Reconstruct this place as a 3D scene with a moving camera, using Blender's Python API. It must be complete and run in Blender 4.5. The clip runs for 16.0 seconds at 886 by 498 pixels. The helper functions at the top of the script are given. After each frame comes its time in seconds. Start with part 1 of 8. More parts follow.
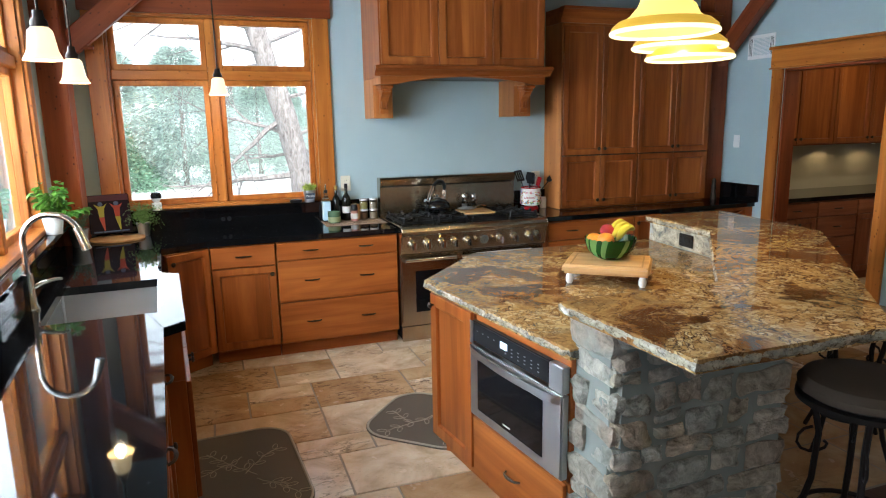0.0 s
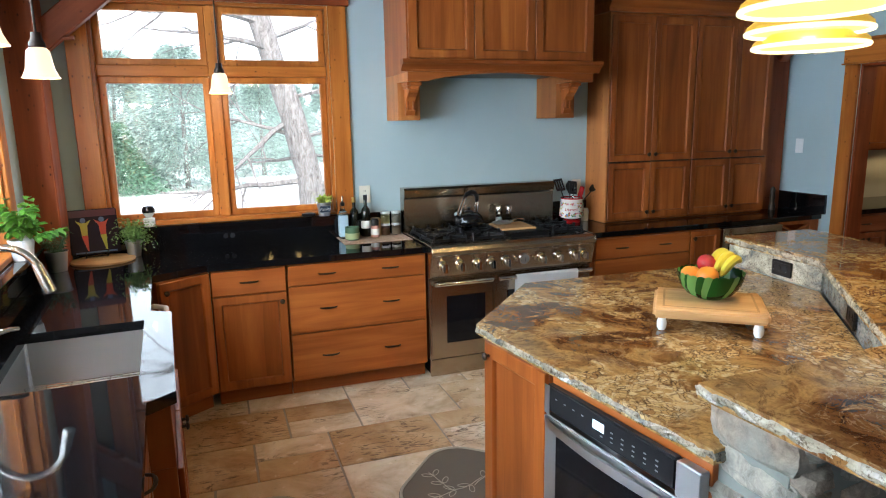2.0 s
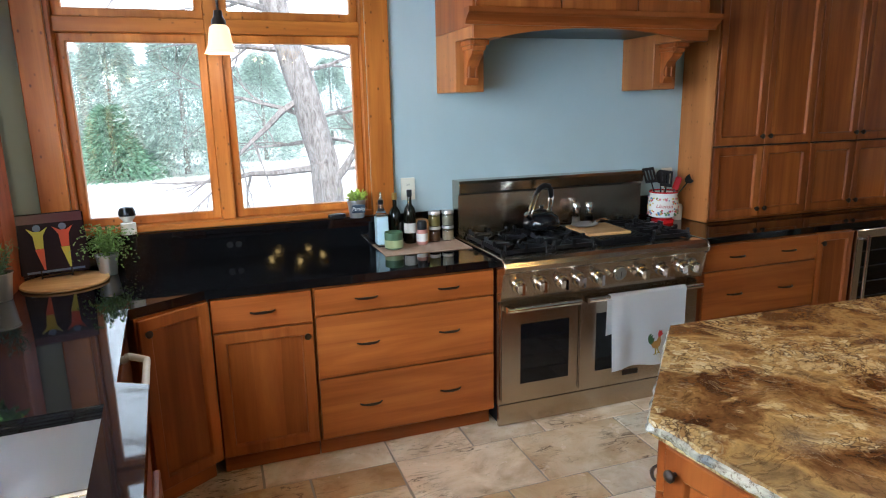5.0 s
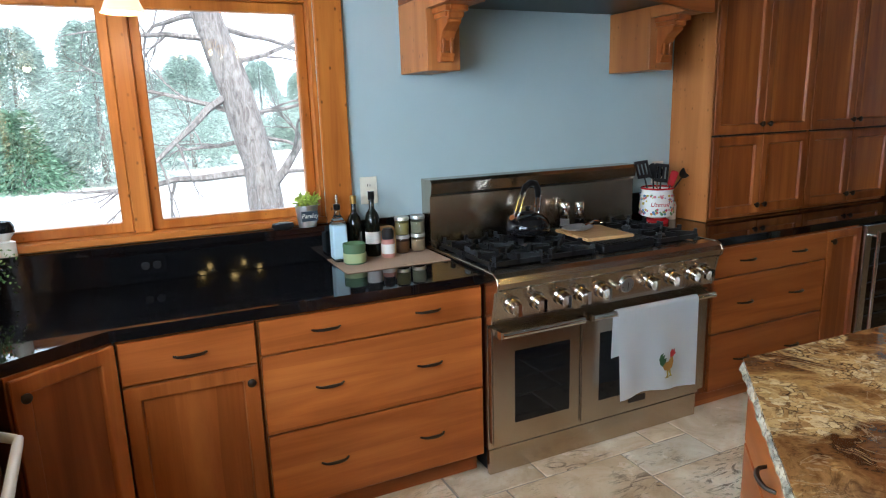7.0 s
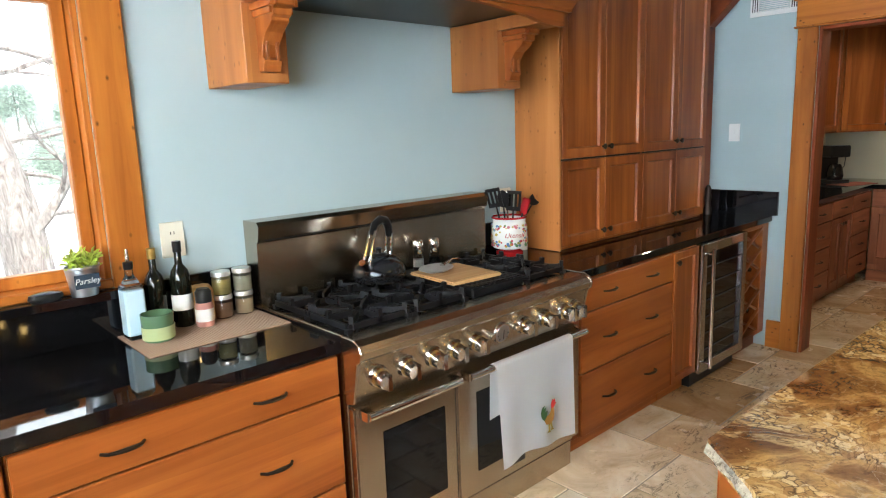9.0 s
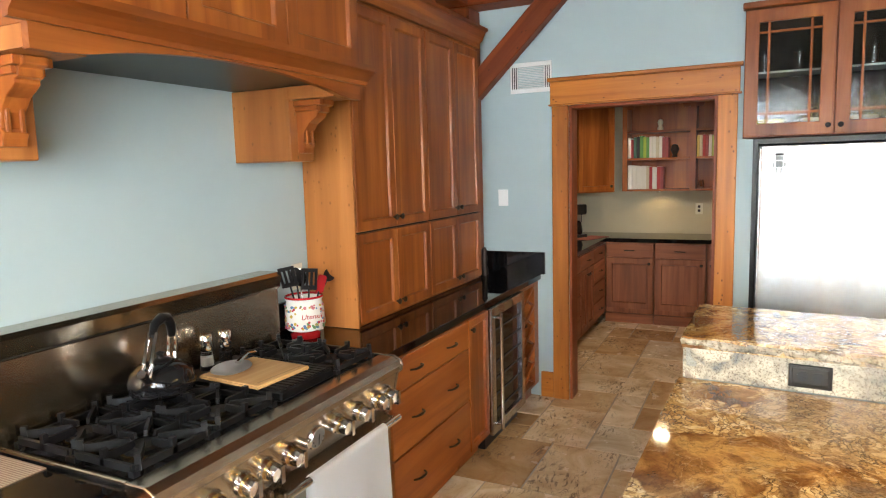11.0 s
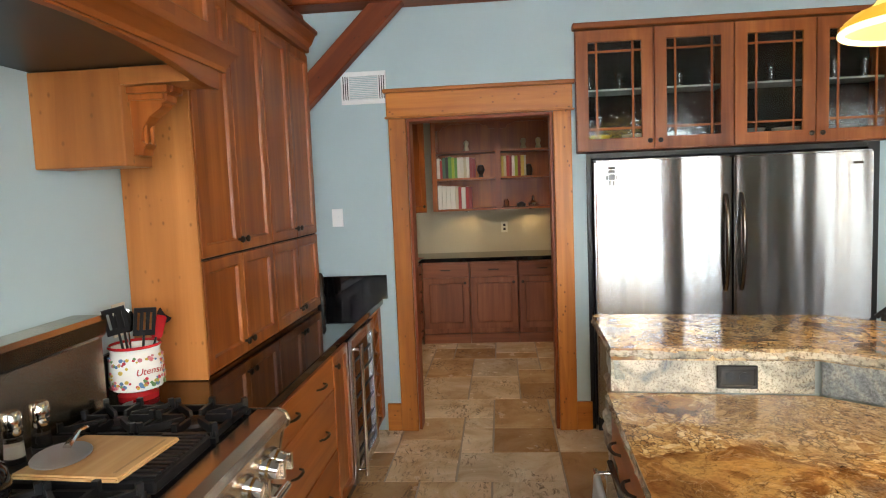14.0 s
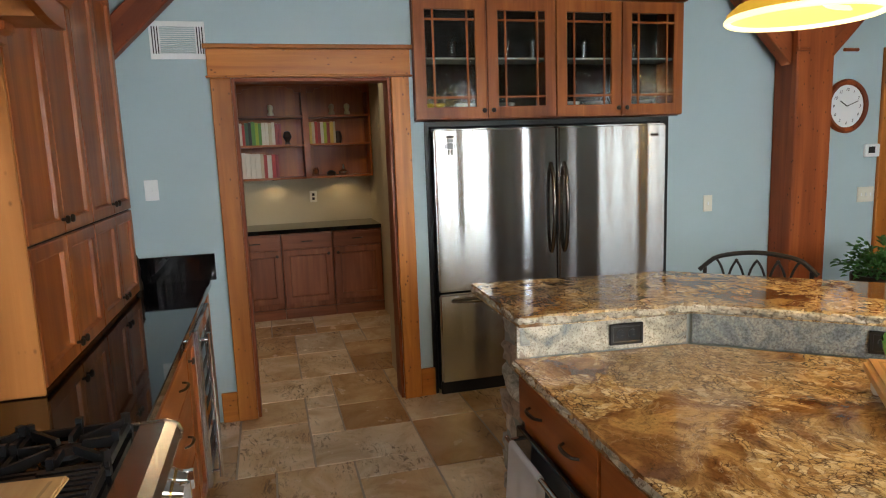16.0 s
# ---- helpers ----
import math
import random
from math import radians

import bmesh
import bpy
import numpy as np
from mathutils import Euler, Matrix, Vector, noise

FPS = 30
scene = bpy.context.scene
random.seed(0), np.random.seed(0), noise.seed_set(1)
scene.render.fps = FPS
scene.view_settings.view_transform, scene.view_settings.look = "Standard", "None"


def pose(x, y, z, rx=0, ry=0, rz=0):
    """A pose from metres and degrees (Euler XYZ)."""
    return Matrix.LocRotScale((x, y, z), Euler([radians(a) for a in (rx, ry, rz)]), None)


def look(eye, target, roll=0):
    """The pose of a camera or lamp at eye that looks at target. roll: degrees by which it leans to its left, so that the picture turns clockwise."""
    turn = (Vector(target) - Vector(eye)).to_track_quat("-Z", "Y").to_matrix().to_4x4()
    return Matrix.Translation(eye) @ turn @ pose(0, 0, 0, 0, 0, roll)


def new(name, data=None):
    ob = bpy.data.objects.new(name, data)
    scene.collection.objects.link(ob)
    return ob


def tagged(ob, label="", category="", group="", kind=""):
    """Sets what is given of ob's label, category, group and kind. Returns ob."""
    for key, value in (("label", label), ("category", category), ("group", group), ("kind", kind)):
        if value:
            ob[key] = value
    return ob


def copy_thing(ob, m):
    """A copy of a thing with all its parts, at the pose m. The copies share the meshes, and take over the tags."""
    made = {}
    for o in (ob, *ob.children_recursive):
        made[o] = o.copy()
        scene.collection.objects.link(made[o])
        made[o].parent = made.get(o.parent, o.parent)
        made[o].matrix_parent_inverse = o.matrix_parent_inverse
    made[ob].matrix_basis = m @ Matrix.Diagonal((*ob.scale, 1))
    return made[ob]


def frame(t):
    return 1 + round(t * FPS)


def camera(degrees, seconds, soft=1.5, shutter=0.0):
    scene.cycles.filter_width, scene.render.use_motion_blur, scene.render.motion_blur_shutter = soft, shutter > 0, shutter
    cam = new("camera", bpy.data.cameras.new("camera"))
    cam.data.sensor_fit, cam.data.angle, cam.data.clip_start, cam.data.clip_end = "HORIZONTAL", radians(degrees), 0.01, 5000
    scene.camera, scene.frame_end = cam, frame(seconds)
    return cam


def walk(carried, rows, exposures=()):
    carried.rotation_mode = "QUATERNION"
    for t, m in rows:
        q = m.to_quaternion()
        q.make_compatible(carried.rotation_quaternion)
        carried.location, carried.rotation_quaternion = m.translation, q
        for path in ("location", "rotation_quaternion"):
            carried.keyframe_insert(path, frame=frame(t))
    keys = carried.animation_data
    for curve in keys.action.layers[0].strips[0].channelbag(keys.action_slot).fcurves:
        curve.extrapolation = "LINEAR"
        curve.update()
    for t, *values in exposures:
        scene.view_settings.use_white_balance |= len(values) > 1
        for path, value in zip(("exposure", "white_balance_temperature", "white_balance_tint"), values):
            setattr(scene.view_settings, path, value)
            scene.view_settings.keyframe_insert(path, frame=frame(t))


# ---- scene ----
cam = camera(69.0, 16.0, 1.1)
PATH = [
    (0, (-0.043, -0.247, 1.691), (0.617, 1.602, 1.306), -1.0),
    (0.5, (-0.042, -0.099, 1.701), (0.61, 1.752, 1.314), -1.0),
    (1, (-0.07, 0.099, 1.718), (0.573, 1.953, 1.331), -1.0),
    (1.5, (-0.065, 0.266, 1.713), (0.583, 2.119, 1.328), -1.0),
    (2, (-0.027, 0.45, 1.714), (0.627, 2.3, 1.329), -1.0),
    (2.5, (-0.002, 0.627, 1.703), (0.647, 2.479, 1.317), -1.0),
    (3, (-0.028, 0.829, 1.691), (0.606, 2.686, 1.306), -1.0),
    (3.5, (-0.064, 1.015, 1.688), (0.564, 2.871, 1.289), -1.0),
    (4, (-0.046, 1.19, 1.68), (0.579, 3.043, 1.258), -1.0),
    (4.2, (-0.035, 1.264, 1.681), (0.592, 3.114, 1.252), -1.0),
    (6.3, (0.029, 1.96, 1.58), (0.756, 3.773, 1.15), -1.6),
    (6.5, (0.049, 2.011, 1.565), (0.798, 3.817, 1.145), -1.7),
    (7, (0.041, 2.182, 1.574), (0.867, 3.953, 1.149), -1.7),
    (7.5, (0.016, 2.33, 1.57), (1.007, 4.018, 1.159), -1.8),
    (8, (0.033, 2.466, 1.543), (1.177, 4.058, 1.149), -2.0),
    (8.5, (0.11, 2.625, 1.55), (1.357, 4.142, 1.169), -2.1),
    (9, (0.185, 2.734, 1.56), (1.512, 4.185, 1.196), -2.1),
    (9.5, (0.215, 2.87, 1.593), (1.635, 4.232, 1.239), -2.0),
    (10, (0.227, 2.941, 1.665), (1.792, 4.136, 1.314), -1.6),
    (10.2, (0.221, 2.957, 1.682), (1.849, 4.069, 1.343), -1.4),
    (12.3, (0.362, 3.178, 1.652), (2.244, 3.84, 1.515), -2.2),
    (12.5, (0.388, 3.216, 1.648), (2.277, 3.858, 1.511), -2.2),
    (13, (0.414, 3.351, 1.639), (2.328, 3.914, 1.501), -2.3),
    (13.5, (0.41, 3.472, 1.635), (2.368, 3.85, 1.483), -2.3),
    (14, (0.468, 3.586, 1.612), (2.452, 3.768, 1.436), -2.3),
    (14.5, (0.543, 3.696, 1.619), (2.533, 3.7, 1.419), -2.1),
    (15, (0.579, 3.771, 1.622), (2.561, 3.614, 1.399), -2.2),
    (15.5, (0.598, 3.896, 1.628), (2.551, 3.545, 1.375), -2.3),
    (16, (0.634, 4.019, 1.636), (2.545, 3.51, 1.334), -2.1),
]
walk(cam, [(t, look(eye, target, roll)) for t, eye, target, roll in PATH], [(0.0, 0.79, 5650, 5), (4.0, 0.68, 5450, 6), (7.0, 0.62, 5400, 5), (8.5, 1.1, 5800, 4), (9.5, 1.36, 6300, 8), (12.5, 1.48, 6750, 9), (14.5, 1.06, 6600, 9), (16.0, 0.74, 6500, 8)])

# ---- daylight ----
world = bpy.data.worlds.new("sky")
scene.world = world
world.use_nodes = True
wn = world.node_tree
sky = wn.nodes.new("ShaderNodeTexSky")
sky.sky_type = "NISHITA"
sky.sun_disc = False
sky.sun_elevation, sky.sun_rotation = radians(47), radians(180)
sky.air_density, sky.dust_density, sky.ozone_density = 1.0, 4.0, 1.0
wn.links.new(sky.outputs[0], wn.nodes["Background"].inputs[0])
wn.nodes["Background"].inputs[1].default_value = 0.15
sun_data = bpy.data.lights.new("sun", "SUN")
sun_data.energy, sun_data.angle, sun_data.color = 4.2, radians(25), (1.0, 0.96, 0.9)
sun = new("sun", sun_data)
sun.matrix_world = look((0, -22, 24), (0, 0, 0))


def window_light(x, y, z, towards, w, h, watts):
    d = bpy.data.lights.new("window_daylight", "AREA")
    d.shape, d.size, d.size_y, d.energy, d.color = "RECTANGLE", w, h, watts, (0.86, 0.94, 1.0)
    o = new("window_daylight", d)
    o.matrix_world = look((x, y, z), towards)
    return o


window_light(-1.30, 2.4, 1.8, (5, 2.4, 0.0), 3.3, 1.35, 112)
window_light(-1.02, -1.72, 1.7, (5, -1.72, 1.4), 1.45, 2.0, 14)


# ---- materials ----
def shader(name, rough=0.5, metal=0.0, base=(0.5, 0.5, 0.5)):
    m = bpy.data.materials.new(name)
    m.use_nodes = True
    nt = m.node_tree
    b = nt.nodes["Principled BSDF"]
    b.inputs["Base Color"].default_value = (*base, 1)
    b.inputs["Roughness"].default_value = rough
    b.inputs["Metallic"].default_value = metal
    return m, nt, b


def coords(nt, scale=(1, 1, 1), shift=True, rot=(0, 0, 0)):
    tc = nt.nodes.new("ShaderNodeTexCoord")
    mp = nt.nodes.new("ShaderNodeMapping")
    mp.inputs["Scale"].default_value = scale
    mp.inputs["Rotation"].default_value = rot
    nt.links.new(tc.outputs["Object"], mp.inputs["Vector"])
    if shift:
        oi = nt.nodes.new("ShaderNodeObjectInfo")
        mul = nt.nodes.new("ShaderNodeMath")
        mul.operation = "MULTIPLY"
        mul.inputs[1].default_value = 37.0
        nt.links.new(oi.outputs["Random"], mul.inputs[0])
        nt.links.new(mul.outputs[0], mp.inputs["Location"])
    return mp.outputs[0]


def noise_tex(nt, vec, scale, detail=4.0, rough=0.55, distortion=0.0):
    n = nt.nodes.new("ShaderNodeTexNoise")
    n.inputs["Scale"].default_value = scale
    n.inputs["Detail"].default_value = detail
    n.inputs["Roughness"].default_value = rough
    n.inputs["Distortion"].default_value = distortion
    if vec:
        nt.links.new(vec, n.inputs["Vector"])
    return n.outputs[0]


def ramp(nt, fac, stops):
    r = nt.nodes.new("ShaderNodeValToRGB")
    e = r.color_ramp.elements
    while len(e) < len(stops):
        e.new(0.5)
    for i, (p, c) in enumerate(stops):
        e[i].position, e[i].color = p, (*c, 1)
    nt.links.new(fac, r.inputs[0])
    return r.outputs[0]


def mix(nt, fac, a, b, kind="MIX"):
    n = nt.nodes.new("ShaderNodeMix")
    n.data_type, n.blend_type = "RGBA", kind
    for sock, v in ((n.inputs[0], fac), (n.inputs[6], a), (n.inputs[7], b)):
        if isinstance(v, (int, float)):
            sock.default_value = v
        elif isinstance(v, tuple):
            sock.default_value = (*v, 1)
        else:
            nt.links.new(v, sock)
    return n.outputs[2]


def bump(nt, b, h, strength=0.2, dist=0.002):
    n = nt.nodes.new("ShaderNodeBump")
    n.inputs["Strength"].default_value = strength
    n.inputs["Distance"].default_value = dist
    nt.links.new(h, n.inputs["Height"])
    nt.links.new(n.outputs[0], b.inputs["Normal"])


def rough_var(nt, b, vec, lo, hi, scale):
    f = noise_tex(nt, vec, scale, 3)
    r = nt.nodes.new("ShaderNodeMapRange")
    r.inputs[3].default_value, r.inputs[4].default_value = lo, hi
    nt.links.new(f, r.inputs[0])
    nt.links.new(r.outputs[0], b.inputs["Roughness"])


def wood(name, dark, mid, light, axis, rough=0.35, knots=0.0, grain=22.0):
    m, nt, b = shader(name, rough)
    b.inputs["Specular IOR Level"].default_value = 0.32
    s = [grain, grain, grain]
    s["xyz".index(axis)] = grain * 0.06
    v = coords(nt, tuple(s))
    streak = noise_tex(nt, v, 1.0, 6, 0.6, 0.6)
    col = ramp(nt, streak, [(0.3, dark), (0.5, mid), (0.7, light)])
    s2 = [3.0, 3.0, 3.0]
    s2["xyz".index(axis)] = 0.5
    v2 = coords(nt, tuple(s2))
    cloud = noise_tex(nt, v2, 1.0, 3, 0.5, 1.2)
    tone = ramp(nt, cloud, [(0.3, (0.72, 0.62, 0.54)), (0.65, (1.14, 1.12, 1.06))])
    col = mix(nt, 1.0, col, tone, "MULTIPLY")
    oi = nt.nodes.new("ShaderNodeObjectInfo")
    piece = ramp(nt, oi.outputs["Random"], [(0.0, (0.84, 0.8, 0.78)), (1.0, (1.1, 1.08, 1.05))])
    col = mix(nt, 1.0, col, piece, "MULTIPLY")
    # boards glued edge to edge, each with its own tone
    tc = nt.nodes.new("ShaderNodeTexCoord")
    sep = nt.nodes.new("ShaderNodeSeparateXYZ")
    nt.links.new(tc.outputs["Object"], sep.inputs[0])
    across = nt.nodes.new("ShaderNodeMath")
    across.operation = "MULTIPLY_ADD"
    nt.links.new(sep.outputs["xyz".index({"x": "z", "y": "z", "z": "x"}[axis])], across.inputs[0])
    across.inputs[1].default_value = 8.3
    shift = nt.nodes.new("ShaderNodeMath")
    shift.operation = "MULTIPLY_ADD"
    nt.links.new(oi.outputs["Random"], shift.inputs[0])
    shift.inputs[1].default_value = 53.0
    nt.links.new(noise_tex(nt, v2, 1.0, 2), shift.inputs[2])
    nt.links.new(shift.outputs[0], across.inputs[2])
    board = nt.nodes.new("ShaderNodeMath")
    board.operation = "FLOOR"
    nt.links.new(across.outputs[0], board.inputs[0])
    wh = nt.nodes.new("ShaderNodeTexWhiteNoise")
    wh.noise_dimensions = "1D"
    nt.links.new(board.outputs[0], wh.inputs["W"])
    plank = ramp(nt, wh.outputs["Value"], [(0.0, (0.84, 0.78, 0.74)), (0.55, (1.0, 0.98, 0.96)), (1.0, (1.13, 1.15, 1.16))])
    col = mix(nt, 1.0, col, plank, "MULTIPLY")
    if knots:
        vo = nt.nodes.new("ShaderNodeTexVoronoi")
        s3 = [5.0, 5.0, 5.0]
        s3["xyz".index(axis)] = 3.2
        nt.links.new(coords(nt, tuple(s3)), vo.inputs["Vector"])
        k = ramp(nt, vo.outputs[0], [(0.05, (1, 1, 1)), (0.17, (0, 0, 0))])
        rgb = nt.nodes.new("ShaderNodeRGBToBW")
        nt.links.new(k, rgb.inputs[0])
        kf = nt.nodes.new("ShaderNodeMath")
        kf.operation = "MULTIPLY"
        kf.inputs[1].default_value = knots
        nt.links.new(rgb.outputs[0], kf.inputs[0])
        col = mix(nt, kf.outputs[0], col, tuple(c * 0.35 for c in dark))
    nt.links.new(col, b.inputs["Base Color"])
    rough_var(nt, b, v2, rough - 0.06, rough + 0.1, 4)
    bump(nt, b, streak, 0.12, 0.0015)
    return m


CHERRY = ((0.225, 0.060, 0.011), (0.325, 0.098, 0.019), (0.41, 0.140, 0.031))
# Lighter, yellower cherry with the west window's light mixed into the colour.
CHERRY_DAYLIT = ((0.33, 0.122, 0.032), (0.41, 0.163, 0.046), (0.48, 0.205, 0.064))
cherry_z = wood("cherry_upright", *CHERRY, "z", 0.34, 0.0, 13)
cherry_x = wood("cherry_level", *CHERRY, "x", 0.34, 0.0, 13)
cherry_y = wood("cherry_deep", *CHERRY, "y", 0.36)
cherry_daylit_z = wood("daylit_cherry_upright", *CHERRY_DAYLIT, "z", 0.36, 0.6, 9)
PINE = ((0.38, 0.128, 0.018), (0.50, 0.186, 0.030), (0.59, 0.24, 0.046))
pine_z = wood("fir_upright", *PINE, "z", 0.38, 1.0, 16)
pine_x = wood("fir_level", *PINE, "x", 0.38, 1.0, 16)
pine_y = wood("fir_deep", *PINE, "y", 0.38, 1.0, 16)
TIMBER = ((0.19, 0.042, 0.010), (0.28, 0.068, 0.016), (0.35, 0.095, 0.025))
timber_z = wood("timber_upright", *TIMBER, "z", 0.45, 1.0, 12)
timber_x = wood("timber_level", *TIMBER, "x", 0.45, 1.0, 12)
timber_y = wood("timber_deep", *TIMBER, "y", 0.45, 1.0, 12)
PANTRY = ((0.21, 0.072, 0.034), (0.29, 0.108, 0.052), (0.35, 0.14, 0.07))
pantry_z = wood("stained_cherry_upright", *PANTRY, "z", 0.4)
pantry_x = wood("stained_cherry_level", *PANTRY, "x", 0.4)
maple_x = wood("maple_board", (0.58, 0.36, 0.15), (0.68, 0.46, 0.22), (0.75, 0.54, 0.28), "x", 0.45)


def painted(name, base, rough=0.75, grain=260.0):
    m, nt, b = shader(name, rough)
    v = coords(nt, (1, 1, 1), False)
    fine = noise_tex(nt, v, grain, 3)
    broad = noise_tex(nt, v, 1.3, 4)
    dark = tuple(c * 0.93 for c in base)
    col = ramp(nt, broad, [(0.3, dark), (0.7, base)])
    nt.links.new(col, b.inputs["Base Color"])
    bump(nt, b, fine, 0.18, 0.0012)
    return m


wall_paint = painted("blue_grey_paint", (0.415, 0.515, 0.53))
tan_paint = painted("tan_paint", (0.52, 0.46, 0.32))
# The unseen ceiling is painted dark to cut light bounced onto the upper walls.
ceiling_paint = painted("darkened_ceiling", (0.24, 0.23, 0.21))
white_paint = painted("white_enamel", (0.8, 0.8, 0.78), 0.4)
ivory = painted("ivory_plastic", (0.72, 0.68, 0.55), 0.35)


def black_granite():
    m, nt, b = shader("black_granite", 0.04)
    v = coords(nt, (1, 1, 1), False)
    f = noise_tex(nt, v, 260, 5, 0.8)
    g = noise_tex(nt, v, 90, 4, 0.6)
    col = ramp(nt, f, [(0.50, (0.0035, 0.0035, 0.004)), (0.60, (0.010, 0.010, 0.011)), (0.72, (0.07, 0.073, 0.078))])
    col2 = ramp(nt, g, [(0.45, (0.6, 0.6, 0.6)), (0.7, (1.4, 1.4, 1.45))])
    nt.links.new(mix(nt, 1.0, col, col2, "MULTIPLY"), b.inputs["Base Color"])
    rough_var(nt, b, v, 0.02, 0.06, 60)
    return m


black_stone = black_granite()


def gold_granite():
    m, nt, b = shader("brown_gold_granite", 0.09)
    v = coords(nt, (1, 1, 1), False)
    big = nt.nodes.new("ShaderNodeTexNoise")
    big.inputs["Scale"].default_value, big.inputs["Detail"].default_value = 2.2, 4
    nt.links.new(v, big.inputs["Vector"])
    warp = nt.nodes.new("ShaderNodeVectorMath")
    warp.operation = "MULTIPLY_ADD"
    nt.links.new(big.outputs["Color"], warp.inputs[0])
    warp.inputs[1].default_value = (0.32, 0.32, 0.32)
    nt.links.new(v, warp.inputs[2])
    w = warp.outputs[0]

    def grey(sock):
        n = nt.nodes.new("ShaderNodeRGBToBW")
        nt.links.new(sock, n.inputs[0])
        return n.outputs[0]

    def scaled(sock, k):
        n = nt.nodes.new("ShaderNodeMath")
        n.operation = "MULTIPLY"
        n.inputs[1].default_value = k
        nt.links.new(sock, n.inputs[0])
        return n.outputs[0]

    def voronoi(vec, scale, feature):
        n = nt.nodes.new("ShaderNodeTexVoronoi")
        n.feature = feature
        n.inputs["Scale"].default_value = scale
        nt.links.new(vec, n.inputs["Vector"])
        return n

    # flowing brown beds with faint swirls
    flow = noise_tex(nt, w, 2.6, 7, 0.62, 1.3)
    bed = ramp(nt, flow, [(0.32, (0.06, 0.024, 0.009)), (0.43, (0.145, 0.062, 0.020)), (0.50, (0.24, 0.122, 0.040)), (0.56, (0.40, 0.235, 0.080)), (0.66, (0.20, 0.12, 0.05))])
    grit = ramp(nt, noise_tex(nt, w, 55, 8, 0.75, 0.2), [(0.34, (0.55, 0.48, 0.42)), (0.5, (1, 1, 1)), (0.68, (1.25, 1.22, 1.15))])
    bed = mix(nt, 0.8, bed, mix(nt, 1.0, bed, grit, "MULTIPLY"))
    # pale crackled grains with dark seams between them
    fine = nt.nodes.new("ShaderNodeTexNoise")
    fine.inputs["Scale"].default_value, fine.inputs["Detail"].default_value = 26, 3
    nt.links.new(v, fine.inputs["Vector"])
    jit = nt.nodes.new("ShaderNodeVectorMath")
    jit.operation = "MULTIPLY_ADD"
    nt.links.new(fine.outputs["Color"], jit.inputs[0])
    jit.inputs[1].default_value = (0.05, 0.05, 0.05)
    nt.links.new(w, jit.inputs[2])
    cells = voronoi(jit.outputs[0], 48, "F1")
    tone = nt.nodes.new("ShaderNodeSeparateColor")
    nt.links.new(cells.outputs["Color"], tone.inputs[0])
    grain = ramp(nt, tone.outputs[0], [(0.0, (0.29, 0.16, 0.058)), (0.35, (0.45, 0.285, 0.11)), (0.75, (0.56, 0.385, 0.175)), (1.0, (0.64, 0.49, 0.28))])
    grain = mix(nt, 0.7, grain, mix(nt, 1.0, grain, grit, "MULTIPLY"))
    seam = grey(ramp(nt, voronoi(jit.outputs[0], 48, "DISTANCE_TO_EDGE").outputs["Distance"], [(0.02, (1, 1, 1)), (0.13, (0, 0, 0))]))
    broken = grey(ramp(nt, noise_tex(nt, w, 14, 5, 0.7), [(0.43, (0, 0, 0)), (0.55, (1, 1, 1))]))
    both = nt.nodes.new("ShaderNodeMath")
    both.operation = "MULTIPLY"
    nt.links.new(seam, both.inputs[0])
    nt.links.new(broken, both.inputs[1])
    grain = mix(nt, scaled(both.outputs[0], 0.9), grain, (0.045, 0.022, 0.012))
    fleck = grey(ramp(nt, noise_tex(nt, w, 85, 6, 0.7, 0.6), [(0.60, (0, 0, 0)), (0.66, (1, 1, 1))]))
    grain = mix(nt, scaled(fleck, 0.8), grain, (0.07, 0.035, 0.015))
    drift = grey(ramp(nt, noise_tex(nt, w, 1.9, 5, 0.62, 0.5), [(0.475, (0, 0, 0)), (0.505, (1, 1, 1))]))
    col = mix(nt, scaled(drift, 0.94), bed, grain)
    # dark and pale threads along the flow
    thread = grey(ramp(nt, noise_tex(nt, w, 3.4, 6, 0.6, 1.8), [(0.485, (0, 0, 0)), (0.5, (1, 1, 1)), (0.515, (0, 0, 0))]))
    col = mix(nt, scaled(thread, 0.55), col, (0.05, 0.022, 0.010))
    pale = grey(ramp(nt, noise_tex(nt, w, 5.0, 5, 0.6, 1.4), [(0.55, (0, 0, 0)), (0.56, (1, 1, 1)), (0.575, (0, 0, 0))]))
    col = mix(nt, scaled(pale, 0.35), col, (0.50, 0.37, 0.21))
    # cool grey patches
    patch = grey(ramp(nt, noise_tex(nt, w, 1.3, 3), [(0.58, (0, 0, 0)), (0.64, (1, 1, 1))]))
    gcol = ramp(nt, noise_tex(nt, w, 110, 5, 0.7), [(0.38, (0.06, 0.055, 0.045)), (0.6, (0.25, 0.23, 0.19))])
    col = mix(nt, scaled(patch, 0.45), col, gcol)
    nt.links.new(col, b.inputs["Base Color"])
    rough_var(nt, b, v, 0.03, 0.07, 30)
    return m


gold_stone = gold_granite()


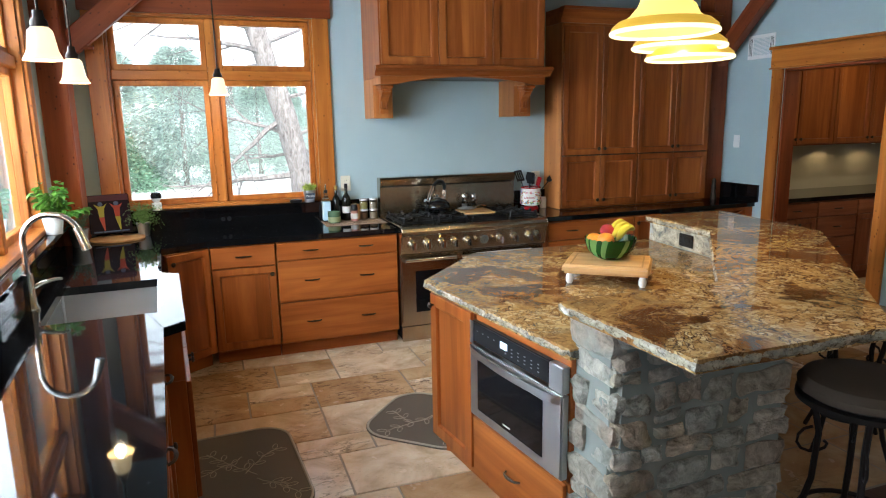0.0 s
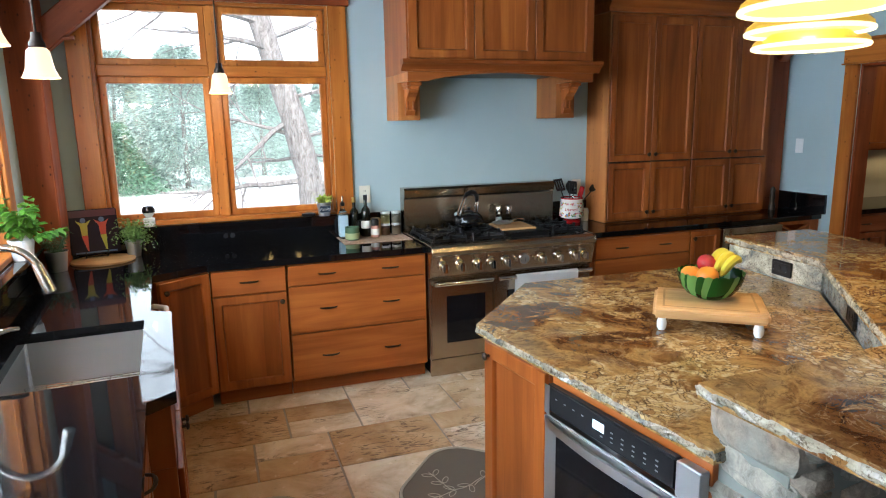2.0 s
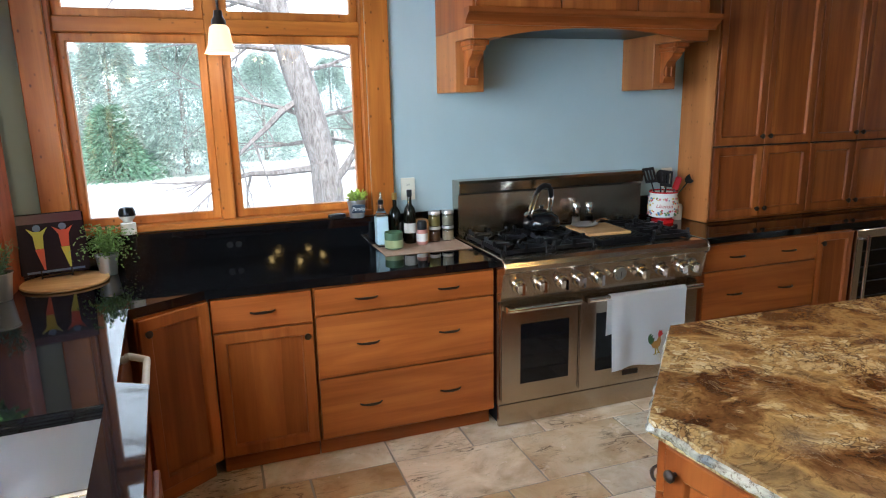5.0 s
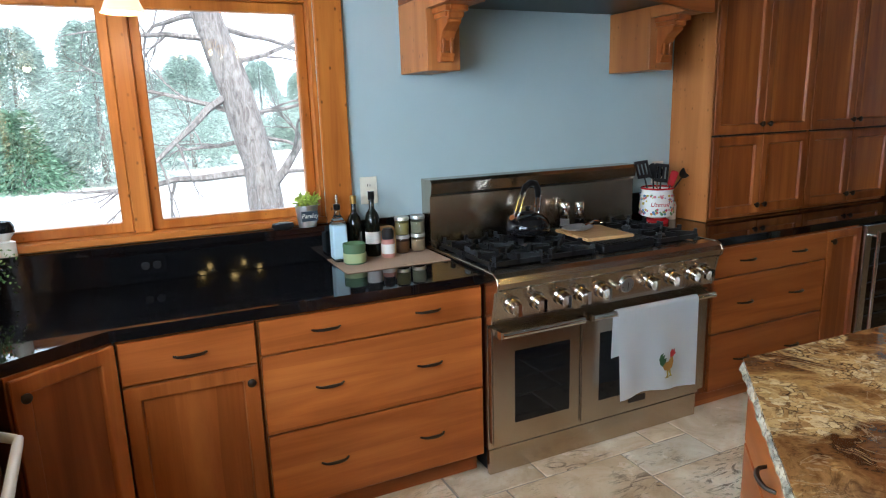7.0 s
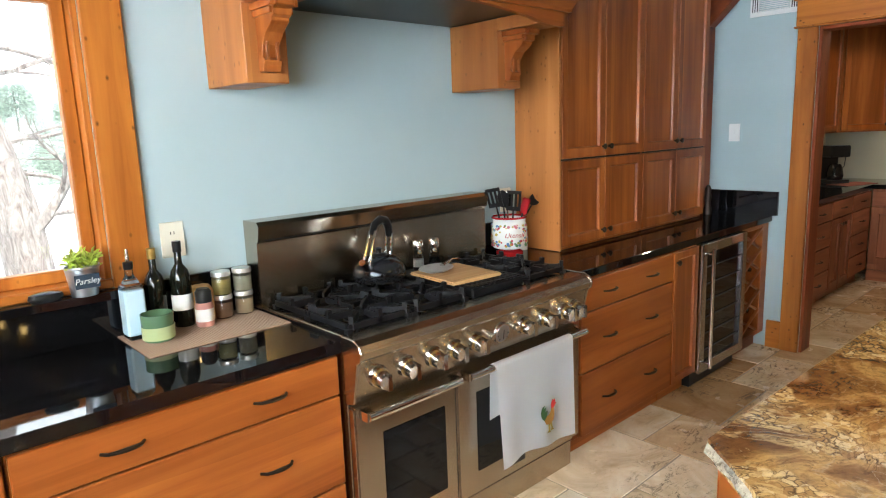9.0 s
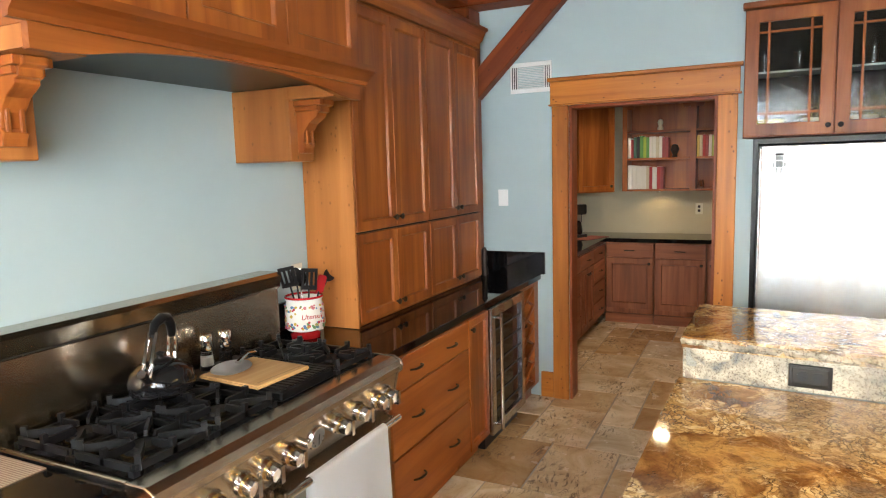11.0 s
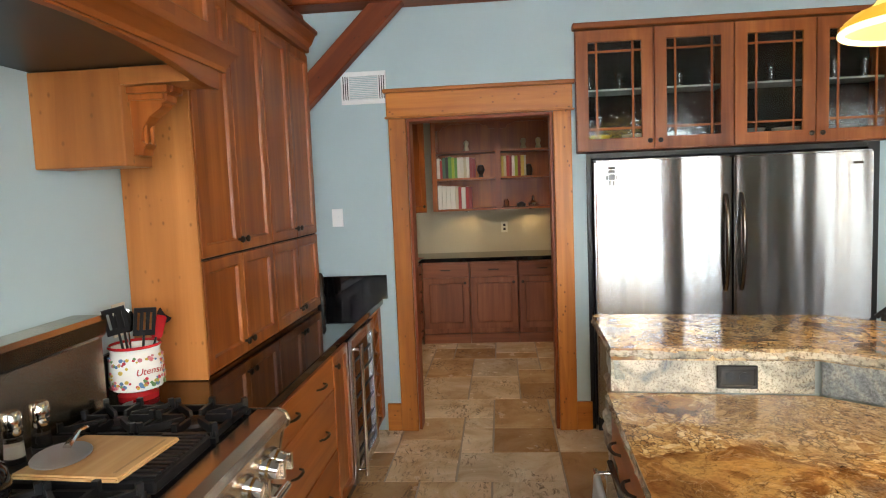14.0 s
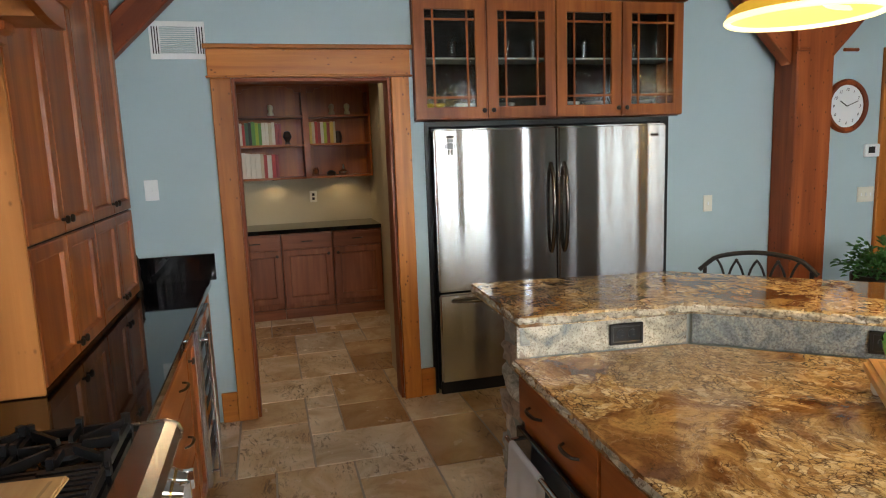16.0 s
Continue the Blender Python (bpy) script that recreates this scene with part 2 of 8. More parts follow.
def pale_granite(name, lift, fleck):
    m, nt, b = shader(name, 0.22)
    v = coords(nt, (1, 1, 1), False)
    z = ramp(nt, noise_tex(nt, v, 6, 6, 0.65, 1.4), [(0.33, (0.13 * lift, 0.135 * lift, 0.125 * lift)), (0.46, (0.34 * lift, 0.30 * lift, 0.22 * lift)), (0.6, (0.56 * lift, 0.49 * lift, 0.36 * lift))])
    s = ramp(nt, noise_tex(nt, v, fleck, 6, 0.75), [(0.40, (0.22, 0.16, 0.11)), (0.50, (1, 1, 1))])
    nt.links.new(mix(nt, 0.75, z, mix(nt, 1.0, z, s, "MULTIPLY")), b.inputs["Base Color"])
    bump(nt, b, noise_tex(nt, v, 40, 4), 0.3, 0.004)
    return m


riser_stone = pale_granite("pale_granite_riser", 1.15, 140)


def grey_granite():
    m, nt, b = shader("mottled_grey_granite", 0.2)
    v = coords(nt, (1, 1, 1), False)
    z = ramp(nt, noise_tex(nt, v, 7, 7, 0.65, 1.6), [(0.34, (0.09, 0.10, 0.10)), (0.5, (0.19, 0.20, 0.19)), (0.6, (0.30, 0.29, 0.24)), (0.68, (0.17, 0.18, 0.18))])
    s = ramp(nt, noise_tex(nt, v, 120, 5, 0.7), [(0.38, (0.6, 0.58, 0.55)), (0.6, (1.2, 1.2, 1.18))])
    nt.links.new(mix(nt, 1.0, z, s, "MULTIPLY"), b.inputs["Base Color"])
    return m


slate_riser = grey_granite()
edge_stone = pale_granite("broken_granite_edge", 0.85, 70)


def tile_stone():
    m, nt, b = shader("travertine_tile", 0.3)
    v = coords(nt, (1, 1, 1), True)
    oi = nt.nodes.new("ShaderNodeObjectInfo")

    def grey(sock, k=1.0):
        n = nt.nodes.new("ShaderNodeRGBToBW")
        nt.links.new(sock, n.inputs[0])
        q = nt.nodes.new("ShaderNodeMath")
        q.operation = "MULTIPLY"
        q.inputs[1].default_value = k
        nt.links.new(n.outputs[0], q.inputs[0])
        return q.outputs[0]

    cloud = noise_tex(nt, v, 3.4, 7, 0.62, 0.9)
    col = ramp(nt, cloud, [(0.3, (0.50, 0.35, 0.21)), (0.5, (0.72, 0.57, 0.40)), (0.7, (0.86, 0.76, 0.61))])
    tone = ramp(nt, oi.outputs["Random"], [(0.0, (0.56, 0.40, 0.25)), (0.2, (0.88, 0.72, 0.52)), (0.45, (1.02, 0.95, 0.84)), (0.7, (1.15, 1.13, 1.08)), (1.0, (0.98, 1.0, 0.99))])
    col = mix(nt, 1.0, col, tone, "MULTIPLY")
    rust = grey(ramp(nt, noise_tex(nt, v, 1.6, 5, 0.6, 0.7), [(0.52, (0, 0, 0)), (0.66, (1, 1, 1))]), 0.5)
    col = mix(nt, rust, col, (0.46, 0.26, 0.11))
    # brown fossil veins gathered in some tiles
    band = coords(nt, (1, 2.6, 1), True, (0, 0, 0.5))
    vein = grey(ramp(nt, noise_tex(nt, band, 7, 8, 0.75, 2.2), [(0.52, (0, 0, 0)), (0.60, (1, 1, 1))]))
    where = grey(ramp(nt, noise_tex(nt, v, 1.9, 3), [(0.50, (0, 0, 0)), (0.60, (1, 1, 1))]))
    both = nt.nodes.new("ShaderNodeMath")
    both.operation = "MULTIPLY"
    nt.links.new(vein, both.inputs[0])
    nt.links.new(where, both.inputs[1])
    soft = nt.nodes.new("ShaderNodeMath")
    soft.operation = "MULTIPLY"
    soft.inputs[1].default_value = 0.8
    nt.links.new(both.outputs[0], soft.inputs[0])
    col = mix(nt, soft.outputs[0], col, (0.13, 0.085, 0.055))
    pits = grey(ramp(nt, noise_tex(nt, coords(nt, (1, 2.4, 1), True), 28, 6, 0.7, 1.0), [(0.60, (0, 0, 0)), (0.70, (1, 1, 1))]), 0.55)
    col = mix(nt, pits, col, (0.26, 0.17, 0.10))
    nt.links.new(col, b.inputs["Base Color"])
    rough_var(nt, b, v, 0.14, 0.34, 9)
    bump(nt, b, cloud, 0.2, 0.003)
    return m


travertine = tile_stone()
grout = painted("sand_grout", (0.36, 0.29, 0.21), 0.9)


def field_stone():
    m, nt, b = shader("field_stone", 0.85)
    v = coords(nt, (1, 1, 1), True)
    oi = nt.nodes.new("ShaderNodeObjectInfo")
    tone = ramp(nt, oi.outputs["Random"], [(0.0, (0.36, 0.31, 0.24)), (0.2, (0.50, 0.39, 0.27)), (0.4, (0.40, 0.38, 0.32)),
                                           (0.6, (0.37, 0.29, 0.22)), (0.8, (0.56, 0.50, 0.41)), (1.0, (0.34, 0.34, 0.30))])
    sh = ramp(nt, noise_tex(nt, v, 17, 8, 0.72, 0.8), [(0.3, (0.36, 0.34, 0.31)), (0.5, (0.95, 0.94, 0.92)), (0.7, (1.5, 1.48, 1.42))])
    col = mix(nt, 1.0, tone, sh, "MULTIPLY")
    smear = nt.nodes.new("ShaderNodeRGBToBW")
    nt.links.new(ramp(nt, noise_tex(nt, v, 5, 4), [(0.52, (0, 0, 0)), (0.66, (0.6, 0.6, 0.6))]), smear.inputs[0])
    col = mix(nt, smear.outputs[0], col, (0.34, 0.36, 0.31))
    nt.links.new(col, b.inputs["Base Color"])
    bump(nt, b, noise_tex(nt, v, 26, 8, 0.72), 1.0, 0.022)
    return m


stone = field_stone()
mortar = painted("grey_mortar", (0.27, 0.285, 0.25), 0.9, 60)


def steel(name, base, rough, aniso=0.4, wave=0.0):
    """Brushed sideways: reflections smear up and down."""
    m, nt, b = shader(name, rough, 1.0, base)
    b.inputs["Anisotropic"].default_value = aniso
    b.inputs["Anisotropic Rotation"].default_value = 0.25
    tg = nt.nodes.new("ShaderNodeTangent")
    tg.direction_type, tg.axis = "RADIAL", "Z"
    nt.links.new(tg.outputs[0], b.inputs["Tangent"])
    if wave:
        bump(nt, b, noise_tex(nt, coords(nt, (4.2, 4.2, 0.28), True), 1.0, 1.2, 0.4), wave, 0.05)
    else:
        rough_var(nt, b, coords(nt, (1, 1, 1), False), rough - 0.03, rough + 0.04, 7)
    return m


# The brown tint puts reflections of lamps and wood floor into the steel.
range_steel = steel("reflection_tinted_steel", (0.48, 0.40, 0.31), 0.24, 0.3)
fridge_steel = steel("brushed_stainless_steel", (0.54, 0.54, 0.53), 0.22, 1.0, 0.5)
front_steel = steel("satin_stainless_steel", (0.46, 0.47, 0.48), 0.34, 0.9)
sink_steel = steel("sink_stainless_steel", (0.60, 0.60, 0.60), 0.3)
chrome = shader("polished_chrome", 0.08, 1.0, (0.75, 0.74, 0.72))[0]
nickel = shader("brushed_nickel", 0.22, 1.0, (0.60, 0.56, 0.50))[0]
brass = shader("brass_collar", 0.25, 1.0, (0.72, 0.52, 0.22))[0]
bronze = shader("dark_bronze", 0.4, 0.9, (0.06, 0.045, 0.035))[0]
wrought = shader("black_wrought_iron", 0.5, 0.6, (0.025, 0.02, 0.018))[0]
cast_iron = painted("black_cast_iron", (0.007, 0.007, 0.008), 0.42, 400)
cast_iron.node_tree.nodes["Principled BSDF"].inputs["Specular IOR Level"].default_value = 0.3
black_enamel = shader("black_enamel", 0.07, 0.0, (0.008, 0.008, 0.009))[0]
black_plastic = shader("black_plastic", 0.3, 0.0, (0.014, 0.014, 0.015))[0]
dark_glass = shader("dark_glass", 0.05, 0.0, (0.006, 0.006, 0.007))[0]
for dull, level in ((black_plastic, 0.25), (dark_glass, 0.3)):
    dull.node_tree.nodes["Principled BSDF"].inputs["Specular IOR Level"].default_value = level
# Near-black, with the shade of slots, gaps and cabinet interiors put into it.
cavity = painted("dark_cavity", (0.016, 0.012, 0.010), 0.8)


def clear(name, tint=(1, 1, 1), rough=0.0, ripple=0.0):
    m, nt, b = shader(name, rough, 0, tint)
    b.inputs["Transmission Weight"].default_value = 1.0
    b.inputs["IOR"].default_value = 1.45
    if ripple:
        bump(nt, b, noise_tex(nt, coords(nt, (1, 1, 1), False), 38, 2), ripple, 0.004)
    return m


pane_glass = clear("window_glass")
seeded_glass = clear("seeded_glass", (0.92, 0.95, 0.94), 0.0, 0.2)
jar_glass = clear("jar_glass", (0.95, 0.97, 0.97))


def glowing(name, col, strength):
    m, nt, b = shader(name, 0.3, 0, tuple(c * 0.35 for c in col))
    b.inputs["Emission Color"].default_value = (*col, 1)
    b.inputs["Emission Strength"].default_value = strength
    return m


# ---- geometry helpers ----
def thing(name, m=None, label="", category="", group="", kind=""):
    o = new(name)
    o.matrix_world = m if m is not None else Matrix()
    return tagged(o, label, category, group, kind)


def part(name, bm, material, parent=None, label=""):
    me = bpy.data.meshes.new(name)
    bmesh.ops.recalc_face_normals(bm, faces=bm.faces)
    bm.to_mesh(me)
    bm.free()
    me.materials.append(material)
    o = new(name, me)
    o.parent = parent
    if label:
        o["label"] = label
    return o


def smooth(ob, angle=40):
    ob.data.shade_smooth()
    ob.data.set_sharp_from_angle(angle=radians(angle))
    return ob


def B():
    return bmesh.new()


def bx(bm, x0, x1, y0, y1, z0, z1, m=None):
    g = bmesh.ops.create_cube(bm, size=1.0)["verts"]
    t = Matrix.Translation(((x0 + x1) / 2, (y0 + y1) / 2, (z0 + z1) / 2)) @ Matrix.Diagonal((x1 - x0, y1 - y0, z1 - z0, 1))
    bmesh.ops.transform(bm, matrix=(m @ t) if m is not None else t, verts=g)
    return g


def bev(bm, w=0.003, seg=1):
    es = [e for e in bm.edges if len(e.link_faces) == 2 and e.calc_face_angle(0) > 0.6]
    bmesh.ops.bevel(bm, geom=es, offset=w, segments=seg, affect="EDGES", clamp_overlap=True)
    return bm


def bb(x0, x1, y0, y1, z0, z1, w=0.003, seg=1):
    bm = B()
    bx(bm, x0, x1, y0, y1, z0, z1)
    return bev(bm, w, seg) if w else bm


def cyl(bm, p0, p1, r0, r1=None, n=16):
    p0, p1 = Vector(p0), Vector(p1)
    d = p1 - p0
    g = bmesh.ops.create_cone(bm, cap_ends=True, segments=n, radius1=r0, radius2=r0 if r1 is None else r1, depth=d.length)["verts"]
    bmesh.ops.transform(bm, matrix=Matrix.Translation((p0 + p1) / 2) @ d.to_track_quat("Z", "Y").to_matrix().to_4x4(), verts=g)
    return bm


def lathe(bm, profile, at=(0, 0, 0), n=24, flute=0.0, flutes=0, squash=1.0):
    rings = []
    for r, z in profile:
        ring = []
        for i in range(n):
            a = 2 * math.pi * i / n
            rr = max(r, 0.0004) * (1 + flute * math.cos(flutes * a))
            ring.append(bm.verts.new((at[0] + rr * math.cos(a), at[1] + rr * math.sin(a) * squash, at[2] + z)))
        rings.append(ring)
    for a, b in zip(rings, rings[1:]):
        for i in range(n):
            bm.faces.new((a[i], a[(i + 1) % n], b[(i + 1) % n], b[i]))
    return bm


def tube(bm, pts, r, n=8, closed=False):
    pts = [Vector(p) for p in pts]
    rings = []
    up = Vector((0.31, 0.17, 0.93))
    for i, p in enumerate(pts):
        a = pts[max(i - 1, 0)] if not closed else pts[i - 1]
        b = pts[min(i + 1, len(pts) - 1)] if not closed else pts[(i + 1) % len(pts)]
        d = (b - a).normalized()
        u = d.cross(up).normalized()
        w = d.cross(u)
        rr = r[i] if isinstance(r, (list, tuple)) else r
        rings.append([bm.verts.new(p + rr * (u * math.cos(2 * math.pi * k / n) + w * math.sin(2 * math.pi * k / n))) for k in range(n)])
    pairs = list(zip(rings, rings[1:])) + ([(rings[-1], rings[0])] if closed else [])
    for a, b in pairs:
        for k in range(n):
            bm.faces.new((a[k], a[(k + 1) % n], b[(k + 1) % n], b[k]))
    if not closed:
        bm.faces.new(rings[0][::-1])
        bm.faces.new(rings[-1])
    return bm


def prism(bm, pts, z0, z1, m=None):
    lo = [bm.verts.new((x, y, z0)) for x, y in pts]
    hi = [bm.verts.new((x, y, z1)) for x, y in pts]
    bm.faces.new(lo[::-1])
    bm.faces.new(hi)
    for i in range(len(pts)):
        j = (i + 1) % len(pts)
        bm.faces.new((lo[i], lo[j], hi[j], hi[i]))
    if m is not None:
        bmesh.ops.transform(bm, matrix=m, verts=lo + hi)
    return lo + hi


def side_prism(bm, pts, x0, x1):
    """A profile in y and z, drawn along x."""
    return prism(bm, pts, x0, x1, Matrix(((0, 0, 1, 0), (1, 0, 0, 0), (0, 1, 0, 0), (0, 0, 0, 1))))


def front_prism(bm, pts, y0, y1):
    """A profile in x and z, drawn along y."""
    return prism(bm, pts, y0, y1, Matrix(((1, 0, 0, 0), (0, 0, 1, 0), (0, 1, 0, 0), (0, 0, 0, 1))))


def ring_frame(bm, x0, x1, z0, z1, rx, rz, y0, y1, slope=0.0):
    """A rectangular frame in x and z between y0 and y1, in one piece."""
    out = ((x0, z0), (x1, z0), (x1, z1), (x0, z1))
    inn = ((x0 + rx, z0 + rz), (x1 - rx, z0 + rz), (x1 - rx, z1 - rz), (x0 + rx, z1 - rz))
    k = slope
    fore = ((x0 + rx - k, z0 + rz - k), (x1 - rx + k, z0 + rz - k), (x1 - rx + k, z1 - rz + k), (x0 + rx - k, z1 - rz + k))
    v = [[bm.verts.new((x, y, z)) for x, z in loop] for y, loop in ((y0, out), (y0, fore), (y1, out), (y1, inn))]
    for i in range(4):
        j = (i + 1) % 4
        bm.faces.new((v[0][i], v[0][j], v[1][j], v[1][i]))
        bm.faces.new((v[2][i], v[3][i], v[3][j], v[2][j]))
        bm.faces.new((v[0][i], v[2][i], v[2][j], v[0][j]))
        bm.faces.new((v[1][i], v[1][j], v[3][j], v[3][i]))
    bmesh.ops.recalc_face_normals(bm, faces=bm.faces)
    return bm


def structure(name, bm, material, label, category, parent=None):
    o = part(name, bm, material, parent)
    return tagged(o, label, category, kind="structure")


# ---- shell of the house ----
NORTH, EAST, CEIL = 5.04, 4.715, 3.35
WEST = pose(-0.93, 2.9, 0, 0, 0, 3.6)
WX0, WX1, WZ0, WZ1 = -0.68, 0.79, 1.10, 2.50


def wall_with_holes(name, length0, length1, z1, holes, thick, m, material, label):
    """A wall along local x at local y 0 to thick, with holes (x0, x1, z0, z1)."""
    bm = B()
    xs = sorted({length0, length1, *[h[0] for h in holes], *[h[1] for h in holes]})
    for a, b in zip(xs, xs[1:]):
        cuts = sorted([(h[2], h[3]) for h in holes if h[0] <= a and h[1] >= b])
        z = 0.0
        for c0, c1 in cuts:
            if c0 > z:
                bx(bm, a, b, 0, thick, z, c0)
            z = c1
        if z < z1:
            bx(bm, a, b, 0, thick, z, z1)
    bmesh.ops.transform(bm, matrix=m, verts=bm.verts)
    return structure(name, bm, material, label, "wall")


wall_with_holes("wall_north", -1.5, EAST, CEIL, [(WX0, WX1, WZ0, WZ1)], 0.16, pose(0, NORTH, 0), wall_paint, "blue-grey painted drywall with a wide window")
wall_with_holes("wall_east", -5.04, 5.6, CEIL, [(-4.185, -3.235, 0.0, 2.10), (-3.03, -1.24, 0.0, 1.82), (-3.088, -1.166, 1.82, 2.584)], 0.14, pose(EAST, 0, 0, 0, 0, -90), wall_paint, "blue-grey painted drywall with a cased pantry opening")
wall_with_holes("wall_west", -8.6, 2.3, CEIL, [(-2.35, 1.30, 1.10, 2.50), (-5.4, -3.85, 0.5, 2.6)], 0.16, WEST @ pose(0, 0, 0, 0, 0, 90), wall_paint, "painted wall with a row of windows")
structure("wall_south", bb(-1.8, EAST + 0.14, -5.76, -5.6, 0, CEIL, 0), wall_paint, "plain painted wall", "wall")
structure("ceiling", bb(-1.8, EAST + 0.14, -5.7, NORTH + 0.16, CEIL, CEIL + 0.1, 0), ceiling_paint, "unseen ceiling, painted dark to hold down bounced light", "ceiling")
structure("floor", bb(-1.8, 8.2, -5.7, NORTH + 0.16, -0.12, -0.006, 0), grout, "sand-coloured mortar bed under stone tiles", "floor")

# ---- windows ----
def window(name, m, x0, x1, z0, z1, mullions, rail, label):
    """A timber window in a wall along local x, the room on the side of -y; glass 9 cm behind the wall's face."""
    w = thing(name, m, label, "window", kind="structure")
    c = 0.125
    for n, bm, mt in (("casing", bb(x0 - c, x0, -0.022, 0.0, z0 - 0.02, z1, 0.004), pine_z), ("casing", bb(x1, x1 + c, -0.022, 0.0, z0 - 0.02, z1, 0.004), pine_z),
                      ("head_casing", bb(x0 - c - 0.02, x1 + c + 0.02, -0.03, 0.0, z1, z1 + 0.24, 0.004), timber_x)):
        part(n, bm, mt, w)
    part("jamb", bb(x0, x0 + 0.02, 0.0, 0.15, z0, z1, 0.002), pine_z, w)
    part("jamb", bb(x1 - 0.02, x1, 0.0, 0.15, z0, z1, 0.002), pine_z, w)
    part("head_jamb", bb(x0 + 0.02, x1 - 0.02, 0.0, 0.15, z1 - 0.02, z1, 0.002), pine_x, w)
    part("window_sill", bb(x0 - 0.0, x1 + 0.0, -0.018, 0.15, z0 - 0.018, z0 + 0.012, 0.004), pine_x, w)
    xs = [x0 + 0.02, *mullions, x1 - 0.02]
    for k in mullions:
        part("mullion", bb(k - 0.035, k + 0.035, 0.03, 0.14, z0 + 0.012, z1 - 0.02, 0.004), pine_z, w)
    for i, (a, b) in enumerate(zip(xs, xs[1:])):
        a2 = a + (0.035 if i else 0)
        b2 = b - (0.035 if i < len(xs) - 2 else 0)
        part("transom", bb(a2, b2, 0.03, 0.14, rail - 0.035, rail + 0.035, 0.004), pine_x, w)
        for q0, q1 in ((z0 + 0.012, rail - 0.035), (rail + 0.035, z1 - 0.02)):
            s = 0.042
            f = B()
            ring_frame(f, a2, b2, q0, q1, s, s, 0.06, 0.11)
            sash = part("sash", bev(f, 0.005), pine_z, w)
            p = part("pane", bb(a2 + s - 0.004, b2 - s + 0.004, 0.083, 0.089, q0 + s - 0.004, q1 - s + 0.004, 0), pane_glass, sash)
            p.visible_shadow = False
    return w


window("window_1", pose(0, NORTH, 0), WX0, WX1, WZ0, WZ1, [0.035], 2.07, "varnished fir window with four panes and transoms")
window("window_2", WEST @ pose(0, 0, 0, 0, 0, 90), -2.35, 1.30, 1.10, 2.50, [-1.45, -0.53, 0.39], 2.07, "varnished fir window band above the sink")
window("window_3", WEST @ pose(0, 0, 0, 0, 0, 90), -5.4, -3.85, 0.5, 2.6, [-4.62], 2.1, "tall fir window of the living space")


# ---- timber frame ----
def timber(name, p0, p1, w, h, material, label, group=""):
    p0, p1 = Vector(p0), Vector(p1)
    d = p1 - p0
    bm = bb(-w / 2, w / 2, 0, d.length, -h / 2, h / 2, 0.008)
    o = part(name, bm, material)
    o.matrix_world = Matrix.Translation(p0) @ d.to_track_quat("Y", "Z").to_matrix().to_4x4()
    return tagged(o, label, "timber", group, "structure")


post_label = "dark-stained square timber post of the house frame"
structure("timber_post_1", bb(-1.09, -0.875, 4.66, 4.87, 0, 3.35, 0.008), timber_z, post_label, "post")
structure("timber_post_2", bb(4.50, 4.705, 4.83, 5.035, 0, 2.80, 0.008), timber_z, post_label, "post")
structure("timber_post_3", bb(4.49, 4.71, 0.04, 0.36, 0, 3.35, 0.008), timber_z, post_label, "post")
timber("timber_beam_1", (4.60, -5.5, 2.915), (4.60, 5.03, 2.915), 0.205, 0.225, timber_y, "dark-stained timber beam along the wall")
timber("timber_beam_2", (0.95, 4.93, 2.915), (4.49, 4.93, 2.915), 0.2, 0.225, timber_y, "dark-stained timber beam along the wall")
for i, (p, q) in enumerate((((4.60, 4.86, 2.22), (4.60, 4.16, 2.90)), ((4.50, 4.93, 2.25), (3.85, 4.93, 2.88)), ((4.60, 0.30, 2.20), (4.60, 1.0, 2.88)),
                            ((4.60, 0.10, 2.20), (4.60, -0.6, 2.88)), ((-0.97, 4.86, 2.16), (-0.40, 4.90, 2.66)))):
    timber("timber_brace_%d" % (i + 1), p, q, 0.10, 0.15, timber_y, "slanting timber brace pegged to post and beam")
peg = B()
cyl(peg, (-0.86, 4.84, 2.23), (-0.72, 4.84, 2.23), 0.012)
cyl(peg, (4.45, 0.30, 2.24), (4.45, 0.40, 2.24), 0.012)
cyl(peg, (4.45, 0.00, 2.24), (4.45, -0.12, 2.24), 0.012)
structure("trim_pegs", peg, timber_x, "round oak pegs through the braces", "peg")


# ---- pantry doorway ----
def casing_board(name, a, label=""):
    return structure(name, bb(*a, 0.004), pine_x if "head" in name or "cap" in name else pine_z, label or "knotty fir door casing", "trim")


DY0, DY1, DZ = 3.235, 4.185, 2.10
casing_board("trim_casing_1", (EAST - 0.028, EAST, DY1, DY1 + 0.115, 0.0, DZ))
casing_board("trim_casing_2", (EAST - 0.028, EAST, DY0 - 0.115, DY0, 0.0, DZ))
structure("trim_head", bb(EAST - 0.034, EAST, DY0 - 0.125, DY1 + 0.125, DZ + 0.012, DZ + 0.165, 0.004), pine_y, "knotty fir door head board", "trim")
structure("trim_head_bead", bb(EAST - 0.045, EAST, DY0 - 0.135, DY1 + 0.135, DZ, DZ + 0.012, 0.003), pine_y, "thin fir bead under the head board", "trim")
structure("trim_cap", bb(EAST - 0.052, EAST, DY0 - 0.14, DY1 + 0.14, DZ + 0.165, DZ + 0.19, 0.004), pine_y, "projecting fir cap over the doorway", "trim")
for i, (a, b) in enumerate(((DY1 - 0.02, DY1), (DY0, DY0 + 0.02))):
    structure("trim_jamb_%d" % (i + 1), bb(EAST + 0.001, EAST + 0.15, a, b, 0, DZ, 0.002), timber_z, "fir door jamb lining", "trim")
